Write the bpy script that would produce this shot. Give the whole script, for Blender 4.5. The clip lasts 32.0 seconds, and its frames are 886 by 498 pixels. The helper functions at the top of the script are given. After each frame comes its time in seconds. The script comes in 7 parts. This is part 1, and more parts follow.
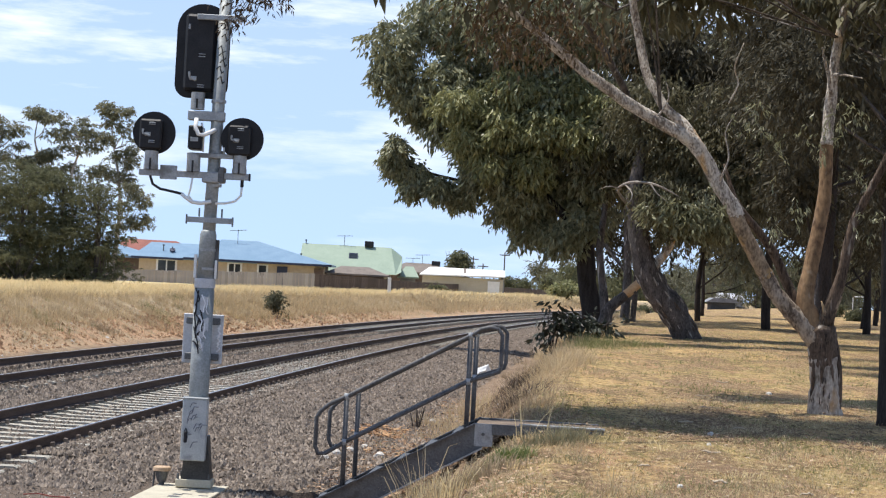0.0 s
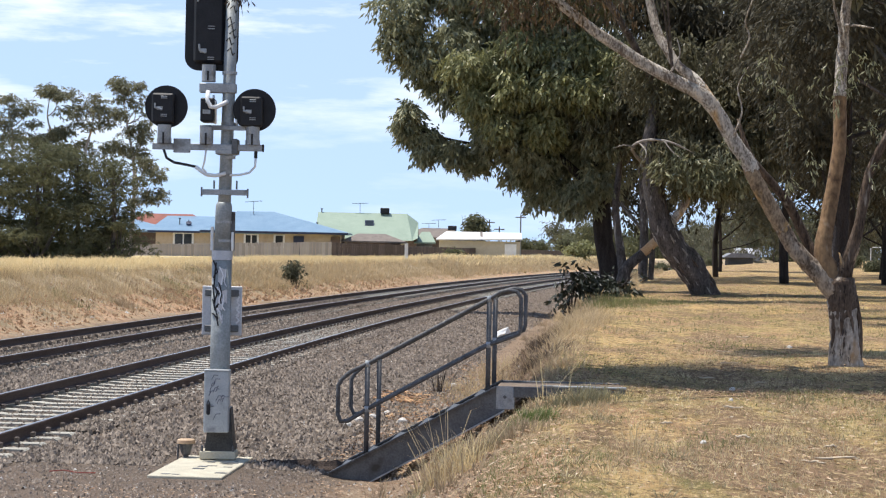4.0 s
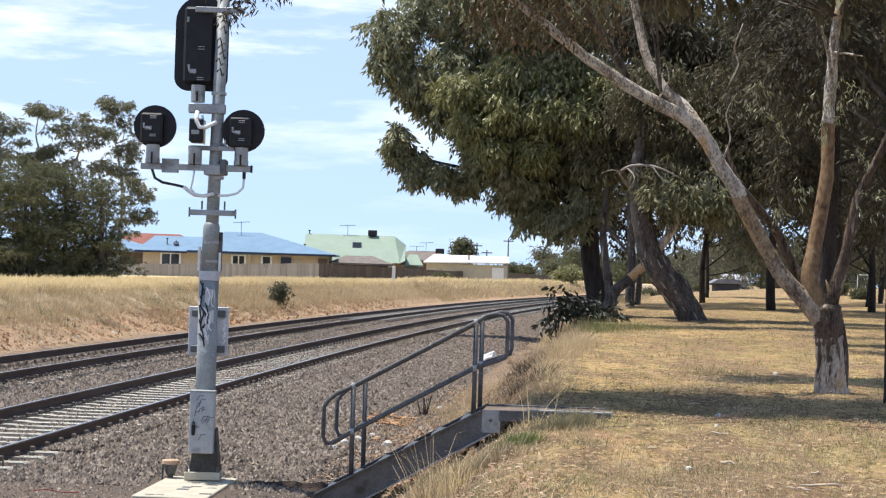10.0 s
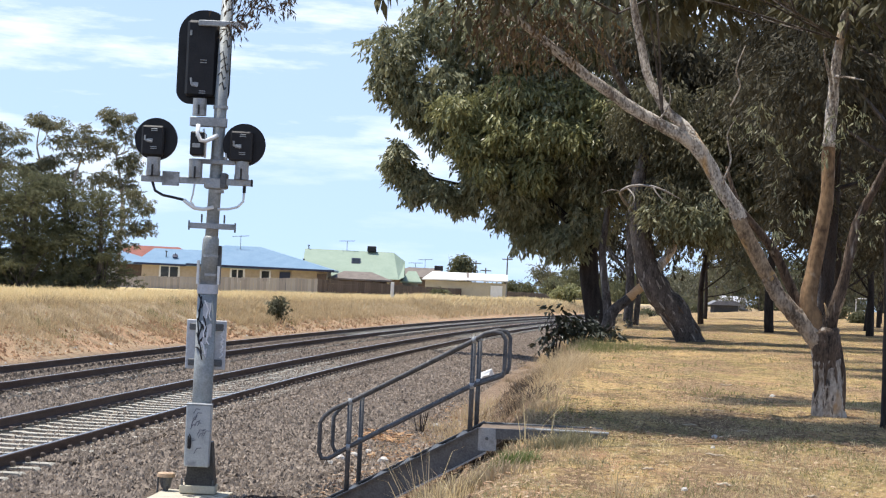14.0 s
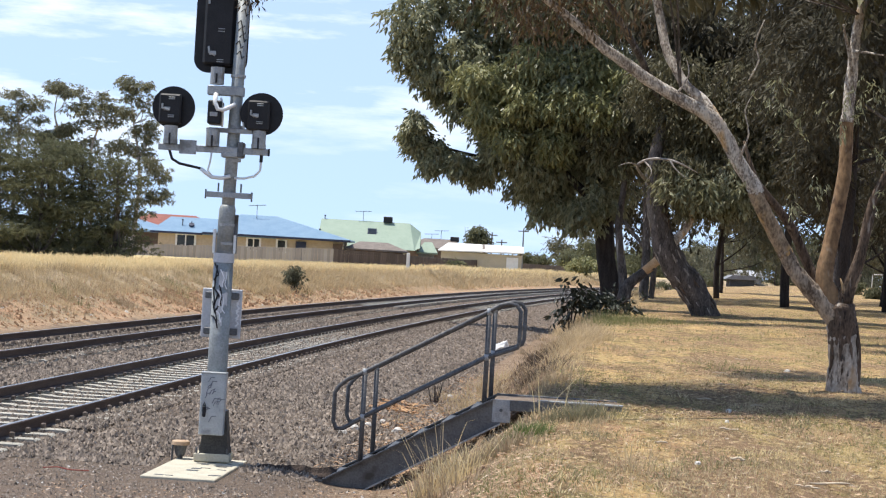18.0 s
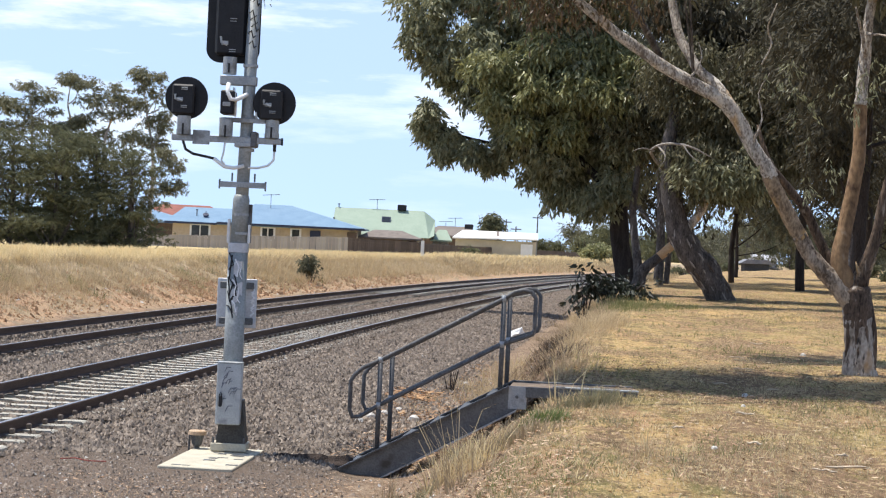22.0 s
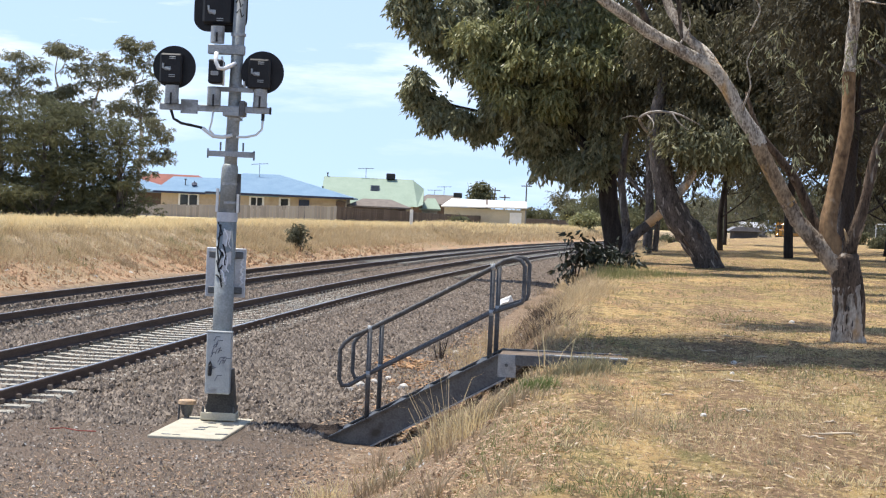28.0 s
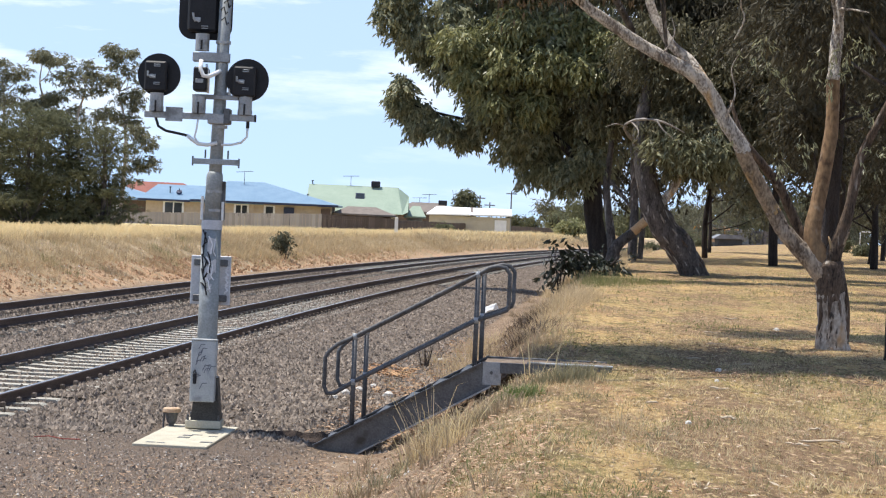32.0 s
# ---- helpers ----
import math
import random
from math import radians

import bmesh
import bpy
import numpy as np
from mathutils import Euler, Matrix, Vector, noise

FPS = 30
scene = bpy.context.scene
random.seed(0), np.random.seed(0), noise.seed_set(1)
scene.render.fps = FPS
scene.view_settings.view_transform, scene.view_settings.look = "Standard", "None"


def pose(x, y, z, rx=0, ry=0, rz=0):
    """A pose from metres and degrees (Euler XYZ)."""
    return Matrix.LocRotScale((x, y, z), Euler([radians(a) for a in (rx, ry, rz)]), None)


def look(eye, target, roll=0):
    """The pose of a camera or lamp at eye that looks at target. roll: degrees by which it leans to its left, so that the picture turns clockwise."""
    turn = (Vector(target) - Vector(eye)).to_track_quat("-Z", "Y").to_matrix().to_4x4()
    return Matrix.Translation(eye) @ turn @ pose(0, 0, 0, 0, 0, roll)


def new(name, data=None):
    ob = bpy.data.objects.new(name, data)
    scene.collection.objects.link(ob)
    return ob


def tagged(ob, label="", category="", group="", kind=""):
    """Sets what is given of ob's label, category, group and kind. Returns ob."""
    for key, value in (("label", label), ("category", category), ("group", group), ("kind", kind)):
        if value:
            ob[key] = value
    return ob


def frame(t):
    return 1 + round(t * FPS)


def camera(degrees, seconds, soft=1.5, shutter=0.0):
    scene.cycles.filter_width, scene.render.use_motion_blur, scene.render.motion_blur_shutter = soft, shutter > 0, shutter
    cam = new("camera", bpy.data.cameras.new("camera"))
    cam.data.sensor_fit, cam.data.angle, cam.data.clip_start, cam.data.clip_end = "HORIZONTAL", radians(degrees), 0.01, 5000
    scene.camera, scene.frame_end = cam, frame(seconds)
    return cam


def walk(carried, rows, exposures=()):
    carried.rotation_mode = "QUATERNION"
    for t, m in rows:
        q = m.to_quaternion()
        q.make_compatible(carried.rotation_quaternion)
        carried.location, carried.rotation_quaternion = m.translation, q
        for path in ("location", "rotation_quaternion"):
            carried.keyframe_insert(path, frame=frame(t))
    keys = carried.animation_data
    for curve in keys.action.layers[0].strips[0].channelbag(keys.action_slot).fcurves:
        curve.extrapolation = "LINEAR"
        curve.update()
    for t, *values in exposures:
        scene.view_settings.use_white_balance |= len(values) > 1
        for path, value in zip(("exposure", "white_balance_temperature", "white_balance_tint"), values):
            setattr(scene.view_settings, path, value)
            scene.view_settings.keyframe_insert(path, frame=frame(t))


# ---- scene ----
cam = camera(25.6, 32.0, soft=1.2)
EYE = (0.0, 0.0, 2.35)
# seconds, yaw, pitch, roll of a camera that turns on one spot
ROWS = [
    (0, -0.713, 1.065, -3.066), (0.5, -0.832, 0.906, -2.936), (1, -0.607, 0.633, -2.927), (1.5, -0.398, 0.310, -2.738),
    (2, -0.450, 0.171, -2.449), (2.5, -0.477, 0.046, -2.147), (4.5, -0.173, -0.022, -1.075), (5, 0.099, -0.124, -1.904),
    (5.5, 0.371, -0.216, -1.658), (6, 0.605, -0.196, -1.917), (6.5, 0.717, -0.181, -2.051), (7, 0.615, -0.042, -2.404),
    (7.5, 0.477, 0.125, -2.169), (8, 0.359, 0.380, -2.019), (8.5, 0.079, 0.624, -1.912), (9, -0.212, 0.782, -2.020),
    (9.5, -0.371, 0.718, -1.875), (10, -0.588, 0.688, -1.800), (10.5, -0.710, 0.683, -1.975), (11, -0.792, 0.814, -2.247),
    (11.5, -0.851, 0.936, -2.380), (12, -0.910, 1.013, -2.385), (12.5, -1.033, 1.058, -2.605), (13, -1.065, 1.052, -2.599),
    (13.5, -0.889, 1.100, -2.594), (14, -0.629, 1.193, -2.712), (14.5, -0.528, 1.285, -2.870), (16.5, -0.210, 0.818, -2.953),
    (17, -0.214, 0.645, -3.030), (17.5, -0.170, 0.455, -3.143), (18, -0.164, 0.325, -3.330), (18.5, -0.119, 0.197, -3.502),
    (19, -0.069, 0.114, -3.300), (19.5, 0.084, 0.078, -3.062), (20, 0.310, 0.038, -2.770), (20.5, 0.516, 0.024, -2.644),
    (21, 0.579, 0.063, -2.544), (21.5, 0.511, 0.028, -2.715), (22, 0.259, -0.065, -2.720), (22.5, 0.041, -0.033, -3.020),
    (23, -0.120, 0.095, -3.138), (23.5, -0.094, 0.188, -3.018), (24, -0.040, 0.182, -2.993), (24.5, -0.068, 0.004, -2.823),
    (25, -0.074, -0.335, -2.708), (25.5, 0.010, -0.629, -2.505), (26, 0.000, -0.913, -2.735), (26.5, 0.026, -1.165, -2.665),
    (28.5, -0.086, -0.914, -2.488), (29, -0.200, -0.898, -2.574), (29.5, -0.357, -0.912, -2.530), (30, -0.557, -0.916, -2.435),
    (30.5, -0.808, -0.821, -2.602), (31, -0.890, -0.724, -2.633), (31.5, -0.710, -0.707, -2.666), (32, -0.508, -0.728, -2.499),
]
walk(cam, [(t, pose(*EYE, 90 + pitch, roll, yaw)) for t, yaw, pitch, roll in ROWS], [(0.0, 0.34), (6.0, 0.40), (13.0, 0.46), (19.0, 0.44), (26.0, 0.50), (32.0, 0.46)])

# ---- daylight ----
SUN_TO = Vector((-0.335, 0.1, 0.935)).normalized()
world = bpy.data.worlds.new("world")
scene.world = world
world.use_nodes = True
wn, wl = world.node_tree.nodes, world.node_tree.links
wn.clear()
w_out, w_bg, w_sky = wn.new("ShaderNodeOutputWorld"), wn.new("ShaderNodeBackground"), wn.new("ShaderNodeTexSky")
w_sky.sky_type, w_sky.sun_disc = "NISHITA", False
w_sky.sun_elevation = math.asin(SUN_TO.z)
w_sky.sun_rotation = math.atan2(SUN_TO.x, SUN_TO.y)
w_sky.dust_density, w_sky.ozone_density, w_sky.air_density = 0.0, 3.0, 1.0
w_co, w_map, w_n1 = wn.new("ShaderNodeTexCoord"), wn.new("ShaderNodeMapping"), wn.new("ShaderNodeTexNoise")
w_map.inputs["Scale"].default_value = (6.0, 6.0, 34.0)
w_map.inputs["Location"].default_value = (0.9, 0.35, 0.2)
w_map.inputs["Rotation"].default_value = (0.0, radians(-3), 0.0)
w_n1.inputs["Scale"].default_value, w_n1.inputs["Detail"].default_value, w_n1.inputs["Roughness"].default_value = 1.2, 8.0, 0.6
w_ramp = wn.new("ShaderNodeMapRange")
w_ramp.inputs["From Min"].default_value, w_ramp.inputs["From Max"].default_value = 0.47, 0.68
w_mix = wn.new("ShaderNodeMix")
w_mix.data_type = "RGBA"
w_mix.inputs["B"].default_value = (6.8, 7.05, 7.5, 1)
w_lift = wn.new("ShaderNodeMapping")
w_lift.inputs["Location"].default_value = (0.0, 0.0, 0.22)
wl.new(w_co.outputs["Generated"], w_lift.inputs["Vector"])
wl.new(w_lift.outputs["Vector"], w_sky.inputs["Vector"])
wl.new(w_co.outputs["Generated"], w_map.inputs["Vector"])
wl.new(w_map.outputs["Vector"], w_n1.inputs["Vector"])
wl.new(w_n1.outputs["Fac"], w_ramp.inputs["Value"])
w_sep, w_low, w_hf, w_cf = wn.new("ShaderNodeSeparateXYZ"), wn.new("ShaderNodeMapRange"), wn.new("ShaderNodeMath"), wn.new("ShaderNodeMath")
wl.new(w_co.outputs["Generated"], w_sep.inputs["Vector"])
w_low.inputs["From Min"].default_value, w_low.inputs["From Max"].default_value = 0.12, 0.6
w_low.inputs["To Min"].default_value, w_low.inputs["To Max"].default_value = 1.0, 0.12
wl.new(w_sep.outputs["Z"], w_low.inputs["Value"])
w_hf.operation, w_cf.operation = "MULTIPLY", "MULTIPLY"
w_hf.inputs[1].default_value = 0.38
wl.new(w_low.outputs["Result"], w_hf.inputs[0])
w_up, w_cg = wn.new("ShaderNodeMapRange"), wn.new("ShaderNodeMath")
w_up.inputs["From Min"].default_value, w_up.inputs["From Max"].default_value = 0.045, 0.09
w_up.inputs["To Min"].default_value = 0.3
wl.new(w_sep.outputs["Z"], w_up.inputs["Value"])
w_cg.operation = "MULTIPLY"
wl.new(w_ramp.outputs["Result"], w_cg.inputs[0])
wl.new(w_up.outputs["Result"], w_cg.inputs[1])
wl.new(w_cg.outputs[0], w_cf.inputs[0])
wl.new(w_low.outputs["Result"], w_cf.inputs[1])
wl.new(w_cf.outputs[0], w_mix.inputs["Factor"])
w_haze = wn.new("ShaderNodeMix")
w_haze.data_type = "RGBA"
wl.new(w_hf.outputs[0], w_haze.inputs["Factor"])
w_haze.inputs["B"].default_value = (5.1, 6.1, 7.5, 1)
wl.new(w_sky.outputs["Color"], w_haze.inputs["A"])
wl.new(w_haze.outputs["Result"], w_mix.inputs["A"])
wl.new(w_mix.outputs["Result"], w_bg.inputs["Color"])
w_bg.inputs["Strength"].default_value = 0.145
wl.new(w_bg.outputs["Background"], w_out.inputs["Surface"])

sun = new("sun", bpy.data.lights.new("sun", "SUN"))
sun.data.energy, sun.data.angle, sun.data.color = 4.5, radians(0.55), (1.0, 0.95, 0.87)
sun.matrix_world = look(SUN_TO * 200, (0, 0, 0))

# ---- materials ----
def material(name, col_a, col_b, scale=4.0, rough=0.8, bump=0.0, metal=0.0, fine=9.0, spread=0.25, per=None, specular=0.3, stretch=(1, 1, 1), distance=0.02, stain=None, stain_scale=1.0, stain_cut=0.6, through_light=0.0):
    """Two tones mixed by coarse and fine noise, an optional third stain tone, bump, and variation from piece to piece."""
    m = bpy.data.materials.new(name)
    m.use_nodes = True
    n, l = m.node_tree.nodes, m.node_tree.links
    b = n["Principled BSDF"]
    co, mp = n.new("ShaderNodeTexCoord"), n.new("ShaderNodeMapping")
    mp.inputs["Scale"].default_value = stretch
    l.new(co.outputs["Object"], mp.inputs["Vector"])
    n1, n2 = n.new("ShaderNodeTexNoise"), n.new("ShaderNodeTexNoise")
    n1.inputs["Scale"].default_value, n1.inputs["Detail"].default_value = scale, 5.0
    n2.inputs["Scale"].default_value, n2.inputs["Detail"].default_value = scale * fine, 3.0
    l.new(mp.outputs["Vector"], n1.inputs["Vector"])
    l.new(mp.outputs["Vector"], n2.inputs["Vector"])
    add = n.new("ShaderNodeMath")
    add.operation = "ADD"
    l.new(n1.outputs["Fac"], add.inputs[0])
    l.new(n2.outputs["Fac"], add.inputs[1])
    rng = n.new("ShaderNodeMapRange")
    rng.inputs["From Min"].default_value, rng.inputs["From Max"].default_value = 1.0 - spread, 1.0 + spread
    l.new(add.outputs[0], rng.inputs["Value"])
    fac = rng.outputs["Result"]
    if per:
        if per == "island":
            src = n.new("ShaderNodeNewGeometry").outputs["Random Per Island"]
        else:
            src = n.new("ShaderNodeObjectInfo").outputs["Random"]
        av = n.new("ShaderNodeMix")
        av.inputs[0].default_value = 0.65
        l.new(fac, av.inputs[2])
        l.new(src, av.inputs[3])
        fac = av.outputs[0]
    mix = n.new("ShaderNodeMix")
    mix.data_type = "RGBA"
    mix.inputs["A"].default_value, mix.inputs["B"].default_value = (*col_a, 1), (*col_b, 1)
    l.new(fac, mix.inputs["Factor"])
    col = mix.outputs["Result"]
    if stain:
        n3, r3, mx = n.new("ShaderNodeTexNoise"), n.new("ShaderNodeMapRange"), n.new("ShaderNodeMix")
        n3.inputs["Scale"].default_value, n3.inputs["Detail"].default_value = stain_scale, 4.0
        l.new(mp.outputs["Vector"], n3.inputs["Vector"])
        r3.inputs["From Min"].default_value, r3.inputs["From Max"].default_value = stain_cut, stain_cut + 0.12
        l.new(n3.outputs["Fac"], r3.inputs["Value"])
        mx.data_type = "RGBA"
        mx.inputs["B"].default_value = (*stain, 1)
        l.new(col, mx.inputs["A"])
        l.new(r3.outputs["Result"], mx.inputs["Factor"])
        col = mx.outputs["Result"]
    l.new(col, b.inputs["Base Color"])
    b.inputs["Roughness"].default_value, b.inputs["Metallic"].default_value = rough, metal
    b.inputs["Specular IOR Level"].default_value = specular
    if bump:
        bp = n.new("ShaderNodeBump")
        bp.inputs["Strength"].default_value, bp.inputs["Distance"].default_value = bump, distance
        l.new(add.outputs[0], bp.inputs["Height"])
        l.new(bp.outputs["Normal"], b.inputs["Normal"])
    if through_light:
        tr, ms = n.new("ShaderNodeBsdfTranslucent"), n.new("ShaderNodeMixShader")
        l.new(col, tr.inputs["Color"])
        ms.inputs["Fac"].default_value = through_light
        l.new(b.outputs[0], ms.inputs[1])
        l.new(tr.outputs[0], ms.inputs[2])
        l.new(ms.outputs[0], n["Material Output"].inputs["Surface"])
    return m


galvanised = material("galvanised_steel", (0.26, 0.275, 0.285), (0.40, 0.415, 0.425), 7, 0.5, 0.08, 0.3, stain=(0.17, 0.17, 0.165), stain_scale=4, stain_cut=0.58)
box_grey = material("box_grey", (0.33, 0.355, 0.37), (0.47, 0.49, 0.50), 7, 0.5, 0.08, 0.2, stain=(0.22, 0.23, 0.25), stain_scale=5, stain_cut=0.6)
galvanised_dull = material("weathered_steel", (0.085, 0.088, 0.095), (0.15, 0.155, 0.16), 6, 0.5, 0.1, 0.4, stain=(0.06, 0.055, 0.05), stain_scale=3)
rail_tube = material("handrail_steel", (0.06, 0.06, 0.062), (0.13, 0.13, 0.133), 6, 0.55, 0.06, 0.25, stain=(0.24, 0.235, 0.225), stain_scale=9, stain_cut=0.64)
mast_paint = material("mast_paint", (0.225, 0.24, 0.238), (0.345, 0.363, 0.362), 5, 0.55, 0.1, 0.2, stain=(0.46, 0.48, 0.485), stain_scale=3.5, stain_cut=0.6)
signal_black = material("signal_black", (0.006, 0.006, 0.008), (0.016, 0.016, 0.019), 6, 0.45, 0.04)
white_conduit = material("white_conduit", (0.72, 0.72, 0.70), (0.82, 0.82, 0.80), 20, 0.5)
black_rubber = material("black_rubber", (0.012, 0.012, 0.013), (0.03, 0.03, 0.032), 20, 0.6)
foot_dark = material("dark_painted_foot", (0.03, 0.03, 0.03), (0.07, 0.068, 0.065), 6, 0.6, 0.1)
ink_smudge = material("ink_smudge", (0.09, 0.1, 0.13), (0.17, 0.18, 0.22), 20, 0.5)
ink_black = material("ink_black", (0.008, 0.008, 0.01), (0.02, 0.02, 0.025), 20, 0.5)
paint_white = material("paint_white", (0.62, 0.64, 0.68), (0.8, 0.8, 0.82), 12, 0.55)
concrete_pale = material("pale_concrete", (0.42, 0.38, 0.29), (0.56, 0.515, 0.405), 5, 0.85, 0.2, fine=12, stain=(0.30, 0.27, 0.22), stain_scale=6, stain_cut=0.66)
clip_rust = material("clip_rust", (0.085, 0.066, 0.055), (0.2, 0.163, 0.137), 9, 0.8, per="object")
concrete_sleeper = material("sleeper_concrete", (0.31, 0.29, 0.245), (0.47, 0.44, 0.375), 6, 0.9, 0.3, fine=10, per="object")
rail_steel = material("rail_rust", (0.062, 0.043, 0.038), (0.115, 0.082, 0.07), 8, 0.7, 0.15, 0.3, stretch=(1, 0.1, 1))
rail_head = material("rail_head_polished", (0.33, 0.33, 0.34), (0.48, 0.48, 0.49), 12, 0.28, 0.0, 0.9)
stone_grey = material("ballast_stone", (0.058, 0.046, 0.037), (0.42, 0.342, 0.272), 3, 0.9, 0.2, per="island", distance=0.01)
stone_pale = material("pale_stone", (0.4, 0.37, 0.33), (0.7, 0.67, 0.62), 6, 0.9, 0.2, per="island")
clod_earth = material("crumbled_earth", (0.20, 0.11, 0.062), (0.48, 0.30, 0.17), 3, 0.95, 0.3, per="island")
clod_dark = material("dark_earth", (0.07, 0.045, 0.03), (0.26, 0.175, 0.115), 3, 0.95, 0.3, per="island")
bark_cut = material("broken_wood", (0.50, 0.30, 0.15), (0.70, 0.48, 0.28), 3, 0.9, 0.3)
bark_bleached = material("bleached_wood", (0.18, 0.155, 0.13), (0.45, 0.41, 0.365), 3, 0.9, 0.4, stretch=(2, 2, 1))
# Very dark soil tone that stands for the shadow beside the steps.
soil_shade_tone = material("shade_tone_soil", (0.03, 0.022, 0.018), (0.085, 0.062, 0.05), 9, 0.95, 0.8, fine=6)
bark_orange = material("orange_bark", (0.10, 0.06, 0.036), (0.33, 0.21, 0.115), 2.0, 0.9, 0.5, fine=5, stretch=(2, 2, 1), spread=0.25, stain=(0.5, 0.42, 0.33), stain_scale=1.6, stain_cut=0.62)
plate_pale = material("pale_plate", (0.42, 0.43, 0.46), (0.56, 0.57, 0.6), 6, 0.55, 0.05, 0.2, stain=(0.3, 0.3, 0.32), stain_scale=4)
landing_dust = material("dusty_landing", (0.13, 0.095, 0.07), (0.24, 0.185, 0.14), 6, 0.9, 0.3)
bark_pale = material("gum_bark", (0.15, 0.12, 0.095), (0.62, 0.55, 0.47), 2.0, 0.9, 0.9, fine=7, stretch=(2.0, 2.0, 0.9), stain=(0.40, 0.25, 0.12), stain_scale=1.5, stain_cut=0.58, spread=0.3)
bark_limb = material("limb_bark", (0.19, 0.155, 0.13), (0.68, 0.62, 0.55), 3.2, 0.85, 0.9, fine=6, stretch=(2, 2, 1.0), stain=(0.62, 0.36, 0.11), stain_scale=1.0, stain_cut=0.6, spread=0.17)
bark_mottled = material("mottled_bark", (0.11, 0.08, 0.058), (0.46, 0.37, 0.285), 2.6, 0.9, 0.9, fine=6, stretch=(2, 2, 1.0), spread=0.2)
bark_tan = material("tan_bark", (0.13, 0.09, 0.06), (0.44, 0.325, 0.215), 2.6, 0.85, 0.8, fine=6, stretch=(2, 2, 1.0), stain=(0.68, 0.43, 0.16), stain_scale=1.2, stain_cut=0.54, spread=0.2)
bark_rough = material("rough_brown_bark", (0.03, 0.022, 0.017), (0.17, 0.12, 0.088), 2.4, 0.95, 1.0, fine=6, stretch=(3, 3, 0.8), stain=(0.40, 0.35, 0.30), stain_scale=3.4, stain_cut=0.6)
bark_dark = material("dark_bark", (0.018, 0.014, 0.012), (0.06, 0.048, 0.042), 2.0, 0.95, 0.8, stretch=(3, 3, 0.6))
bark_grey = material("grey_bark", (0.035, 0.03, 0.028), (0.16, 0.138, 0.125), 2.0, 0.9, 1.0, stretch=(2.4, 2.4, 0.8), fine=6, stain=(0.42, 0.39, 0.36), stain_scale=2.2, stain_cut=0.6)
leaf_green = material("gum_leaf", (0.125, 0.135, 0.075), (0.41, 0.40, 0.235), 1.2, 0.42, per="island", specular=0.5, through_light=0.34)
# Yellower, lighter copy of gum_leaf, with sunlight put into the colour.
leaf_bright = material("sun_toned_leaf", (0.135, 0.142, 0.056), (0.43, 0.415, 0.19), 1.2, 0.42, per="island", specular=0.45, through_light=0.3)
leaf_brown = material("brown_leaf", (0.06, 0.042, 0.022), (0.19, 0.125, 0.065), 1.2, 0.5, per="island", specular=0.4, through_light=0.3)
leaf_olive = material("olive_leaf", (0.07, 0.068, 0.043), (0.215, 0.205, 0.125), 1.2, 0.55, per="island", specular=0.18, through_light=0.2)
# Darker gum leaf: the deep shade among the crowns is put into its colour.
leaf_shade_tone = material("gum_leaf_shade_tone", (0.038, 0.034, 0.023), (0.112, 0.1, 0.064), 1.2, 0.6, per="island", specular=0.15, through_light=0.25)
leaf_mid = material("hanging_leaf", (0.082, 0.078, 0.045), (0.225, 0.205, 0.12), 1.2, 0.5, per="island", specular=0.25, through_light=0.36)
leaf_hang = material("dry_hanging_leaf", (0.028, 0.02, 0.014), (0.11, 0.078, 0.052), 1.2, 0.5, per="island", specular=0.3, through_light=0.15)
weed_green = material("weed_green", (0.115, 0.15, 0.048), (0.25, 0.295, 0.11), 0.8, 0.7, per="island", through_light=0.3)
weed_olive = material("olive_weed", (0.17, 0.16, 0.085), (0.4, 0.36, 0.22), 0.8, 0.8, per="island", through_light=0.3)
leaf_top = material("olive_gum_leaf", (0.155, 0.15, 0.09), (0.34, 0.325, 0.2), 1.2, 0.5, per="island", specular=0.4, through_light=0.35)
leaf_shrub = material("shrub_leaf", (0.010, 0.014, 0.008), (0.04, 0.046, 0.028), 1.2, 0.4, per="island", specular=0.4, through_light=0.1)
dead_grass = material("dead_grass", (0.29, 0.22, 0.14), (0.52, 0.41, 0.265), 0.5, 0.9, per="island", through_light=0.25)
leaf_dark = material("cypress_leaf", (0.105, 0.11, 0.064), (0.19, 0.19, 0.105), 1.2, 0.7, per="island", specular=0.2, through_light=0.42)
straw = material("dry_grass", (0.44, 0.335, 0.195), (0.68, 0.545, 0.345), 0.5, 0.85, per="island", through_light=0.45)
straw_green = material("green_grass", (0.13, 0.15, 0.052), (0.30, 0.30, 0.13), 0.5, 0.8, per="island", through_light=0.3)
# Brighter copy of dry_grass: the sun on the straw is put into its colour.
straw_gold = material("sun_toned_straw", (0.62, 0.485, 0.26), (0.88, 0.74, 0.46), 0.5, 0.85, per="island", through_light=0.45)
litter = material("bark_litter", (0.24, 0.12, 0.06), (0.66, 0.48, 0.32), 2, 0.85, per="island")
litter_orange = material("orange_leaf_litter", (0.20, 0.09, 0.045), (0.60, 0.38, 0.2), 2, 0.85, per="island")
litter_pale = material("pale_bark_litter", (0.42, 0.33, 0.23), (0.62, 0.52, 0.39), 2, 0.9, per="island")
brick_cream = material("cream_brick", (0.44, 0.35, 0.25), (0.54, 0.44, 0.32), 3, 0.9, 0.2, fine=8)
brick_brown = material("brown_brick", (0.11, 0.08, 0.065), (0.17, 0.125, 0.1), 3, 0.9, 0.2)
roof_blue = material("blue_metal_roof", (0.165, 0.26, 0.355), (0.22, 0.32, 0.415), 0.8, 0.45, 0.05, 0.1)
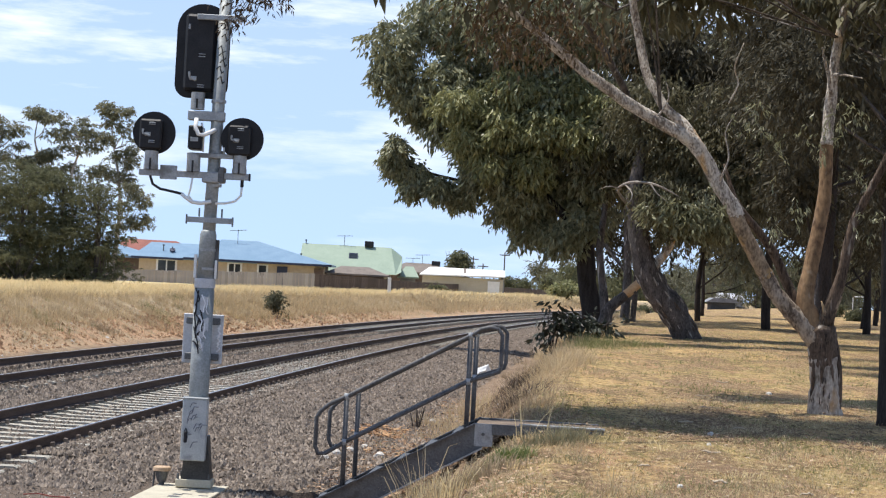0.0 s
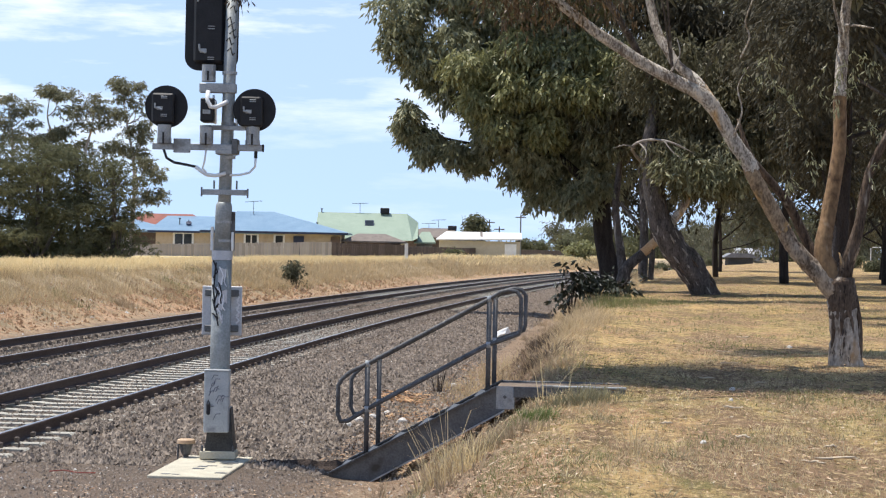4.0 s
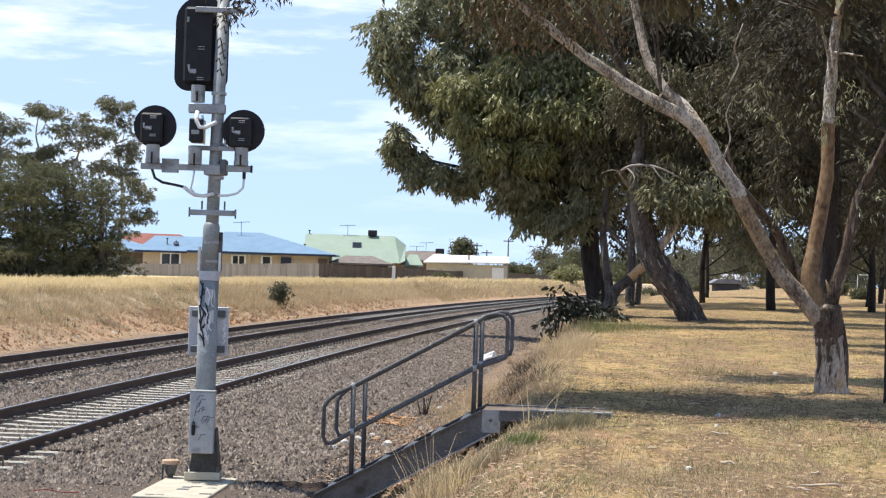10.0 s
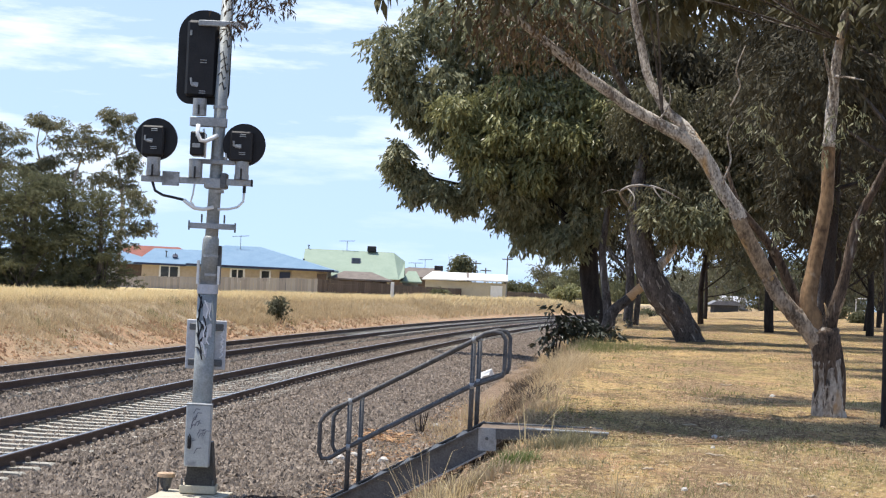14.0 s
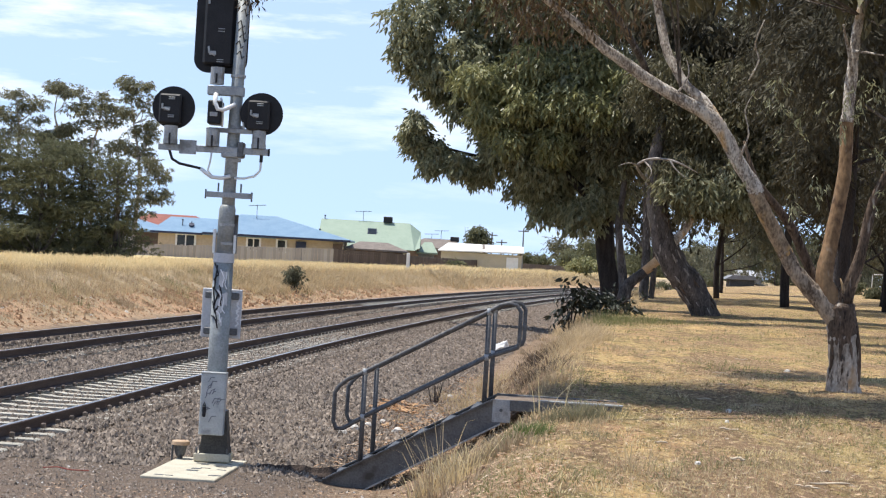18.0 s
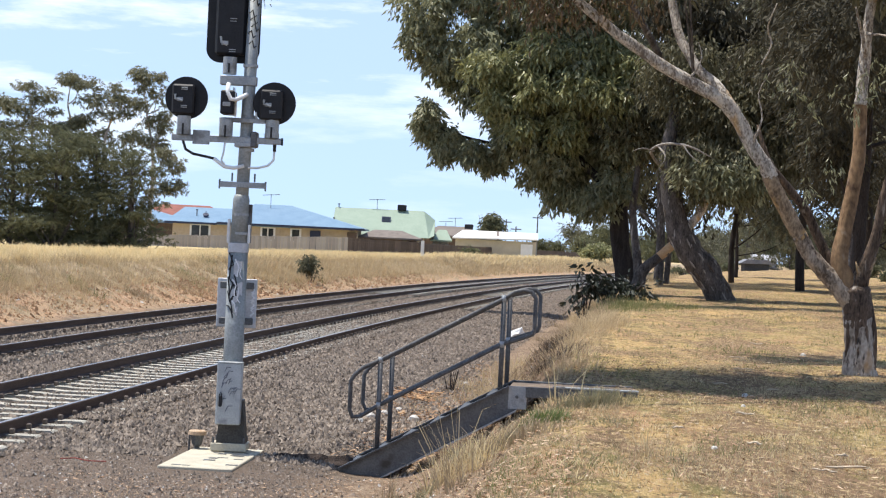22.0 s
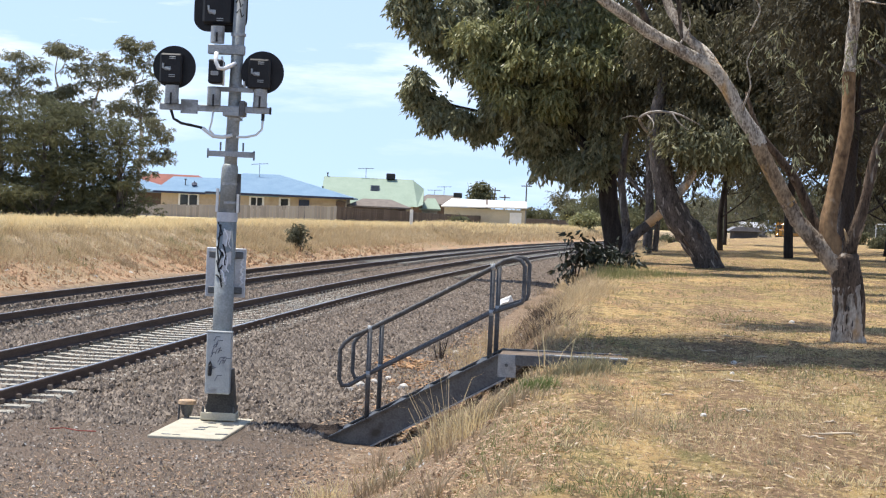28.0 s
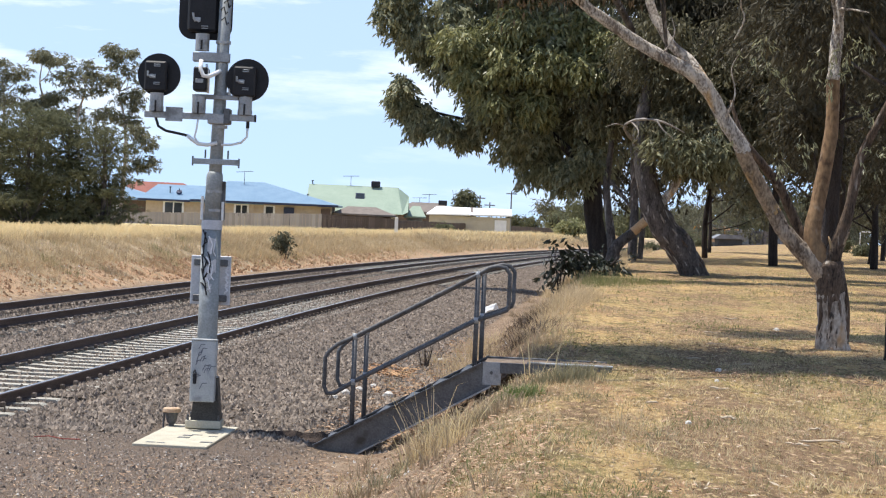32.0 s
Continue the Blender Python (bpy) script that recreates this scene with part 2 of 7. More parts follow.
roof_green = material("green_metal_roof", (0.25, 0.32, 0.24), (0.31, 0.38, 0.29), 0.8, 0.5, 0.05)
roof_red = material("red_tile_roof", (0.22, 0.085, 0.065), (0.3, 0.12, 0.09), 1.5, 0.85, 0.2)
roof_brown = material("brown_tile_roof", (0.15, 0.125, 0.105), (0.24, 0.2, 0.17), 1.5, 0.85, 0.2)
roof_white = material("white_metal_roof", (0.74, 0.72, 0.68), (0.84, 0.82, 0.78), 0.8, 0.5)
trim_navy = material("navy_trim", (0.02, 0.028, 0.06), (0.04, 0.05, 0.09), 3, 0.5)
trim_white = material("white_trim", (0.72, 0.72, 0.7), (0.82, 0.82, 0.8), 3, 0.5)
wall_render = material("cream_wall", (0.44, 0.39, 0.3), (0.53, 0.48, 0.37), 1.0, 0.85)
shelter_dark = material("shelter_dark", (0.05, 0.05, 0.05), (0.1, 0.1, 0.1), 1.0, 0.8)
shelter_roof = material("shelter_roof", (0.16, 0.165, 0.17), (0.26, 0.26, 0.27), 1.0, 0.7)
wall_grey = material("grey_wall", (0.2, 0.2, 0.2), (0.3, 0.3, 0.29), 1.0, 0.8)
window_glass = material("window_glass", (0.02, 0.025, 0.03), (0.05, 0.055, 0.06), 2, 0.08, specular=0.6)
paling = material("grey_paling", (0.26, 0.235, 0.21), (0.42, 0.385, 0.35), 1.2, 0.9, 0.3, per="object", stretch=(3, 3, 0.5))
paling_dark = material("dark_paling", (0.065, 0.05, 0.043), (0.14, 0.11, 0.095), 1.2, 0.9, 0.3, per="object", stretch=(3, 3, 0.5))
loco_yellow = material("loco_yellow", (0.46, 0.20, 0.025), (0.58, 0.27, 0.04), 1.0, 0.4)
loco_dark = material("loco_dark", (0.015, 0.015, 0.017), (0.04, 0.04, 0.042), 1.0, 0.5)
tape_red = material("red_tape", (0.32, 0.07, 0.05), (0.42, 0.12, 0.09), 8, 0.6)
cap_tan = material("tan_cap", (0.42, 0.28, 0.17), (0.55, 0.4, 0.27), 8, 0.7)
lamp_glow = bpy.data.materials.new("headlight_glow")
lamp_glow.use_nodes = True
lamp_glow.node_tree.nodes["Principled BSDF"].inputs["Emission Color"].default_value = (1, 0.95, 0.85, 1)
lamp_glow.node_tree.nodes["Principled BSDF"].inputs["Emission Strength"].default_value = 7.0


def ground_material():
    """Gravel beside the track, bare orange earth and dry grass up the cutting, thin dry lawn on the park side."""
    m = bpy.data.materials.new("ground")
    m.use_nodes = True
    n, l = m.node_tree.nodes, m.node_tree.links
    b = n["Principled BSDF"]
    b.inputs["Roughness"].default_value, b.inputs["Specular IOR Level"].default_value = 0.95, 0.15
    co = n.new("ShaderNodeTexCoord")
    across = n.new("ShaderNodeAttribute")
    across.attribute_name = "across"

    deep = n.new("ShaderNodeMapping")
    deep.inputs["Scale"].default_value = (1.0, 0.38, 1.0)
    l.new(co.outputs["Object"], deep.inputs["Vector"])

    def noise_tex(scale, detail=5.0, rough=0.6, along=False):
        t = n.new("ShaderNodeTexNoise")
        t.inputs["Scale"].default_value, t.inputs["Detail"].default_value, t.inputs["Roughness"].default_value = scale, detail, rough
        l.new(deep.outputs["Vector"] if along else co.outputs["Object"], t.inputs["Vector"])
        return t.outputs["Fac"]

    def ramp(value, lo, hi):
        r = n.new("ShaderNodeMapRange")
        r.inputs["From Min"].default_value, r.inputs["From Max"].default_value = lo, hi
        l.new(value, r.inputs["Value"])
        return r.outputs["Result"]

    def blend(fac, a, c):
        x = n.new("ShaderNodeMix")
        x.data_type = "RGBA"
        l.new(fac, x.inputs["Factor"])
        for sock, v in ((x.inputs["A"], a), (x.inputs["B"], c)):
            if isinstance(v, tuple):
                sock.default_value = (*v, 1)
            else:
                l.new(v, sock)
        return x.outputs["Result"]

    def wobble(amount):
        a = n.new("ShaderNodeMath")
        a.operation = "MULTIPLY_ADD"
        l.new(noise_tex(0.9, 4), a.inputs[0])
        a.inputs[1].default_value = amount
        l.new(across.outputs["Fac"], a.inputs[2])
        return a.outputs[0]

    gravel = blend(ramp(noise_tex(38, 3, 0.7), 0.35, 0.7), (0.085, 0.065, 0.05), (0.245, 0.19, 0.146))
    gravel = blend(ramp(noise_tex(0.7), 0.5, 0.75), gravel, (0.15, 0.115, 0.095))
    sep = n.new("ShaderNodeSeparateXYZ")
    l.new(co.outputs["Object"], sep.inputs["Vector"])
    dust = n.new("ShaderNodeMath")
    dust.operation = "MULTIPLY_ADD"
    dust.inputs[1].default_value = 5.0
    l.new(noise_tex(0.6, 5), dust.inputs[0])
    l.new(sep.outputs["Y"], dust.inputs[2])
    dusty = blend(ramp(noise_tex(60, 4, 0.75), 0.38, 0.66), (0.125, 0.092, 0.07), (0.25, 0.19, 0.145))
    gravel = blend(ramp(dust.outputs[0], 25.0, 22.5), gravel, dusty)
    earth = blend(ramp(noise_tex(3.0, 6, 0.7), 0.4, 0.62), (0.25, 0.175, 0.118), (0.38, 0.29, 0.2))
    earth = blend(ramp(noise_tex(22, 5, 0.75), 0.46, 0.64), earth, (0.15, 0.088, 0.055))
    lawn = blend(ramp(noise_tex(0.4, 6, 0.6, True), 0.44, 0.56), (0.49, 0.325, 0.14), (0.29, 0.22, 0.086))
    lawn = blend(ramp(noise_tex(1.5, 8, 0.75, True), 0.46, 0.66), lawn, (0.55, 0.40, 0.18))
    lawn = blend(ramp(noise_tex(0.9, 8, 0.78, True), 0.5, 0.6), lawn, (0.40, 0.235, 0.13))
    lawn = blend(ramp(noise_tex(2.4, 7, 0.7, True), 0.52, 0.6), lawn, (0.205, 0.168, 0.066))
    lawn = blend(ramp(noise_tex(0.55, 9, 0.8, True), 0.47, 0.55), lawn, (0.25, 0.16, 0.094))
    lawn = blend(ramp(noise_tex(4.5, 7, 0.78, True), 0.5, 0.6), lawn, (0.16, 0.105, 0.055))
    lawn = blend(ramp(noise_tex(16, 5, 0.75, True), 0.52, 0.66), lawn, (0.66, 0.49, 0.26))
    lawn = blend(ramp(noise_tex(11, 6, 0.8, True), 0.54, 0.64), lawn, (0.10, 0.07, 0.034))
    bank = blend(ramp(noise_tex(0.35, 6), 0.40, 0.6), (0.50, 0.315, 0.19), (0.42, 0.30, 0.185))
    bank = blend(ramp(noise_tex(2.6, 7, 0.75), 0.5, 0.6), bank, (0.20, 0.115, 0.068))
    bank = blend(ramp(noise_tex(1.3, 6, 0.7), 0.5, 0.6), bank, (0.36, 0.28, 0.18))
    upper = blend(ramp(noise_tex(1.7, 7, 0.7), 0.4, 0.6), (0.46, 0.36, 0.235), (0.3, 0.225, 0.14))
    bank = blend(ramp(wobble(2.8), -6.6, -7.6), bank, upper)
    field = blend(ramp(noise_tex(0.2, 6), 0.35, 0.65), (0.6, 0.47, 0.26), (0.48, 0.37, 0.19))
    right = blend(ramp(wobble(1.5), 7.6, 8.6), earth, lawn)
    right = blend(ramp(wobble(1.4), 5.5, 6.1), gravel, right)
    left = blend(ramp(wobble(1.2), -11.0, -9.6), field, bank)
    left = blend(ramp(wobble(1.0), -6.6, -5.9), left, gravel)
    col = blend(ramp(across.outputs["Fac"], -0.1, 0.1), left, right)
    l.new(col, b.inputs["Base Color"])
    bp = n.new("ShaderNodeBump")
    bp.inputs["Strength"].default_value, bp.inputs["Distance"].default_value = 0.8, 0.07
    l.new(noise_tex(16, 7, 0.75), bp.inputs["Height"])
    l.new(bp.outputs["Normal"], b.inputs["Normal"])
    return m


ground_mat = ground_material()

# ---- mesh tools ----
class Shell:
    """Collects vertices and faces of one mesh."""

    def __init__(self):
        self.v, self.f = [], []

    def add(self, verts, faces):
        k = len(self.v)
        self.v += [tuple(p) for p in verts]
        self.f += [tuple(i + k for i in q) for q in faces]
        return self

    def box(self, lo, hi, bevel=0.0, m=None):
        """A box from corner lo to corner hi, its edges cut back by bevel, turned by m."""
        c = [(a + b) / 2 for a, b in zip(lo, hi)]
        h = [abs(b - a) / 2 for a, b in zip(lo, hi)]
        e = min(bevel, min(h) * 0.6)
        pts, idx = [], {}
        for sx in (-1, 1):
            for sy in (-1, 1):
                for sz in (-1, 1):
                    for ax in range(3):
                        p = [h[0] * sx, h[1] * sy, h[2] * sz]
                        for k in range(3):
                            if k != ax:
                                p[k] -= e * (sx, sy, sz)[k]
                        idx[(sx, sy, sz, ax)] = len(pts)
                        pts.append(Vector(p) + Vector(c))
        faces = []
        for ax in range(3):
            u, w = [(1, 2), (2, 0), (0, 1)][ax]
            for s in (-1, 1):
                loop = []
                for a, b in ((-1, -1), (1, -1), (1, 1), (-1, 1)):
                    q = [0, 0, 0]
                    q[ax], q[u], q[w] = s, a, b
                    loop.append(idx[(*q, ax)])
                faces.append(loop if s > 0 else loop[::-1])
        if e > 0:
            for ax in range(3):
                u, w = [(1, 2), (2, 0), (0, 1)][ax]
                for a in (-1, 1):
                    for b in (-1, 1):
                        q0, q1 = [0, 0, 0], [0, 0, 0]
                        q0[u], q0[w], q0[ax] = a, b, -1
                        q1[u], q1[w], q1[ax] = a, b, 1
                        loop = [idx[(*q0, u)], idx[(*q1, u)], idx[(*q1, w)], idx[(*q0, w)]]
                        faces.append(loop if a * b < 0 else loop[::-1])
            for sx in (-1, 1):
                for sy in (-1, 1):
                    for sz in (-1, 1):
                        loop = [idx[(sx, sy, sz, k)] for k in range(3)]
                        faces.append(loop if sx * sy * sz > 0 else loop[::-1])
        else:
            keep = {}
            remap = []
            out = []
            for p in pts:
                key = tuple(round(x, 6) for x in p)
                if key not in keep:
                    keep[key] = len(out)
                    out.append(p)
                remap.append(keep[key])
            pts, faces = out, [[remap[i] for i in q] for q in faces]
        if m is not None:
            pts = [m @ p for p in pts]
        return self.add(pts, faces)

    def tube(self, pts, radii, n=10, caps=True, rough=0.0, rnd=None):
        """A tapered tube through pts."""
        pts = [Vector(p) for p in pts]
        if not hasattr(radii, "__len__"):
            radii = [radii] * len(pts)
        rings, side = [], None
        for i, p in enumerate(pts):
            d = (pts[min(i + 1, len(pts) - 1)] - pts[max(i - 1, 0)]).normalized()
            if side is None:
                side = d.orthogonal().normalized()
            side = (side - d * side.dot(d)).normalized()
            up = d.cross(side)
            ring = []
            for k in range(n):
                a = 2 * math.pi * k / n
                r = radii[i] * (1 + (rough * (rnd.random() - 0.5) * 2 if rnd else 0))
                ring.append(p + side * math.cos(a) * r + up * math.sin(a) * r)
            rings.append(ring)
        verts = [p for r in rings for p in r]
        faces = [(i * n + k, i * n + (k + 1) % n, (i + 1) * n + (k + 1) % n, (i + 1) * n + k) for i in range(len(pts) - 1) for k in range(n)]
        if caps:
            faces += [tuple(range(n))[::-1], tuple((len(pts) - 1) * n + k for k in range(n))]
        return self.add(verts, faces)

    def prism(self, outline, lo, hi, m=None):
        """An outline in x, z pushed from y = lo to y = hi."""
        n = len(outline)
        verts = [Vector((x, y, z)) for y in (lo, hi) for x, z in outline]
        if m is not None:
            verts = [m @ p for p in verts]
        faces = [(k, (k + 1) % n, n + (k + 1) % n, n + k) for k in range(n)] + [tuple(range(n))[::-1], tuple(range(n, 2 * n))]
        return self.add(verts, faces)

    def mesh(self, name, mat, smooth=False):
        d = bpy.data.meshes.new(name)
        d.from_pydata(self.v, [], self.f)
        for k in (mat if isinstance(mat, (list, tuple)) else [mat]):
            d.materials.append(k)
        if smooth:
            d.polygons.foreach_set("use_smooth", [True] * len(d.polygons))
        d.update()
        return d


def array_mesh(name, verts, faces, mat, smooth=False):
    """A mesh from whole arrays."""
    d = bpy.data.meshes.new(name)
    d.from_pydata(np.asarray(verts).tolist(), [], np.asarray(faces).tolist())
    d.materials.append(mat)
    if smooth:
        d.polygons.foreach_set("use_smooth", [True] * len(d.polygons))
    d.update()
    return d


def thing(name, at, label, category, group="", kind="", turn=0.0):
    ob = new(name)
    ob.empty_display_size = 0.2
    ob.matrix_basis = pose(*at, 0, 0, turn)
    return tagged(ob, label, category, group, kind)


def part(name, shell, mat, parent, label="", smooth=False, m=None):
    ob = new(name, shell.mesh(name, mat, smooth) if isinstance(shell, Shell) else shell)
    ob.parent = parent
    if m is not None:
        ob.matrix_basis = m
    return tagged(ob, label)


# ---- the line of the railway: metres across at each metre ahead ----
def line_x(y):
    u = y / 100.0
    return -7.95 + 7.18 * u + 2.58 * u ** 2 + 0.114 * u ** 3


def line_slope(y):
    u = y / 100.0
    return (7.18 + 5.16 * u + 0.342 * u ** 2) / 100.0


def on_line(y, d):
    """Plan places at y along the near track, d metres to its right."""
    s = line_slope(y)
    k = 1.0 / np.sqrt(1 + s * s)
    return line_x(y) + d * k, y - d * s * k


ACROSS = [-900, -60, -30, -14, -11.4, -10.4, -9.0, -7.3, -6.5, -6.0, 2.9, 3.3, 4.5, 5.2, 5.8, 6.3, 7.0, 7.35, 7.8, 9, 400]
HEIGHT = [1.1, 1.0, 1.2, 1.35, 1.38, 1.25, 0.72, 0.05, -0.15, -0.2, -0.2, -0.2, -0.2, -0.29, -0.29, -0.07, 0.41, 0.67, 0.74, 0.745, 0.72]


def ground_z(d, y):
    d, y = np.asarray(d, float), np.asarray(y, float)
    z = np.interp(d, ACROSS, HEIGHT)
    rise = np.interp(y, [50, 120, 220, 400], [0.0, 0.25, 0.7, 0.9])
    z = z + np.where(d > 5, rise * np.clip((d - 5) / 10, 0, 1), 0)
    lump = 0.022 * np.sin(d * 1.9 + 0.37 * y + 2 * np.sin(0.23 * y)) * np.sin(0.31 * y - d) + 0.014 * np.sin(2.7 * d - 0.7 * y + 3 * np.sin(0.4 * d + 0.17 * y))
    ridge = 0.035 * np.sin(1.3 * y + 2.2 * np.sin(0.37 * y)) * np.sin(2.1 * d + 1.7 * np.sin(0.53 * y)) + 0.02 * np.sin(3.1 * y + d) + 0.02 * np.sin(5.3 * y + 3 * d + 2 * np.sin(1.9 * y))
    z = z + ridge * np.clip((-6.8 - d) / 0.8, 0, 1) * np.clip((d + 11.5) / 1.5, 0, 1)
    return z + lump * (np.clip((np.abs(d + 2) - 6.2) / 2.5, 0, 1))


def across_of(x, y):
    """How far to the right of the near track a plan place lies."""
    x, y = np.asarray(x, float), np.asarray(y, float)
    yy = y.copy()
    for _ in range(6):
        s = line_slope(yy)
        d = (x - line_x(yy)) * np.sqrt(1 + s * s)
        yy = y + d * s / np.sqrt(1 + s * s)
    s = line_slope(yy)
    return (x - line_x(yy)) / (1 / np.sqrt(1 + s * s)), yy


def ground_at(x, y):
    d, yy = across_of(x, y)
    return float(ground_z(d, yy))


def build_ground():
    ys = np.concatenate([np.arange(-120, 8, 8.0), np.arange(8, 46, 0.4), np.arange(46, 130, 1.2), np.arange(130, 300, 5.0), np.arange(300, 1000, 25.0)])
    ds = np.concatenate([np.linspace(-900, -70, 16), np.arange(-60, -16, 4.0), np.arange(-15, -5.5, 0.3), np.arange(-5.5, 2.8, 0.8), np.arange(2.8, 14, 0.22), np.arange(14, 40, 1.0), np.arange(40, 100, 6.0), np.linspace(105, 650, 14)])
    D, Y = np.meshgrid(ds, ys)
    X, YY = on_line(Y, D)
    Z = ground_z(D, Y)
    nr, nc = D.shape
    i = (np.arange(nr - 1)[:, None] * nc + np.arange(nc - 1)[None, :]).ravel()
    mesh = array_mesh("ground", np.stack([X, YY, Z], -1).reshape(-1, 3), np.stack([i, i + 1, i + nc + 1, i + nc], 1), ground_mat, True)
    at = mesh.attributes.new("across", "FLOAT", "POINT")
    at.data.foreach_set("value", D.ravel().astype(np.float32))
    tagged(new("ground", mesh), "dry park lawn, gravel verge and straw-coloured cutting bank", "ground", kind="structure")


build_ground()

# ---- railway ----
GAUGE_HALF, SECOND, SECOND_Z = 0.835, -4.33, 0.095


def rail_mesh(d, z, y0, y1, step, name):
    """One flat-bottomed rail: foot, web and head swept along the line, the running surface polished."""
    prof = [(-0.07, -0.165), (0.07, -0.165), (0.07, -0.153), (0.012, -0.135), (0.009, -0.045), (0.035, -0.034), (0.036, -0.008), (0.024, 0.0), (-0.024, 0.0), (-0.036, -0.008), (-0.035, -0.034), (-0.009, -0.045), (-0.012, -0.135), (-0.07, -0.153)]
    ys = np.arange(y0, y1 + 0.01, step)
    n = len(prof)
    rings = []
    for o, h in prof:
        x, y = on_line(ys, d + o)
        rings.append(np.stack([x, y, np.full_like(ys, z + h)], -1))
    v = np.stack(rings, 1).reshape(-1, 3)
    i = np.arange(len(ys) - 1)[:, None] * n + np.arange(n)[None, :]
    j = np.arange(len(ys) - 1)[:, None] * n + (np.arange(n)[None, :] + 1) % n
    f = np.stack([i, j, j + n, i + n], -1).reshape(-1, 4)
    mesh = array_mesh(name, v, f, rail_steel)
    mesh.materials.append(rail_head)
    mesh.polygons.foreach_set("material_index", np.tile((np.arange(n) == 7).astype(int), len(ys) - 1))
    return mesh


def sleeper_mesh(tall=0.0):
    s = Shell()
    s.prism([(-1.3, -0.2), (1.3, -0.2), (1.28, -0.02), (1.25, 0.0), (0.55, 0.0), (0.45, -0.015), (-0.45, -0.015), (-0.55, 0.0), (-1.25, 0.0), (-1.28, -0.02)], -0.12, 0.12)
    flat = len(s.f)
    for side in (-1, 1):
        for off in (-0.105, 0.105):
            c = side * GAUGE_HALF + off
            s.box((c - 0.03, -0.035, 0.0), (c + 0.03, 0.035, 0.07 + tall), 0.012)
    mesh = s.mesh("sleeper", [concrete_sleeper, clip_rust])
    mesh.polygons.foreach_set("material_index", [int(k >= flat) for k in range(len(s.f))])
    return mesh


def build_track(d, z, label, far_start, sunk=0.0):
    track = thing("railway_track", (0, 0, 0), label, "railway track", "tracks", "structure")
    for side, cant in ((1, 0.0), (-1, 0.05)):
        part("rail", rail_mesh(d + side * GAUGE_HALF, z + cant, -60, 620, 2.0, "rail"), None, track, "rust-brown steel rail with a polished head")
    mesh = sleeper_mesh(sunk * 0.15)
    ys = np.arange(-20, 420, 0.68)
    for y in ys[(ys > 12) & (ys < far_start)]:
        x, yy = on_line(y, d)
        ob = part("sleeper", mesh, None, track)
        ob.matrix_basis = pose(float(x), float(yy), z - 0.152 - sunk - float(np.clip((y - 55) * 0.002, 0, 0.03)), 0, -0.3, -math.degrees(math.atan(line_slope(y))))
    rest = Shell()
    for y in ys[(ys <= 12) | (ys >= far_start)]:
        x, yy = on_line(y, d)
        m = pose(float(x), float(yy), z - 0.152, 0, 0, -math.degrees(math.atan(line_slope(y))))
        rest.box((-1.3, -0.12, -0.2), (1.3, 0.12, 0.0), 0.0, m)
    tagged(part("sleepers_far", rest, concrete_sleeper, track), kind="stuff")


build_track(0.0, 0.0, "near railway track, rusty rails on pale concrete sleepers", 105)
build_track(SECOND, SECOND_Z, "second railway track, rusty rails sunk in grey ballast", 95, 0.075)


def stones(name, label, boxes, mat, seed):
    """Crushed stones strewn over stretches (d0, d1, y0, y1, count, size, lift)."""
    rng = np.random.default_rng(seed)
    octa = np.array([(1, 0, 0), (-1, 0, 0), (0, 1, 0), (0, -1, 0), (0, 0, 1), (0, 0, -1)], float)
    tri = np.array([(0, 2, 4), (2, 1, 4), (1, 3, 4), (3, 0, 4)])
    vs = []
    for d0, d1, y0, y1, count, size, up in boxes:
        y = y0 + (y1 - y0) * rng.random(count) ** 1.5
        d = rng.uniform(d0, d1, count)
        x, yy = on_line(y, d)
        clear = ~((np.abs(x + 2.62) < 0.5) & (yy > 21.0) & (yy < 23.4)) & ~((np.abs(x + 0.9) < 0.35) & (yy > 22.0) & (yy < 23.6))
        x, yy, y, d = x[clear], yy[clear], y[clear], d[clear]
        count = len(y)
        s = size * rng.uniform(0.5, 1.3, count)
        z = ground_z(d, y) + up + s * rng.uniform(-0.05, 0.55, count)
        q = octa[None] * rng.uniform(0.55, 1.1, (count, 6, 3)) + rng.normal(0, 0.22, (count, 6, 3))
        a = rng.uniform(0, 6.28, count)
        ca, sa = np.cos(a)[:, None], np.sin(a)[:, None]
        qx, qy = q[..., 0] * ca - q[..., 1] * sa, q[..., 0] * sa + q[..., 1] * ca
        q = np.stack([qx, qy, q[..., 2] * 0.75], -1) * s[:, None, None]
        q[:, :4, 2] -= 0.35 * s[:, None]
        vs.append(q + np.stack([x, yy, z], -1)[:, None, :])
    v = np.concatenate(vs)[:, :5]
    at = (np.arange(len(v)) * 5)[:, None, None]
    f = (tri[None] + at).reshape(-1, 3)
    return tagged(new(name, array_mesh(name, v.reshape(-1, 3), f, mat)), label, "ballast", kind="stuff")


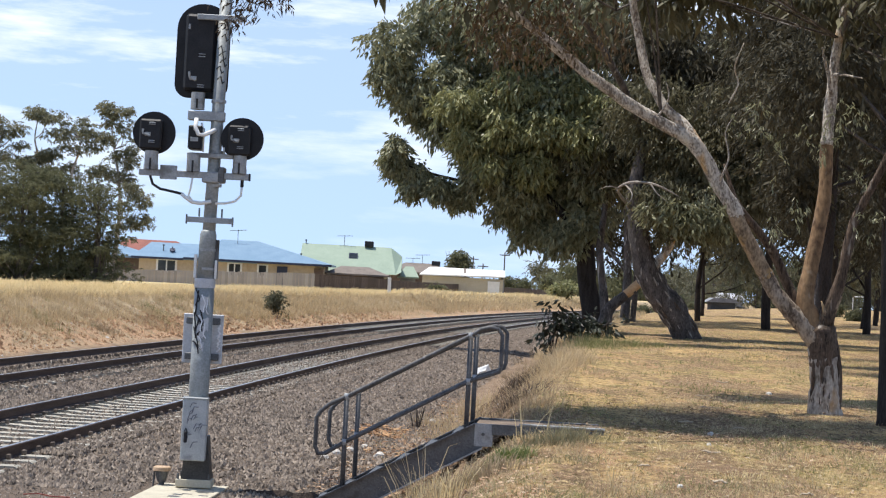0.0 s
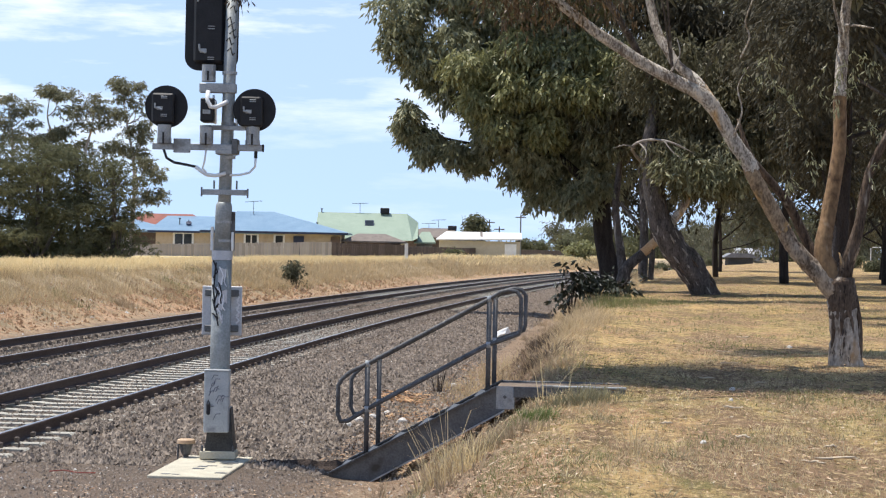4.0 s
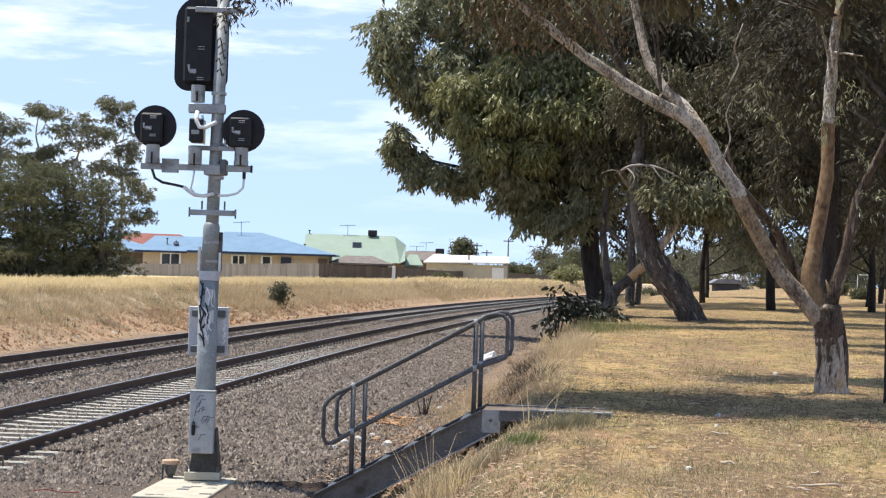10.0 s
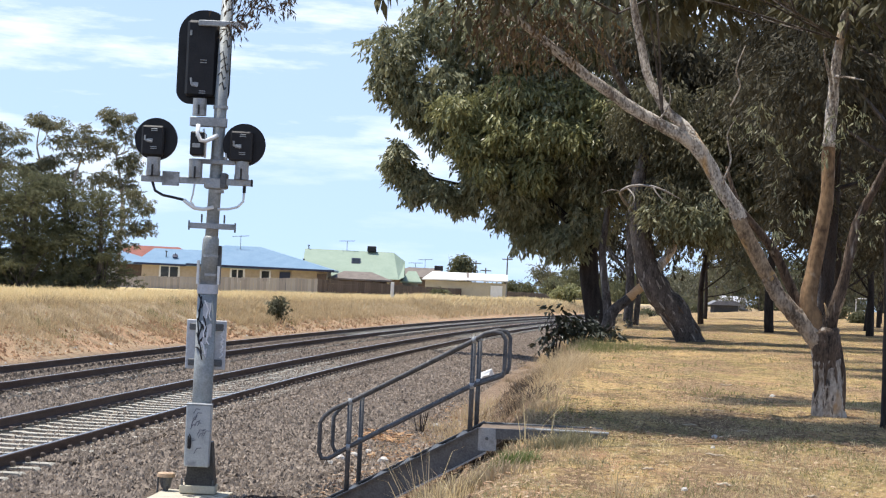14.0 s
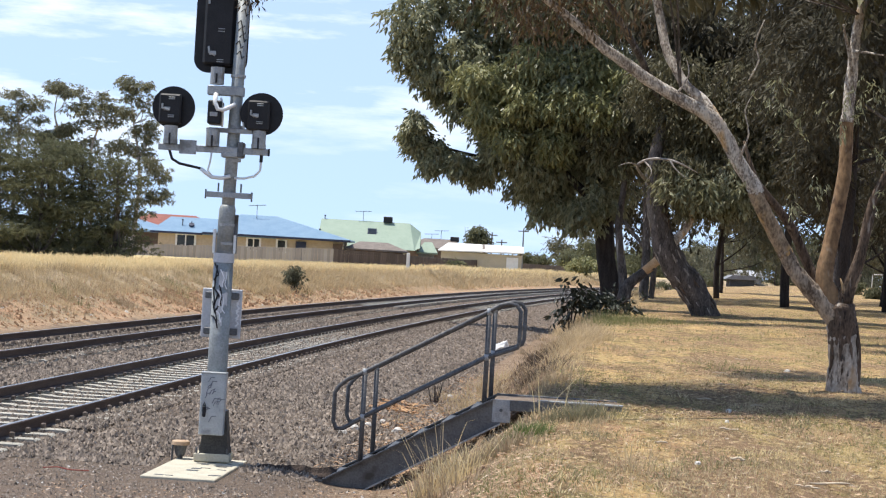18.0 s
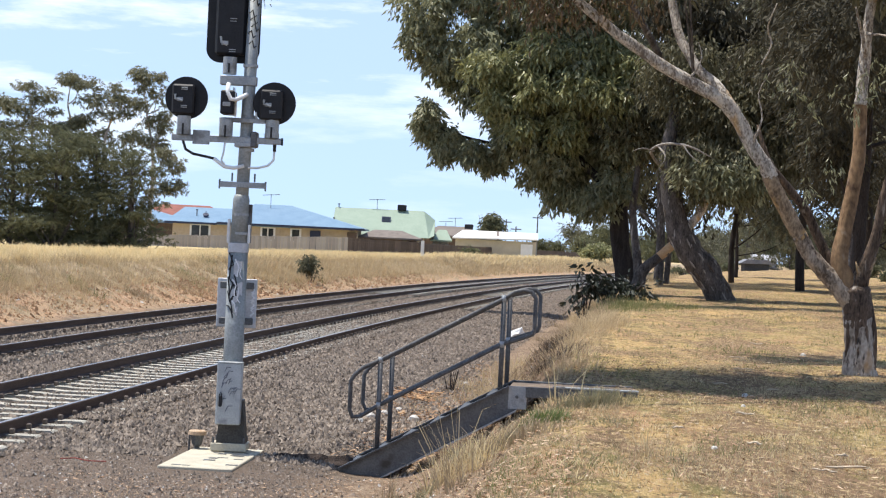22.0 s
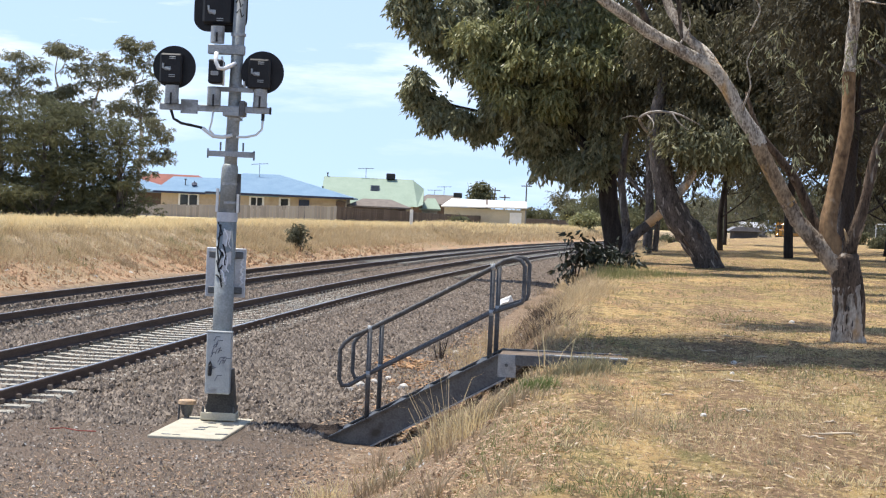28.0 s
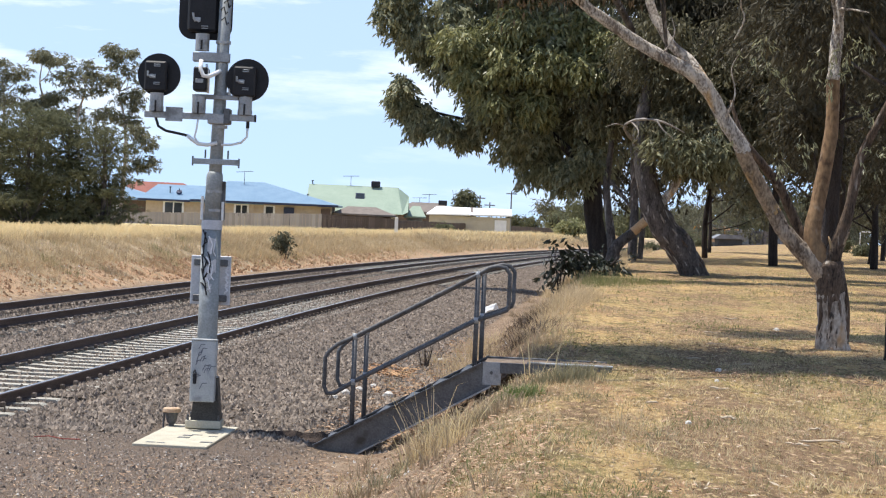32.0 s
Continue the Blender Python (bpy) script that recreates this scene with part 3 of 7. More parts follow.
stones("track_ballast", "grey crushed stone ballast along the tracks", [
    (0.95, 5.4, 13, 22.5, 11000, 0.013, 0), (0.95, 5.2, 14, 24, 5500, 0.021, 0), (0.95, 5.6, 12.8, 21, 4000, 0.026, 0), (0.95, 5.9, 22.6, 40, 16000, 0.041, 0), (1.0, 5.3, 32, 75, 15000, 0.04, 0), (-0.74, 0.74, 15, 48, 8500, 0.032, 0.012), (0.92, 1.45, 15, 60, 6000, 0.034, 0.016), (-1.45, -0.92, 18, 60, 2600, 0.032, 0.01), (-0.74, 0.74, 44, 120, 8000, 0.04, 0.015),
    (-3.4, -1.0, 24, 38, 3500, 0.04, 0.01), (-3.4, -1.0, 34, 75, 12000, 0.04, 0.01), (-5.7, -3.0, 34, 85, 15000, 0.042, 0.075), (-6.6, -5.2, 34, 85, 4000, 0.045, 0), (0.95, 1.5, 26, 80, 6000, 0.036, 0.045), (-6.4, 5.4, 70, 150, 9500, 0.055, 0), (-5.7, -3.0, 82, 150, 7000, 0.055, 0.075)], stone_grey, 3)
stones("pale_pebbles", "scattered pale stones in the gravel", [(1.2, 6.0, 13, 45, 900, 0.017, 0), (-6.9, -3, 35, 80, 160, 0.04, 0), (-8.6, -6.8, 35, 110, 110, 0.06, 0), (5.2, 6.6, 18, 40, 150, 0.03, 0)], stone_pale, 4)
stones("earth_clods", "crumbled orange-brown earth at the foot of the cutting", [(-9.0, -7.0, 36, 75, 2600, 0.06, 0), (-8.6, -6.9, 70, 130, 1500, 0.09, 0), (-9.6, -8.4, 36, 90, 900, 0.06, 0)], clod_earth, 6)
stones("verge_clods", "dark crumbled earth along the lip of the bank", [(6.2, 7.3, 23.6, 32, 700, 0.055, 0), (6.0, 7.2, 30, 60, 700, 0.07, 0), (5.6, 7.2, 13, 22, 500, 0.03, 0)], clod_dark, 7)

# ---- colour-light signal, seen from behind ----
def build_signal():
    base = (-2.51, 22.95, ground_at(-2.51, 22.95))
    g = base[2]
    sig = thing("railway_signal", base, "grey signal mast, black lamp heads seen from behind, graffiti on pole", "railway signal")

    def z(h):
        return h - g

    lower = Shell().tube([(0, 0, z(0.02)), (0.0, 0, z(2.2))], [0.118, 0.115], 20)
    part("lower_mast", lower, mast_paint, sig, smooth=True)
    part("mast_collar", Shell().tube([(0, 0, z(2.17)), (0, 0, z(2.28))], 0.122, 20), plate_pale, sig, "pale painted collar")
    part("middle_mast", Shell().tube([(0, 0, z(2.2)), (0.008, 0, z(2.74)), (0.009, 0, z(2.80)), (0.01, 0, z(2.835)), (0.01, 0, z(2.85))], [0.1, 0.098, 0.096, 0.086, 0.074], 20), mast_paint, sig, smooth=True)
    up = Shell().tube([(0, 0, z(2.18)), (0.03, 0, z(3.6)), (0.07, 0, z(5.72))], [0.078, 0.074, 0.072], 18)
    part("upper_mast", up, mast_paint, sig, smooth=True)
    cover = Shell()
    cover.prism([(-0.14, z(-0.065)), (0.2, z(-0.065)), (0.15, z(0.44)), (-0.095, z(0.44))], -0.15, 0.13)
    part("mast_foot", cover, foot_dark, sig, "dark flared steel foot")
    plate = Shell().box((-0.2, -0.18, z(-0.16)), (0.22, 0.18, z(-0.065)), 0.01)
    part("foot_plinth", plate, concrete_pale, sig)
    for sx in (-0.17, 0.19):
        for sy in (-0.16, 0.16):
            part("anchor_bolt", Shell().tube([(sx, sy, z(-0.07)), (sx, sy, z(0.0))], 0.014, 6), galvanised_dull, sig)
    # steel junction box on the mast
    jb = part("junction_box", Shell().box((-0.15, -0.27, z(0.16)), (0.14, -0.1, z(0.88)), 0.012), box_grey, sig, "dented grey steel box with scribbles")
    part("box_lid_edge", Shell().box((-0.155, -0.275, z(0.875)), (0.145, -0.1, z(0.893)), 0.004), galvanised, jb)
    part("padlock", Shell().box((-0.115, -0.30, z(0.37)), (-0.075, -0.272, z(0.5)), 0.01).tube([(-0.11, -0.286, z(0.5)), (-0.095, -0.286, z(0.54)), (-0.08, -0.286, z(0.5))], 0.008, 6), ink_black, jb)
    rnd = random.Random(8)
    for k in range(18):
        x, h = rnd.uniform(-0.1, 0.07), z(rnd.uniform(0.25, 0.8))
        a = rnd.uniform(0.5, 1.3)
        ln = rnd.uniform(0.04, 0.11)
        part("scribble", Shell().tube([(x, -0.273, h), (x + ln * 0.35 * math.cos(a), -0.273, h + ln * 0.6), (x + ln * math.cos(a), -0.273, h + ln * math.sin(a))], 0.0045, 5), ink_smudge, jb)
    # plate on two straps behind the mast
    tag = part("backing_plate", Shell().box((-0.235, 0.10, z(1.28)), (0.235, 0.125, z(1.86)), 0.02), plate_pale, sig, "pale steel plate strapped to the mast")
    for h in (1.36, 1.78):
        part("strap", Shell().box((-0.2, 0.06, z(h - 0.04)), (0.2, 0.1, z(h + 0.04)), 0.008), galvanised_dull, tag)
    for k in range(4):
        h0 = z(1.42 + 0.09 * k)
        part("paint_mark", Shell().tube([(0.17, 0.095, h0), (0.205, 0.095, h0 + 0.04), (0.175, 0.095, h0 + 0.07), (0.2, 0.095, h0 + 0.1)], 0.012, 5), paint_white, tag)

    # graffiti strokes wrapped on the pole
    def stroke(points, r, mat, radius=0.119):
        pts = []
        for a, h in points:
            pts.append((math.sin(a) * radius, -math.cos(a) * radius, z(h + 0.16)))
        part("graffiti_stroke", Shell().tube(pts, r, 5), mat, sig)

    for line in (((-0.9, 2.0), (-0.3, 1.86), (-0.85, 1.8)), ((-0.5, 1.98), (-0.75, 1.7), (-0.1, 1.6)), ((-0.95, 1.72), (-0.6, 1.5), (-0.2, 1.66), (0.1, 1.5)), ((-0.9, 1.55), (-0.55, 1.42), (-0.1, 1.5)), ((-0.2, 1.75), (0.15, 1.6), (-0.3, 1.45)), ((-0.95, 1.38), (-0.4, 1.34), (-0.15, 1.24)), ((-0.5, 1.45), (-0.2, 1.3))):
        bent = []
        for (p, q), (p2, q2) in zip(line, line[1:]):
            bent += [(p + (p2 - p) * f, q + (q2 - q) * f + 0.015 * math.sin(3.14 * f)) for f in (0, 0.25, 0.5, 0.75)]
        stroke(bent + [line[-1]], 0.009, ink_black)
    for a0, h0, a1, h1, a2, h2, r in ((-0.15, 1.93, 0.25, 1.83, 0.1, 1.72, 0.009), (0.5, 1.9, 0.35, 1.76, 0.62, 1.7, 0.006), (-0.35, 1.69, 0.05, 1.62, -0.1, 1.5, 0.012), (0.3, 1.6, 0.2, 1.47, 0.5, 1.42, 0.008), (-0.3, 1.44, 0.0, 1.4, 0.15, 1.31, 0.01)):
        stroke([(a0, h0), ((a0 + a1) / 2 + 0.05, (h0 + h1) / 2), (a1, h1), ((a1 + a2) / 2 - 0.04, (h1 + h2) / 2), (a2, h2)], r, paint_white)
    for a0, a1, h0, h1, tilt in ((-0.25, 0.55, 1.74, 1.88, 0.05), (-0.1, 0.7, 1.57, 1.68, -0.04), (-0.45, 0.1, 1.40, 1.55, 0.03), (0.05, 0.5, 1.44, 1.53, 0.05), (-0.2, 0.3, 1.27, 1.33, 0.03)):
        n = 7
        s = Shell()
        ring = []
        for i in range(n):
            f = i / (n - 1)
            a = a0 + (a1 - a0) * f
            pinch = 0.03 * math.sin(5 * f + h0 * 20)
            for r in (0.1165, 0.1205):
                ring += [(math.sin(a) * r, -math.cos(a) * r, z(h0 + 0.16 + tilt * f + pinch)), (math.sin(a) * r, -math.cos(a) * r, z(h1 + 0.16 + tilt * f - pinch * 0.7))]
        s.add(ring, [(4 * i + 2, 4 * i + 6, 4 * i + 7, 4 * i + 3) for i in range(n - 1)] + [(4 * i, 4 * i + 4, 4 * i + 6, 4 * i + 2) for i in range(n - 1)] + [(4 * i + 1, 4 * i + 3, 4 * i + 7, 4 * i + 5) for i in range(n - 1)])
        part("silver_paint", s, plate_pale, sig)
    for k, h0 in enumerate((5.25, 5.12, 4.98, 4.9, 4.82, 4.74, 4.62)):
        a0 = -0.4 + 0.25 * math.sin(k * 2.1)
        pts = [(math.sin(a) * 0.083 + 0.03 + (h0 - 3.6) * 0.019, -math.cos(a) * 0.083, z(h)) for a, h in ((a0, h0), (a0 + 0.5, h0 + 0.04), (a0 + 0.8, h0 - 0.05), (a0 + 1.1, h0 - 0.02))]
        part("graffiti_stroke", Shell().tube(pts, 0.008, 5), ink_black, sig)

    # collars
    for h in (3.75, 3.5, 3.36, 4.35, 4.2):
        part("collar", Shell().tube([(0.045, 0, z(h)), (0.045, 0, z(h + 0.035))], 0.088, 18), galvanised, sig, smooth=False)

    # round marker lamps on the crossarm
    arm = part("crossarm", Shell().box((-0.83, -0.135, z(3.450)), (0.46, -0.075, z(3.525)), 0.006), galvanised, sig)
    part("arm_plate", Shell().box((-0.58, -0.15, z(3.415)), (-0.38, -0.138, z(3.580)), 0.006), galvanised, arm)
    for sx in (-0.57, -0.39):
        for h in (3.43, 3.565):
            part("rivet", Shell().tube([(sx, -0.157, z(h)), (sx, -0.15, z(h))], 0.008, 6), galvanised_dull, arm)
    part("clamp", Shell().box((0.1, -0.16, z(3.410)), (0.17, 0.1, z(3.590)), 0.01), galvanised_dull, sig)
    part("clamp", Shell().box((-0.09, -0.14, z(3.405)), (0.15, 0.11, z(3.470)), 0.01), galvanised, sig)
    part("cable_gland", Shell().tube([(0.38, -0.1, z(3.450)), (0.38, -0.1, z(3.370))], 0.02, 8), black_rubber, sig)
    part("end_cap", Shell().box((0.455, -0.14, z(3.445)), (0.475, -0.07, z(3.530)), 0.004), black_rubber, sig)

    def lamp(cx, cz, r, post_h):
        head = part("lamp_head", Shell().tube([(cx, -0.06, z(cz)), (cx, -0.03, z(cz))], r, 48), signal_black, sig, "round black lamp target", smooth=False)
        part("lamp_case", Shell().box((cx - 0.155, -0.2, z(cz - 0.2)), (cx + 0.105, -0.05, z(cz + 0.15)), 0.02), signal_black, head)
        part("hood", Shell().tube([(cx, -0.03, z(cz)), (cx, 0.2, z(cz))], 0.13, 20), signal_black, head)
        for dz in (0.105, 0.085, -0.105, -0.125):
            part("vent_slot", Shell().box((cx - 0.045, -0.207, z(cz + dz)), (cx + 0.03, -0.198, z(cz + dz + 0.01)), 0.002), galvanised, head)
        part("latch", Shell().tube([(cx - 0.11, -0.21, z(cz + 0.03)), (cx - 0.11, -0.215, z(cz - 0.02)), (cx - 0.03, -0.215, z(cz - 0.045))], 0.014, 6), galvanised, head)
        part("latch_plate", Shell().box((cx - 0.09, -0.212, z(cz - 0.05)), (cx - 0.02, -0.2, z(cz - 0.005)), 0.004), galvanised, head)
        neck = part("lamp_neck", Shell().tube([(cx - 0.01, -0.105, z(3.525)), (cx - 0.01, -0.105, z(post_h))], 0.08, 16).tube([(cx - 0.01, -0.105, z(3.525)), (cx - 0.01, -0.105, z(3.580))], 0.086, 16), galvanised, sig, smooth=False)
        part("neck_bolt", Shell().tube([(cx - 0.01, -0.19, z(3.520)), (cx - 0.01, -0.19, z(3.65))], 0.012, 6), black_rubber, neck)

    lamp(-0.685, 3.955, 0.25, 3.74)
    lamp(0.35, 3.935, 0.25, 3.74)
    # narrow lamp beside the pole
    slim = part("lamp_head", Shell().box((-0.27, -0.2, z(3.78)), (-0.11, 0.1, z(4.06)), 0.015), signal_black, sig, "narrow black lamp case")
    part("latch_plate", Shell().box((-0.24, -0.212, z(3.87)), (-0.15, -0.2, z(3.92)), 0.004), galvanised, slim)
    part("vent_slot", Shell().box((-0.21, -0.207, z(4.0)), (-0.15, -0.198, z(4.012)), 0.002), galvanised, slim)
    neck = part("lamp_neck", Shell().tube([(-0.2, -0.105, z(3.525)), (-0.2, -0.105, z(3.72))], 0.08, 16), galvanised, sig)
    part("neck_bolt", Shell().tube([(-0.2, -0.19, z(3.510)), (-0.2, -0.19, z(3.65))], 0.012, 6), black_rubber, neck)
    part("neck_bracket", Shell().box((-0.28, -0.13, z(3.69)), (0.26, -0.09, z(3.745)), 0.006), galvanised, sig)

    # tall main head with its rounded target
    out = []
    cx, zc, hw, hh = -0.19, 4.965, 0.315, 0.56
    for qx, qz, a0 in ((1, 1, 0), (-1, 1, 90), (-1, -1, 180), (1, -1, 270)):
        rr = 0.30 if qz > 0 else 0.16
        for k in range(9):
            a = radians(a0 + k * 90 / 8)
            out.append((cx + qx * (hw - rr) + rr * math.cos(a), z(zc) + qz * (hh - rr) + rr * math.sin(a)))
    head = part("main_head", Shell().prism(out, 0.13, 0.16), signal_black, sig, "tall black target board with rounded top")
    part("head_case", Shell().box((cx - 0.2, -0.02, z(zc - 0.48)), (cx + 0.16, 0.131, z(zc + 0.42)), 0.03), signal_black, head)
    part("latch", Shell().tube([(cx - 0.13, -0.03, z(4.7)), (cx - 0.12, -0.035, z(4.63)), (cx - 0.05, -0.035, z(4.6))], 0.014, 6), galvanised, head)
    part("latch_plate", Shell().box((cx - 0.12, -0.032, z(4.6)), (cx - 0.04, -0.02, z(4.65)), 0.004), galvanised, head)
    part("latch", Shell().tube([(cx - 0.15, -0.03, z(5.2)), (cx - 0.15, -0.03, z(5.26))], 0.014, 6), galvanised, head)
    for dz in (4.52, 4.545, 4.88, 4.91):
        part("vent_slot", Shell().box((cx - 0.03, -0.027, z(dz)), (cx + 0.05, -0.018, z(dz + 0.01)), 0.002), galvanised, head)
    for k in range(3):
        part("hood", Shell().tube([(cx, 0.16, z(4.62 + 0.33 * k)), (cx, 0.4, z(4.62 + 0.33 * k))], 0.12, 18), signal_black, head)
    neck = part("lamp_neck", Shell().tube([(-0.2, -0.01, z(4.26)), (-0.2, -0.01, z(4.46))], 0.082, 16), galvanised, sig)
    part("neck_bolt", Shell().tube([(-0.2, -0.1, z(4.27)), (-0.2, -0.1, z(4.38))], 0.013, 6), black_rubber, neck)
    part("neck_bracket", Shell().box((-0.3, -0.09, z(4.13)), (0.13, 0.04, z(4.24)), 0.008), galvanised, sig)
    part("head_bracket", Shell().box((-0.25, -0.12, z(5.31)), (0.33, -0.075, z(5.375)), 0.006), galvanised, sig)

    # small crossarm with pins
    low = part("lower_crossarm", Shell().box((-0.24, -0.13, z(2.93)), (0.30, -0.085, z(2.995)), 0.005), galvanised, sig)
    for x, h0, h1 in ((-0.245, 2.91, 3.02), (0.295, 2.90, 3.01), (-0.1, 3.0, 3.1), (0.165, 3.0, 3.1)):
        part("pin", Shell().tube([(x, -0.107, z(h0)), (x, -0.107, z(h1))], 0.011, 6), galvanised_dull, low)

    # cables
    def cable(pts, r, mat, label=""):
        part("cable", Shell().tube(pts, r, 8), mat, sig, label, smooth=True)

    cable([(-0.70, -0.11, z(3.46)), (-0.66, -0.12, z(3.35)), (-0.57, -0.12, z(3.3)), (-0.42, -0.12, z(3.275)), (-0.32, -0.12, z(3.255))], 0.016, black_rubber, "black flexible cable")
    cable([(-0.32, -0.12, z(3.255)), (-0.26, -0.12, z(3.21)), (-0.19, -0.13, z(3.165)), (-0.08, -0.13, z(3.155)), (0.03, -0.1, z(3.185))], 0.022, white_conduit, "white flexible conduit")
    cable([(-0.2, -0.12, z(3.46)), (-0.215, -0.13, z(3.32)), (-0.235, -0.13, z(3.24)), (-0.19, -0.13, z(3.185))], 0.011, white_conduit)
    cable([(0.38, -0.1, z(3.39)), (0.375, -0.11, z(3.27)), (0.31, -0.11, z(3.2)), (0.2, -0.11, z(3.17)), (0.08, -0.1, z(3.165))], 0.014, white_conduit)
    cable([(-0.19, -0.13, z(4.14)), (-0.19, -0.19, z(4.04)), (-0.15, -0.2, z(3.955)), (-0.09, -0.19, z(3.95)), (-0.02, -0.14, z(3.99)), (0.04, -0.11, z(4.03))], 0.026, white_conduit, "white flexible conduit")
    cable([(-0.13, -0.1, z(4.1)), (-0.1, -0.1, z(3.95)), (-0.1, -0.1, z(3.76))], 0.014, white_conduit)
    cable([(0.13, 0.0, z(3.9)), (0.14, -0.05, z(3.82)), (0.15, -0.05, z(3.74))], 0.014, white_conduit)
    # old brackets below the crossarm
    for h, w in ((2.6, 0.102), (2.38, 0.103)):
        part("clamp", Shell().tube([(0.01, 0, z(h)), (0.01, 0, z(h + 0.03))], w, 16), galvanised, sig)
    part("side_channel", Shell().box((0.09, -0.02, z(2.28)), (0.14, 0.06, z(2.74)), 0.005), galvanised_dull, sig)
    part("side_strip", Shell().box((-0.14, -0.02, z(2.28)), (-0.105, 0.02, z(2.56)), 0.005), white_conduit, sig)
    part("side_strip", Shell().box((0.105, -0.05, z(2.28)), (0.135, -0.025, z(2.5)), 0.005), white_conduit, sig)


build_signal()


def build_pad():
    pad = thing("concrete_pad", (-2.62, 22.1, ground_at(-2.62, 22.1)), "cream concrete slab at the foot of the signal, dark scuff marks", "concrete slab", turn=-4)
    part("slab", Shell().box((-0.40, -0.95, -0.1), (0.42, 1.15, 0.03), 0.008), concrete_pale, pad)
    rnd = random.Random(2)
    for k in range(14):
        x, y = rnd.uniform(-0.3, 0.3), rnd.uniform(-0.85, 0.7)
        part("scuff", Shell().box((x, y, 0.0298), (x + rnd.uniform(0.05, 0.16), y + rnd.uniform(0.03, 0.1), 0.0335), 0.0), galvanised_dull, pad)
    post = thing("cable_pit_post", (-2.90, 23.05, ground_at(-2.90, 23.05)), "short steel stub with a tan cap beside the slab", "marker post")
    part("stub", Shell().tube([(0, 0, -0.1), (0, 0, 0.06)], 0.032, 10).tube([(0, 0, 0.06), (0, 0, 0.09), (0, 0, 0.2)], [0.045, 0.06, 0.085], 14), galvanised_dull, post)
    part("cap", Shell().tube([(0, 0, 0.195), (0, 0, 0.235), (0, 0, 0.245)], [0.11, 0.105, 0.09], 16), cap_tan, post)
    part("leg", Shell().tube([(-0.1, 0.0, -0.1), (-0.09, 0.0, 0.2)], 0.012, 6), galvanised_dull, post)


build_pad()

def build_cut():
    """The ballast ends in a low broken face of earth in front of the steps, its shadow put into the dark colour."""
    rd = random.Random(51)
    t = thing("earth_face", (-1.52, 22.78, -0.29), "low broken face of earth beside the steps, shadow put into its dark colour", "soil")
    n = 15
    top = [(-0.52 + 1.0 * k / (n - 1), 0.145 + 0.012 * math.sin(k) + rd.uniform(-0.012, 0.012), 0.0 if k in (0, n - 1) else rd.uniform(-0.04, 0.02)) for k in range(n)]
    v, f = [], []
    for x, z, y in top:
        edge = min(1.0, (x + 0.52) / 0.2, (0.52 - x) / 0.08)
        z = 0.09 + (z - 0.09) * max(edge, 0.0)
        v += [(x, y + 0.45, 0.085), (x, y, z), (x, y - 0.04, z - 0.06 * max(edge, 0.1)), (x, y - 0.16, 0.0), (x, y - 0.25, -0.1), (x, y + 0.45, -0.1)]
    for k in range(n - 1):
        for j in range(6):
            a, b = 6 * k + j, 6 * k + (j + 1) % 6
            f.append((a, a + 6, b + 6, b))
    f += [tuple(range(6)), tuple(6 * (n - 1) + j for j in range(6))[::-1]]
    part("face", Shell().add(v, f), soil_shade_tone, t)


build_cut()

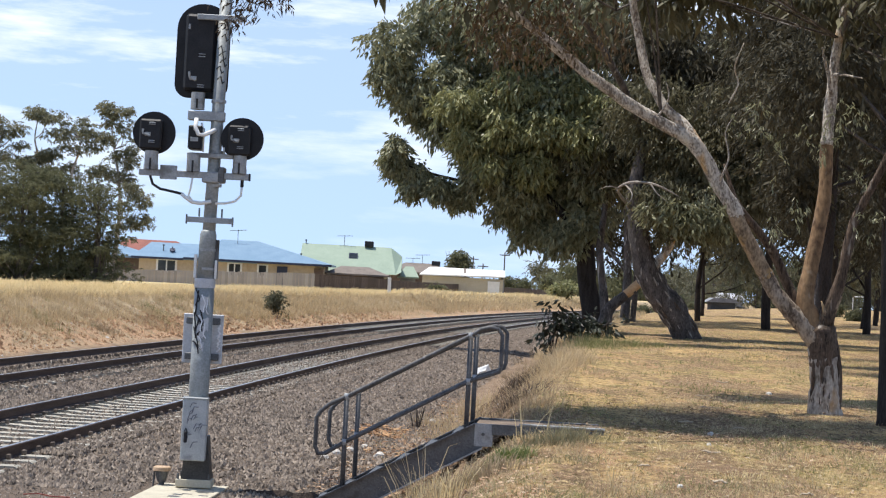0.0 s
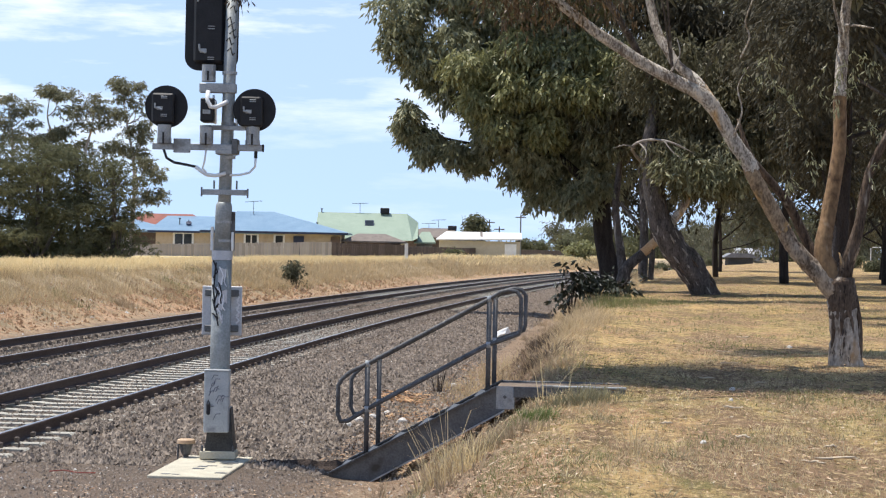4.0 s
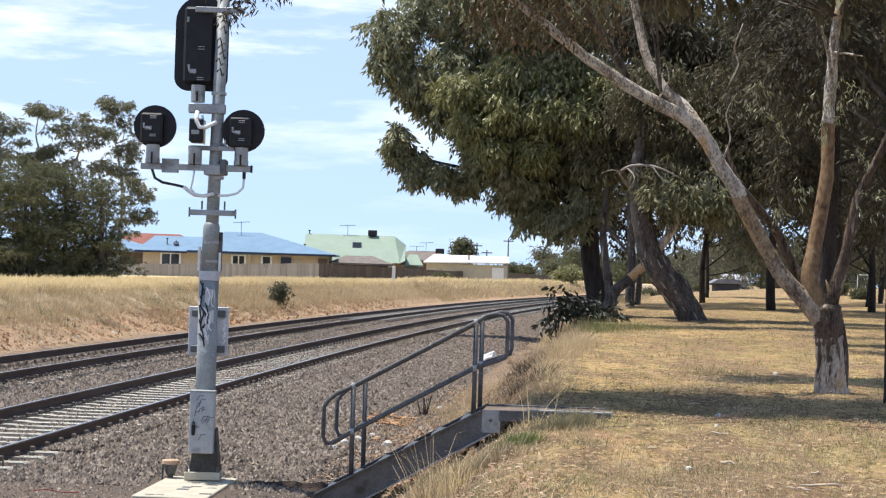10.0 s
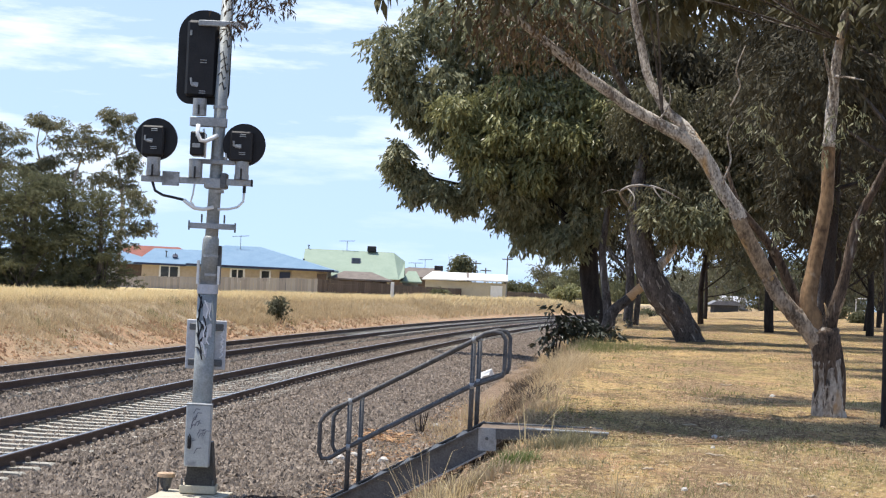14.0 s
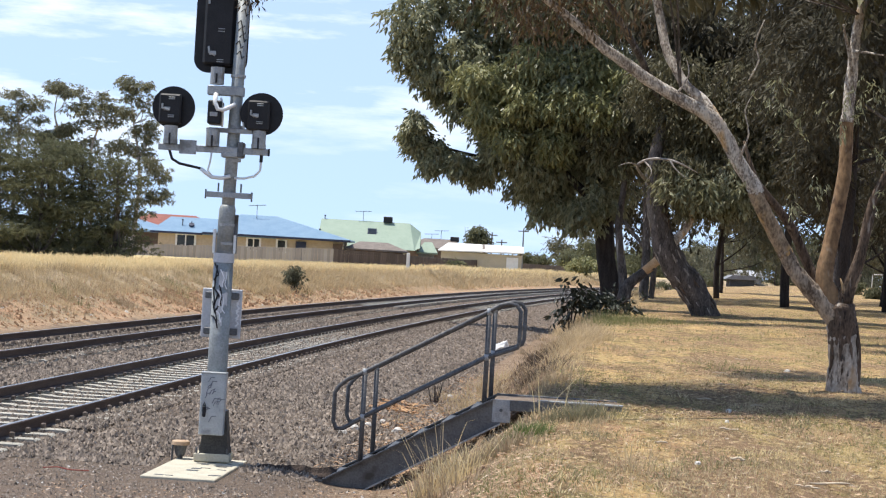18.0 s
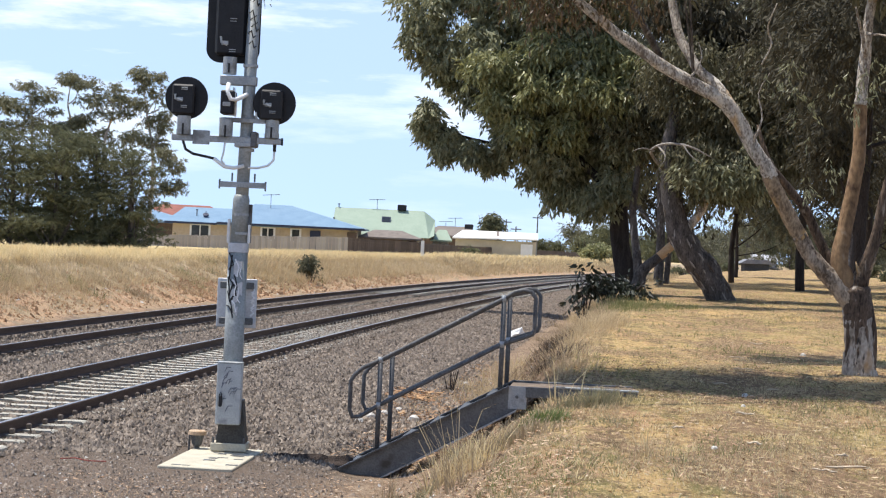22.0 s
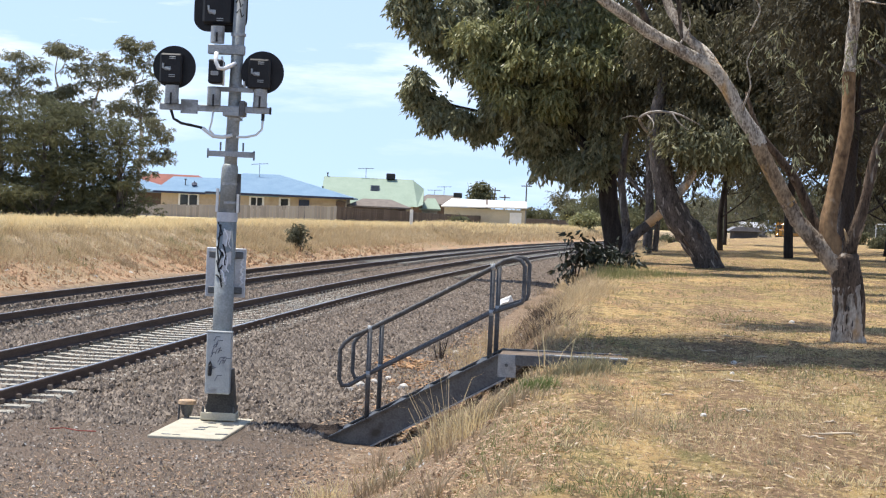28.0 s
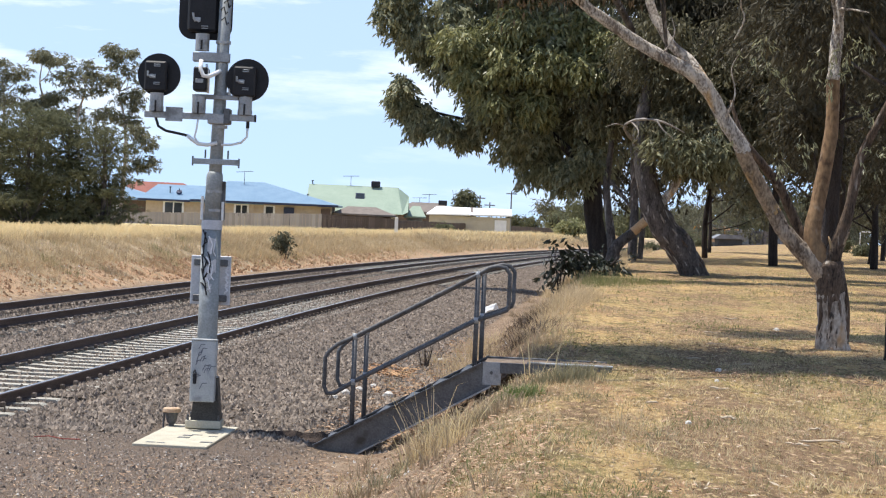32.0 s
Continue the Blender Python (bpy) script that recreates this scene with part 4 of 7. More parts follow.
# ---- steel steps up the bank ----
def build_steps():
    a, b = Vector((-1.17, 22.3, -0.25)), Vector((0.72, 22.12, 0.81))
    run = Vector((b.x - a.x, b.y - a.y, 0))
    length = run.length
    u = run.normalized()
    w = Vector((-u.y, u.x, 0))
    ang = math.degrees(math.atan2(u.y, u.x))
    st = thing("bank_steps", (a.x, a.y, a.z), "dark weathered steel steps with twin tube handrails up the bank", "outdoor steps", turn=ang)
    rise = b.z - a.z
    wide = 1.15
    for v in (0.0, wide):
        s = Shell()
        dz = 0.27
        s.prism([(0, -0.1), (0.42, -0.1), (length + 0.1, rise - dz), (length, rise), (0.0, 0.02)], v - 0.006, v + 0.006)
        lean = math.atan2(rise, length)
        for h in (0.0, -dz * 0.98):
            x0 = 0.0 if h == 0 else 0.42
            z0 = 0.02 if h == 0 else -0.1
            x1 = length if h == 0 else length + 0.1
            z1 = rise if h == 0 else rise - dz
            low = s if h == 0 else Shell()
            low.prism([(x0, z0 - 0.012), (x1, z1 - 0.012), (x1, z1 + 0.006), (x0, z0 + 0.006)], v - 0.085, v - 0.007 if h else v)
            # Lower flange gets paler steel than the stringer: its sunlight is in the colour.
            if h:
                part("flange", low, galvanised, st, "lower flange, sunlight put into its paler colour")
        part("stringer", s, galvanised_dull, st, "dark steel channel")
    n = 6
    for k in range(n):
        x = length * (k + 0.6) / n
        part("tread", Shell().box((x - 0.13, 0.01, rise * (k + 0.6) / n - 0.09), (x + 0.13, wide - 0.01, rise * (k + 0.6) / n - 0.05), 0.004), galvanised_dull, st)
    part("end_plate", Shell().box((length, -0.012, rise - 0.26), (length + 0.21, 0.0, rise - 0.0), 0.004), galvanised, st, "pale galvanised plate with a bolt")
    part("bolt", Shell().tube([(length + 0.1, -0.03, rise - 0.12), (length + 0.1, -0.01, rise - 0.12)], 0.02, 8), galvanised_dull, st)
    part("landing", Shell().box((length - 0.02, 0.0, rise - 0.09), (length + 1.44, wide, rise - 0.03), 0.006), landing_dust, st, "earth-covered steel landing")
    part("landing_edge", Shell().box((length + 0.2, -0.05, rise - 0.12), (length + 1.46, 0.0, rise + 0.0), 0.006), galvanised_dull, st)
    part("landing_edge", Shell().box((length - 0.02, wide, rise - 0.12), (length + 1.4, wide + 0.05, rise - 0.01), 0.006), galvanised_dull, st)
    # Thin pale strip added to paint the sunlit top of the landing edge.
    part("landing_strip", Shell().box((length + 0.5, -0.055, rise + 0.001), (length + 1.47, 0.03, rise + 0.022), 0.004), galvanised, st)
    k = rise / length

    def zz(x):
        return k * x + 0.02

    for v in (0.03, wide - 0.03):
        x1, x2, h = 0.42, length - 0.10, 1.02
        m = 0.50
        pts = [(x1, zz(x1) + m), (x1 - 0.22, zz(x1 - 0.22) + m - 0.02), (x1 - 0.30, zz(x1 - 0.30) + m + 0.02), (x1 - 0.335, zz(x1 - 0.3) + m + 0.1), (x1 - 0.335, zz(x1 - 0.3) + h - 0.09), (x1 - 0.29, zz(x1 - 0.29) + h - 0.02), (x1 - 0.2, zz(x1 - 0.2) + h + 0.01), (x1, zz(x1) + h), (x2, zz(x2) + h), (x2 + 0.12, zz(x2) + h + 0.08), (x2 + 0.22, zz(x2) + h + 0.105), (x2 + 0.31, zz(x2) + h + 0.09), (x2 + 0.36, zz(x2) + h + 0.02), (x2 + 0.36, zz(x2) + m + 0.19), (x2 + 0.34, zz(x2) + m + 0.13), (x2 + 0.27, zz(x2) + m + 0.1), (x2, zz(x2) + m), (x1, zz(x1) + m)]
        rail = part("handrail", Shell().tube([(x, v, h0) for x, h0 in pts], 0.0245, 10, caps=False), rail_tube, st, "grey steel tube handrail loop", smooth=True)
        for x in (x1, x2):
            part("post", Shell().tube([(x, v, zz(x) - 0.15), (x, v, zz(x) + h)], 0.0275, 10), rail_tube, st, smooth=True)
            for hh in (m, h):
                part("rail_joint", Shell().tube([(x, v, zz(x) + hh - 0.035), (x, v, zz(x) + hh + 0.035)], 0.0305, 10), galvanised, rail, smooth=True)


build_steps()

# ---- trees ----
def spray_mesh(name, clumps, count, leaf, mat, seed, hang=0.75, width=0.3, cluster=11, spread=0.32, shell=0.15, kite=True):
    """Leaves gathered in small sprays through a set of clumps (x, y, z, rx, ry, rz)."""
    rng = np.random.default_rng(seed)
    c = np.array(clumps, float)
    vol = (c[:, 3] * c[:, 4] * c[:, 5]) ** 0.72
    nspray = max(1, count // cluster)
    pick = rng.choice(len(c), nspray, p=vol / vol.sum())
    q = rng.normal(size=(nspray, 3))
    q /= np.linalg.norm(q, axis=1)[:, None]
    r = shell + (1.06 - shell) * rng.random(nspray) ** 0.6
    lump = 1 + 0.16 * np.sin(q[:, 0] * 5 + pick) * np.sin(q[:, 2] * 6 + pick * 1.7) + 0.05 * rng.normal(size=nspray)
    centre = c[pick, :3] + q * c[pick, 3:] * (r * lump)[:, None]
    # each spray hangs along a twig of its own, its leaves following the twig
    tilt = 1 - hang + 0.25
    way = np.stack([rng.normal(0, tilt, nspray) + 0.3 * q[:, 0], rng.normal(0, tilt, nspray) + 0.3 * q[:, 1], -np.abs(rng.normal(hang, 0.35, nspray)) + 0.35 * q[:, 2]], -1)
    way /= np.linalg.norm(way, axis=1)[:, None]
    n = nspray * cluster
    along = np.repeat(way, cluster, 0)
    run = (rng.random(n) * 3.4 - 1.0) * spread
    p = np.repeat(centre, cluster, 0) + along * run[:, None] + rng.normal(0, spread * 0.34, (n, 3))
    down = along * 0.75 + np.stack([rng.normal(0, 0.42, n), rng.normal(0, 0.42, n), -np.abs(rng.normal(hang * 0.55, 0.3, n))], -1)
    down /= np.linalg.norm(down, axis=1)[:, None]
    side = np.cross(down, rng.normal(size=(n, 3)))
    side /= np.linalg.norm(side, axis=1)[:, None]
    ln = leaf * rng.uniform(0.6, 1.3, n)[:, None]
    wd = ln * width * 0.5
    bend = np.cross(down, side) * ln * rng.uniform(-0.12, 0.12, n)[:, None]
    v = np.stack([p, p + down * ln * 0.4 + side * wd + bend, p + down * ln, p + down * ln * 0.4 - side * wd + bend], 1).reshape(-1, 3)
    if not kite:
        v = v.reshape(-1, 4, 3)[:, [0, 1, 3]]
        v[:, 0] -= down * ln * 0.35
        v[:, 1:] += (down * ln * 0.25)[:, None]
        return array_mesh(name, v.reshape(-1, 3), np.arange(n * 3).reshape(-1, 3), mat)
    f = np.arange(n)[:, None] * 4 + np.array([[0, 1, 2, 3]])
    return array_mesh(name, v, f, mat)


def limb(points, radii, rnd, n=11, rough=0.07, cuts=3):
    """A limb whose line is softened between its given bends."""
    pts = [Vector(p) for p in points]
    out, rad = [], []
    for i in range(len(pts) - 1):
        p0, p1, p2, p3 = pts[max(i - 1, 0)], pts[i], pts[i + 1], pts[min(i + 2, len(pts) - 1)]
        for k in range(cuts):
            t = k / cuts
            out.append(0.5 * (2 * p1 + (p2 - p0) * t + (2 * p0 - 5 * p1 + 4 * p2 - p3) * t * t + (3 * p1 - p0 - 3 * p2 + p3) * t ** 3))
            rad.append(radii[i] + (radii[i + 1] - radii[i]) * t)
    out.append(pts[-1])
    rad.append(radii[-1])
    return Shell().tube(out, rad, n, True, rough, rnd)


def twigs(clumps, root, count, seed, r=0.02):
    """Thin forked branches from the limbs into the clumps."""
    rnd = random.Random(seed)
    s = Shell()
    for _ in range(count):
        c = rnd.choice(clumps)
        e = Vector((c[0] + rnd.uniform(-1, 1) * c[3] * 0.8, c[1] + rnd.uniform(-1, 1) * c[4] * 0.8, c[2] + rnd.uniform(-0.6, 0.9) * c[5]))
        b = Vector(rnd.choice(root))
        mid = b.lerp(e, 0.5) + Vector((rnd.uniform(-0.2, 0.2), rnd.uniform(-0.2, 0.2), rnd.uniform(0.0, 0.4)))
        s.tube([b, b.lerp(mid, 0.5) + Vector((0, 0, 0.08)), mid, mid.lerp(e, 0.6) + Vector((rnd.uniform(-0.1, 0.1), 0, 0.05)), e], [r * 1.6, r * 1.3, r, r * 0.7, r * 0.3], 5)
    return s


def in_tree(base, pts):
    return [(p[0] - base[0], p[1] - base[1], p[2] - base[2], *p[3:]) for p in pts]


rnd = random.Random(11)

# pale gum with a long leaning limb
A0 = (6.13, 29.0, ground_at(6.13, 29.0))
gum_a = thing("gum_tree", A0, "pale-barked gum tree with orange streaks and a long leaning limb", "tree", "park trees")


def a_pts(rows):
    return in_tree(A0, rows)


part("trunk", limb(a_pts([(6.18, 29, 0.45), (6.13, 29, 0.8), (6.12, 29, 1.2), (6.06, 29, 1.7), (6.03, 29, 1.95), (6.0, 29, 2.08)]), [0.31, 0.25, 0.215, 0.212, 0.2, 0.08], rnd, 18, 0.07, 6), bark_pale, gum_a, "flaking grey and tan bark", smooth=True)
part("main_limb", limb(a_pts([(6.02, 29, 1.8), (5.74, 29, 2.08), (5.5, 29, 2.3), (5.3, 29, 2.52), (5.14, 28.97, 2.78)]), [0.2, 0.145, 0.124, 0.118, 0.115], rnd, 13, 0.08, 5), bark_mottled, gum_a, "mottled brown and grey limb", smooth=True)
part("main_limb_middle", limb(a_pts([(5.18, 28.98, 2.72), (4.97, 28.94, 3.05), (4.74, 28.87, 3.42), (4.62, 28.83, 3.66)]), [0.117, 0.113, 0.11, 0.108], rnd, 13, 0.07, 5), bark_tan, gum_a, "tan and orange smooth limb", smooth=True)
part("main_limb_top", limb(a_pts([(4.66, 28.84, 3.6), (4.58, 28.81, 3.74), (4.34, 28.75, 4.06), (4.12, 28.68, 4.41), (3.92, 28.62, 4.64), (3.7, 28.55, 4.77), (3.35, 28.49, 4.93), (2.92, 28.43, 5.15), (2.53, 28.36, 5.39), (2.27, 28.3, 5.54), (1.8, 28.2, 5.88), (1.2, 28, 6.28), (0.3, 27.8, 6.8)]), [0.109, 0.112, 0.104, 0.108, 0.11, 0.098, 0.092, 0.088, 0.082, 0.078, 0.068, 0.05, 0.03], rnd, 13, 0.08, 4), bark_limb, gum_a, "pale grey upper limb", smooth=True)
part("upper_limb", limb(a_pts([(4.16, 28.7, 4.36), (4.05, 28.7, 4.54), (3.91, 28.8, 4.78), (3.78, 28.9, 4.96), (3.55, 29, 5.15), (3.38, 29.1, 5.43), (3.25, 29.2, 5.68), (3.16, 29.3, 6.07), (3.04, 29.35, 6.6), (2.9, 29.4, 7.3)]), [0.06, 0.085, 0.082, 0.078, 0.075, 0.072, 0.07, 0.068, 0.06, 0.04], rnd), bark_limb, gum_a, smooth=True)
part("back_limb", limb(a_pts([(5.9, 29.25, 2.1), (5.66, 29.35, 2.45), (5.49, 29.4, 2.79), (5.28, 29.33, 3.16), (5.0, 29.27, 3.48), (4.68, 29.2, 3.86), (4.5, 29.3, 4.4)]), [0.1, 0.08, 0.075, 0.07, 0.06, 0.045, 0.02], rnd), bark_rough, gum_a, "dark limb behind the main limb", smooth=True)
part("middle_limb", limb(a_pts([(6.02, 29, 1.85), (5.86, 29, 2.15), (5.76, 29, 2.45), (5.84, 29.05, 2.97), (5.94, 29.1, 3.56), (6.01, 29.15, 4.08), (6.01, 29.2, 4.59), (6.02, 29.22, 4.8)]), [0.18, 0.15, 0.122, 0.115, 0.108, 0.1, 0.098, 0.096], rnd, 13), bark_orange, gum_a, "orange-brown smooth limb", smooth=True)
part("middle_limb_top", limb(a_pts([(6.01, 29.2, 4.75), (6.03, 29.25, 5.02), (6.06, 29.3, 5.45), (6.09, 29.35, 5.88), (6.13, 29.4, 6.23), (6.3, 29.5, 7.4)]), [0.098, 0.092, 0.085, 0.075, 0.07, 0.04], rnd, 12, 0.12), bark_limb, gum_a, "pale upper limb", smooth=True)
for pts, rad in (([(6.05, 29.2, 5.5), (5.97, 29.13, 5.81), (5.89, 29.07, 6.02), (5.83, 29, 6.2)], [0.04, 0.03, 0.022, 0.012]), ([(6.07, 29.25, 5.84), (6.23, 29.0, 5.8), (6.41, 28.8, 5.75)], [0.026, 0.018, 0.008]), ([(4.34, 28.6, 4.1), (4.44, 28.5, 4.45), (4.36, 28.45, 4.8), (4.5, 28.4, 5.1)], [0.018, 0.013, 0.009, 0.004]), ([(3.35, 28.45, 4.97), (3.5, 28.4, 5.25), (3.44, 28.35, 5.5)], [0.018, 0.012, 0.005]), ([(4.5, 29.2, 5.3), (4.62, 29.1, 5.6), (4.55, 29.1, 5.85), (4.66, 29, 6.2)], [0.01, 0.014, 0.012, 0.008])):
    part("dead_twig", limb(a_pts(pts), rad, rnd, 6, 0.1), bark_limb, gum_a, smooth=True)
part("right_limb", limb(a_pts([(6.05, 28.95, 2.05), (6.18, 28.9, 2.5), (6.26, 28.85, 2.82), (6.35, 28.83, 3.41), (6.44, 28.8, 3.75), (6.8, 28.6, 4.6), (7.2, 28.5, 5.8)]), [0.14, 0.1, 0.08, 0.075, 0.065, 0.055, 0.03], rnd), bark_rough, gum_a, smooth=True)
# rough bark left on the trunk, and broken stubs in the fork
for pts, rad in (([(6.335, 28.95, 0.62), (6.32, 28.93, 1.0), (6.31, 28.92, 1.35), (6.24, 28.94, 1.7), (6.2, 28.95, 1.95)], [0.03, 0.05, 0.045, 0.06, 0.04]),
                 ([(6.08, 28.99, 1.4), (6.07, 28.985, 1.6), (6.05, 28.98, 1.8), (6.02, 28.98, 2.0), (5.98, 28.98, 2.2)], [0.19, 0.214, 0.222, 0.215, 0.05]),
                 ([(6.2, 28.84, 0.95), (6.19, 28.83, 1.2), (6.15, 28.83, 1.45), (6.12, 28.86, 1.7)], [0.008, 0.03, 0.05, 0.05]),
                 ([(6.02, 28.82, 1.12), (6.03, 28.81, 1.3), (6.03, 28.82, 1.5), (6.05, 28.84, 1.7)], [0.008, 0.025, 0.045, 0.05]),
                 ([(5.93, 28.92, 0.8), (5.92, 28.91, 1.1), (5.93, 28.9, 1.4), (5.95, 28.9, 1.7)], [0.008, 0.022, 0.04, 0.05]),
                 ([(5.66, 28.95, 2.14), (5.44, 28.95, 2.44), (5.24, 28.9, 2.7)], [0.02, 0.04, 0.015])):
    part("bark_ridge", limb(a_pts(pts), rad, rnd, 15, 0.05, 6), bark_rough, gum_a, "dark rough bark left on the trunk", smooth=True)
for pts, rad in (([(6.08, 28.88, 2.12), (6.03, 28.85, 2.26), (5.97, 28.84, 2.42)], [0.04, 0.03, 0.006]), ([(6.16, 28.88, 2.2), (6.21, 28.84, 2.36), (6.27, 28.82, 2.5)], [0.035, 0.03, 0.01])):
    part("stub", limb(a_pts(pts), rad, rnd, 7, 0.2), bark_tan, gum_a, "split stub", smooth=True)
for k in range(34):
    a, h = rnd.uniform(-1.4, 1.4), rnd.uniform(0.68, 1.38)
    r = 0.232 - 0.02 * (h - 0.75)
    cx = 6.13 - 0.06 * (h - 0.8)
    t = rnd.uniform(0.03, 0.09)
    q = a + rnd.uniform(-0.12, 0.12)
    flake = limb(a_pts([(cx + math.sin(a) * r, 29 - math.cos(a) * r, h - t), (cx + math.sin((a + q) / 2) * r, 29 - math.cos((a + q) / 2) * r, h), (cx + math.sin(q) * r, 29 - math.cos(q) * r, h + t)]), [0.004, rnd.uniform(0.006, 0.017), 0.004], rnd, 6, 0.3)
    part("bark_flake", flake, (bark_rough, bark_limb, bark_grey)[k % 3], gum_a, smooth=True)
# Most of these clumps are out of view, placed to shade the lawn.
a_crown = [(1.2, 27.2, 7.6, 1.7, 1.0, 0.8), (2.9, 27.3, 8.0, 1.6, 1.0, 0.8), (-0.4, 27.2, 7.4, 1.0, 1.1, 0.7), (4.3, 27.2, 8.4, 1.4, 1.1, 0.9), (6.2, 31.5, 8.7, 1.8, 2.2, 1.2), (7.4, 28.6, 7.4, 1.2, 1.4, 1.1), (3.8, 32.6, 7.8, 1.4, 1.4, 0.7), (5.2, 33, 8.4, 1.6, 1.6, 0.8), (7.8, 31, 9, 1.5, 2, 1.0), (0.2, 26.8, 7.6, 1.0, 1.0, 0.7)]
a_crown += [(6.2, 29.8, 7.1, 0.7, 0.6, 0.4), (1.0, 25.6, 9.4, 2.0, 1.6, 0.8), (3.4, 33.5, 9.8, 1.8, 2.0, 0.8), (-0.8, 25.4, 9.0, 1.6, 1.5, 0.7), (5.4, 34.0, 10, 2.0, 2.2, 0.8), (1.2, 27.0, 8.8, 2.0, 1.2, 0.7), (3.6, 27.0, 9.4, 2.0, 1.3, 0.7), (6.4, 27.6, 9.8, 1.6, 1.3, 0.8)]
part("crown", spray_mesh("crown", a_pts(a_crown), 24000, 0.33, leaf_olive, 21, spread=0.22), None, gum_a)
part("crown_brown", spray_mesh("crown_brown", a_pts([(1.3, 28.4, 6.15, 1.0, 0.7, 0.42), (2.1, 28.6, 6.3, 0.8, 0.7, 0.4), (0.9, 28, 6.5, 0.9, 0.7, 0.5)]), 1500, 0.12, leaf_brown, 22, spread=0.22), None, gum_a)
# Unseen high clumps, added only for the shade they cast.
part("upper_crown", spray_mesh("upper_crown", a_pts([(1.5, 25.4, 10.6, 2.4, 1.7, 0.7), (4.5, 25.8, 11.2, 2.6, 1.7, 0.8), (7.6, 30, 11, 2.0, 2.4, 0.9), (2.6, 25.6, 9.9, 2.4, 1.2, 0.5)]), 6000, 0.5, leaf_olive, 25, spread=0.3, kite=False), None, gum_a)
# Unseen clumps, and a limb to carry them, added to cast the lawn's shade band.
part("crown_front", spray_mesh("crown_front", a_pts([(-2.6, 25.5, 7.5, 0.9, 0.8, 0.45), (-1.8, 26.2, 7.6, 0.9, 0.7, 0.45), (-0.9, 25.2, 7.5, 1.0, 1.0, 0.5), (0.3, 24.8, 7.8, 1.1, 0.9, 0.5), (1.5, 25.0, 8.0, 1.2, 1.0, 0.5), (2.6, 24.9, 8.3, 1.1, 0.9, 0.5), (0.0, 26.4, 7.6, 1.2, 0.9, 0.5), (1.4, 26.2, 7.9, 1.2, 0.9, 0.5), (2.8, 26.2, 8.2, 1.2, 0.9, 0.5), (3.8, 25.4, 8.6, 1.0, 1.0, 0.5)]), 21000, 0.31, leaf_olive, 24, spread=0.2), None, gum_a)
part("front_limb", limb(a_pts([(2.9, 29.4, 7.3), (2.6, 28.4, 7.8), (2.2, 27.0, 8.0), (1.2, 25.8, 7.9), (0.2, 25.0, 7.7)]), [0.07, 0.06, 0.05, 0.035, 0.015], rnd, 8), bark_limb, gum_a, smooth=True)
part("leaf_sprays", spray_mesh("leaf_sprays", a_pts([(5.0, 28.3, 4.62, 0.3, 0.3, 0.42), (4.72, 28.2, 5.1, 0.3, 0.3, 0.32), (5.35, 28.3, 3.75, 0.22, 0.25, 0.25), (5.1, 28.2, 3.45, 0.2, 0.2, 0.18), (6.5, 28.2, 3.55, 0.25, 0.25, 0.22), (5.75, 28.3, 4.9, 0.3, 0.3, 0.4), (6.1, 28.2, 5.2, 0.3, 0.3, 0.3), (4.2, 28.2, 3.9, 0.3, 0.3, 0.25), (6.3, 28.0, 4.3, 0.25, 0.3, 0.3)]), 560, 0.1, leaf_green, 23, spread=0.07, cluster=7, width=0.24), None, gum_a)
part("twig", twigs(a_pts(a_crown), a_pts([(1.27, 28, 6.28), (2.76, 29.4, 6.64), (6.17, 29.4, 6.4), (5.4, 29, 6.7), (3.43, 28.6, 4.96), (7.2, 28.5, 5.8)]), 22, 5, 0.012), bark_grey, gum_a)

# dark straight trunk at the edge of the park, with a limb that reaches over the signal
R0 = (6.48, 26.4, ground_at(6.48, 26.4))
gum_r = thing("gum_tree", R0, "dark straight-trunked gum with a high overhanging branch", "tree", "park trees")
r_pts = lambda rows: in_tree(R0, rows)
part("trunk", limb(r_pts([(6.46, 26.4, 0.5), (6.46, 26.4, 1.2), (6.43, 26.4, 3.0), (6.42, 26.4, 5.0), (6.3, 26.4, 7.0), (6.2, 26.4, 8.5)]), [0.2, 0.16, 0.14, 0.135, 0.12, 0.09], rnd, 14), bark_dark, gum_r, smooth=True)
part("overhanging_limb", limb(r_pts([(6.32, 26.4, 6.6), (4.6, 25.4, 7.4), (2.6, 24, 7.6), (0.6, 22.3, 7.1), (-0.8, 21, 6.4), (-1.3, 20.4, 5.85)]), [0.11, 0.09, 0.07, 0.05, 0.03, 0.014], rnd, 9), bark_dark, gum_r, smooth=True)
tw = Shell()
rt = random.Random(4)
tips = [(-2.12, 20.0, 5.25), (-2.02, 20.0, 5.0), (-1.86, 20, 4.98), (-1.72, 20, 5.12), (-1.95, 20.1, 5.1), (-1.55, 20.1, 5.22), (-2.25, 20, 5.4), (-1.8, 20.2, 5.35), (-2.05, 20, 4.9), (-1.45, 20, 5.3)]
for e in tips:
    b = Vector((-1.25 + rt.uniform(-0.1, 0.1), 20.35, 5.8))
    e = Vector(e)
    tw.tube([b, b.lerp(e, 0.4) + Vector((-0.06, 0, 0.04)), b.lerp(e, 0.75) + Vector((-0.03, 0, 0.05)), e], [0.012, 0.008, 0.006, 0.003], 5)
tw.v = [(x - R0[0], y - R0[1], h - R0[2]) for x, y, h in tw.v]
part("twig", tw, bark_dark, gum_r)
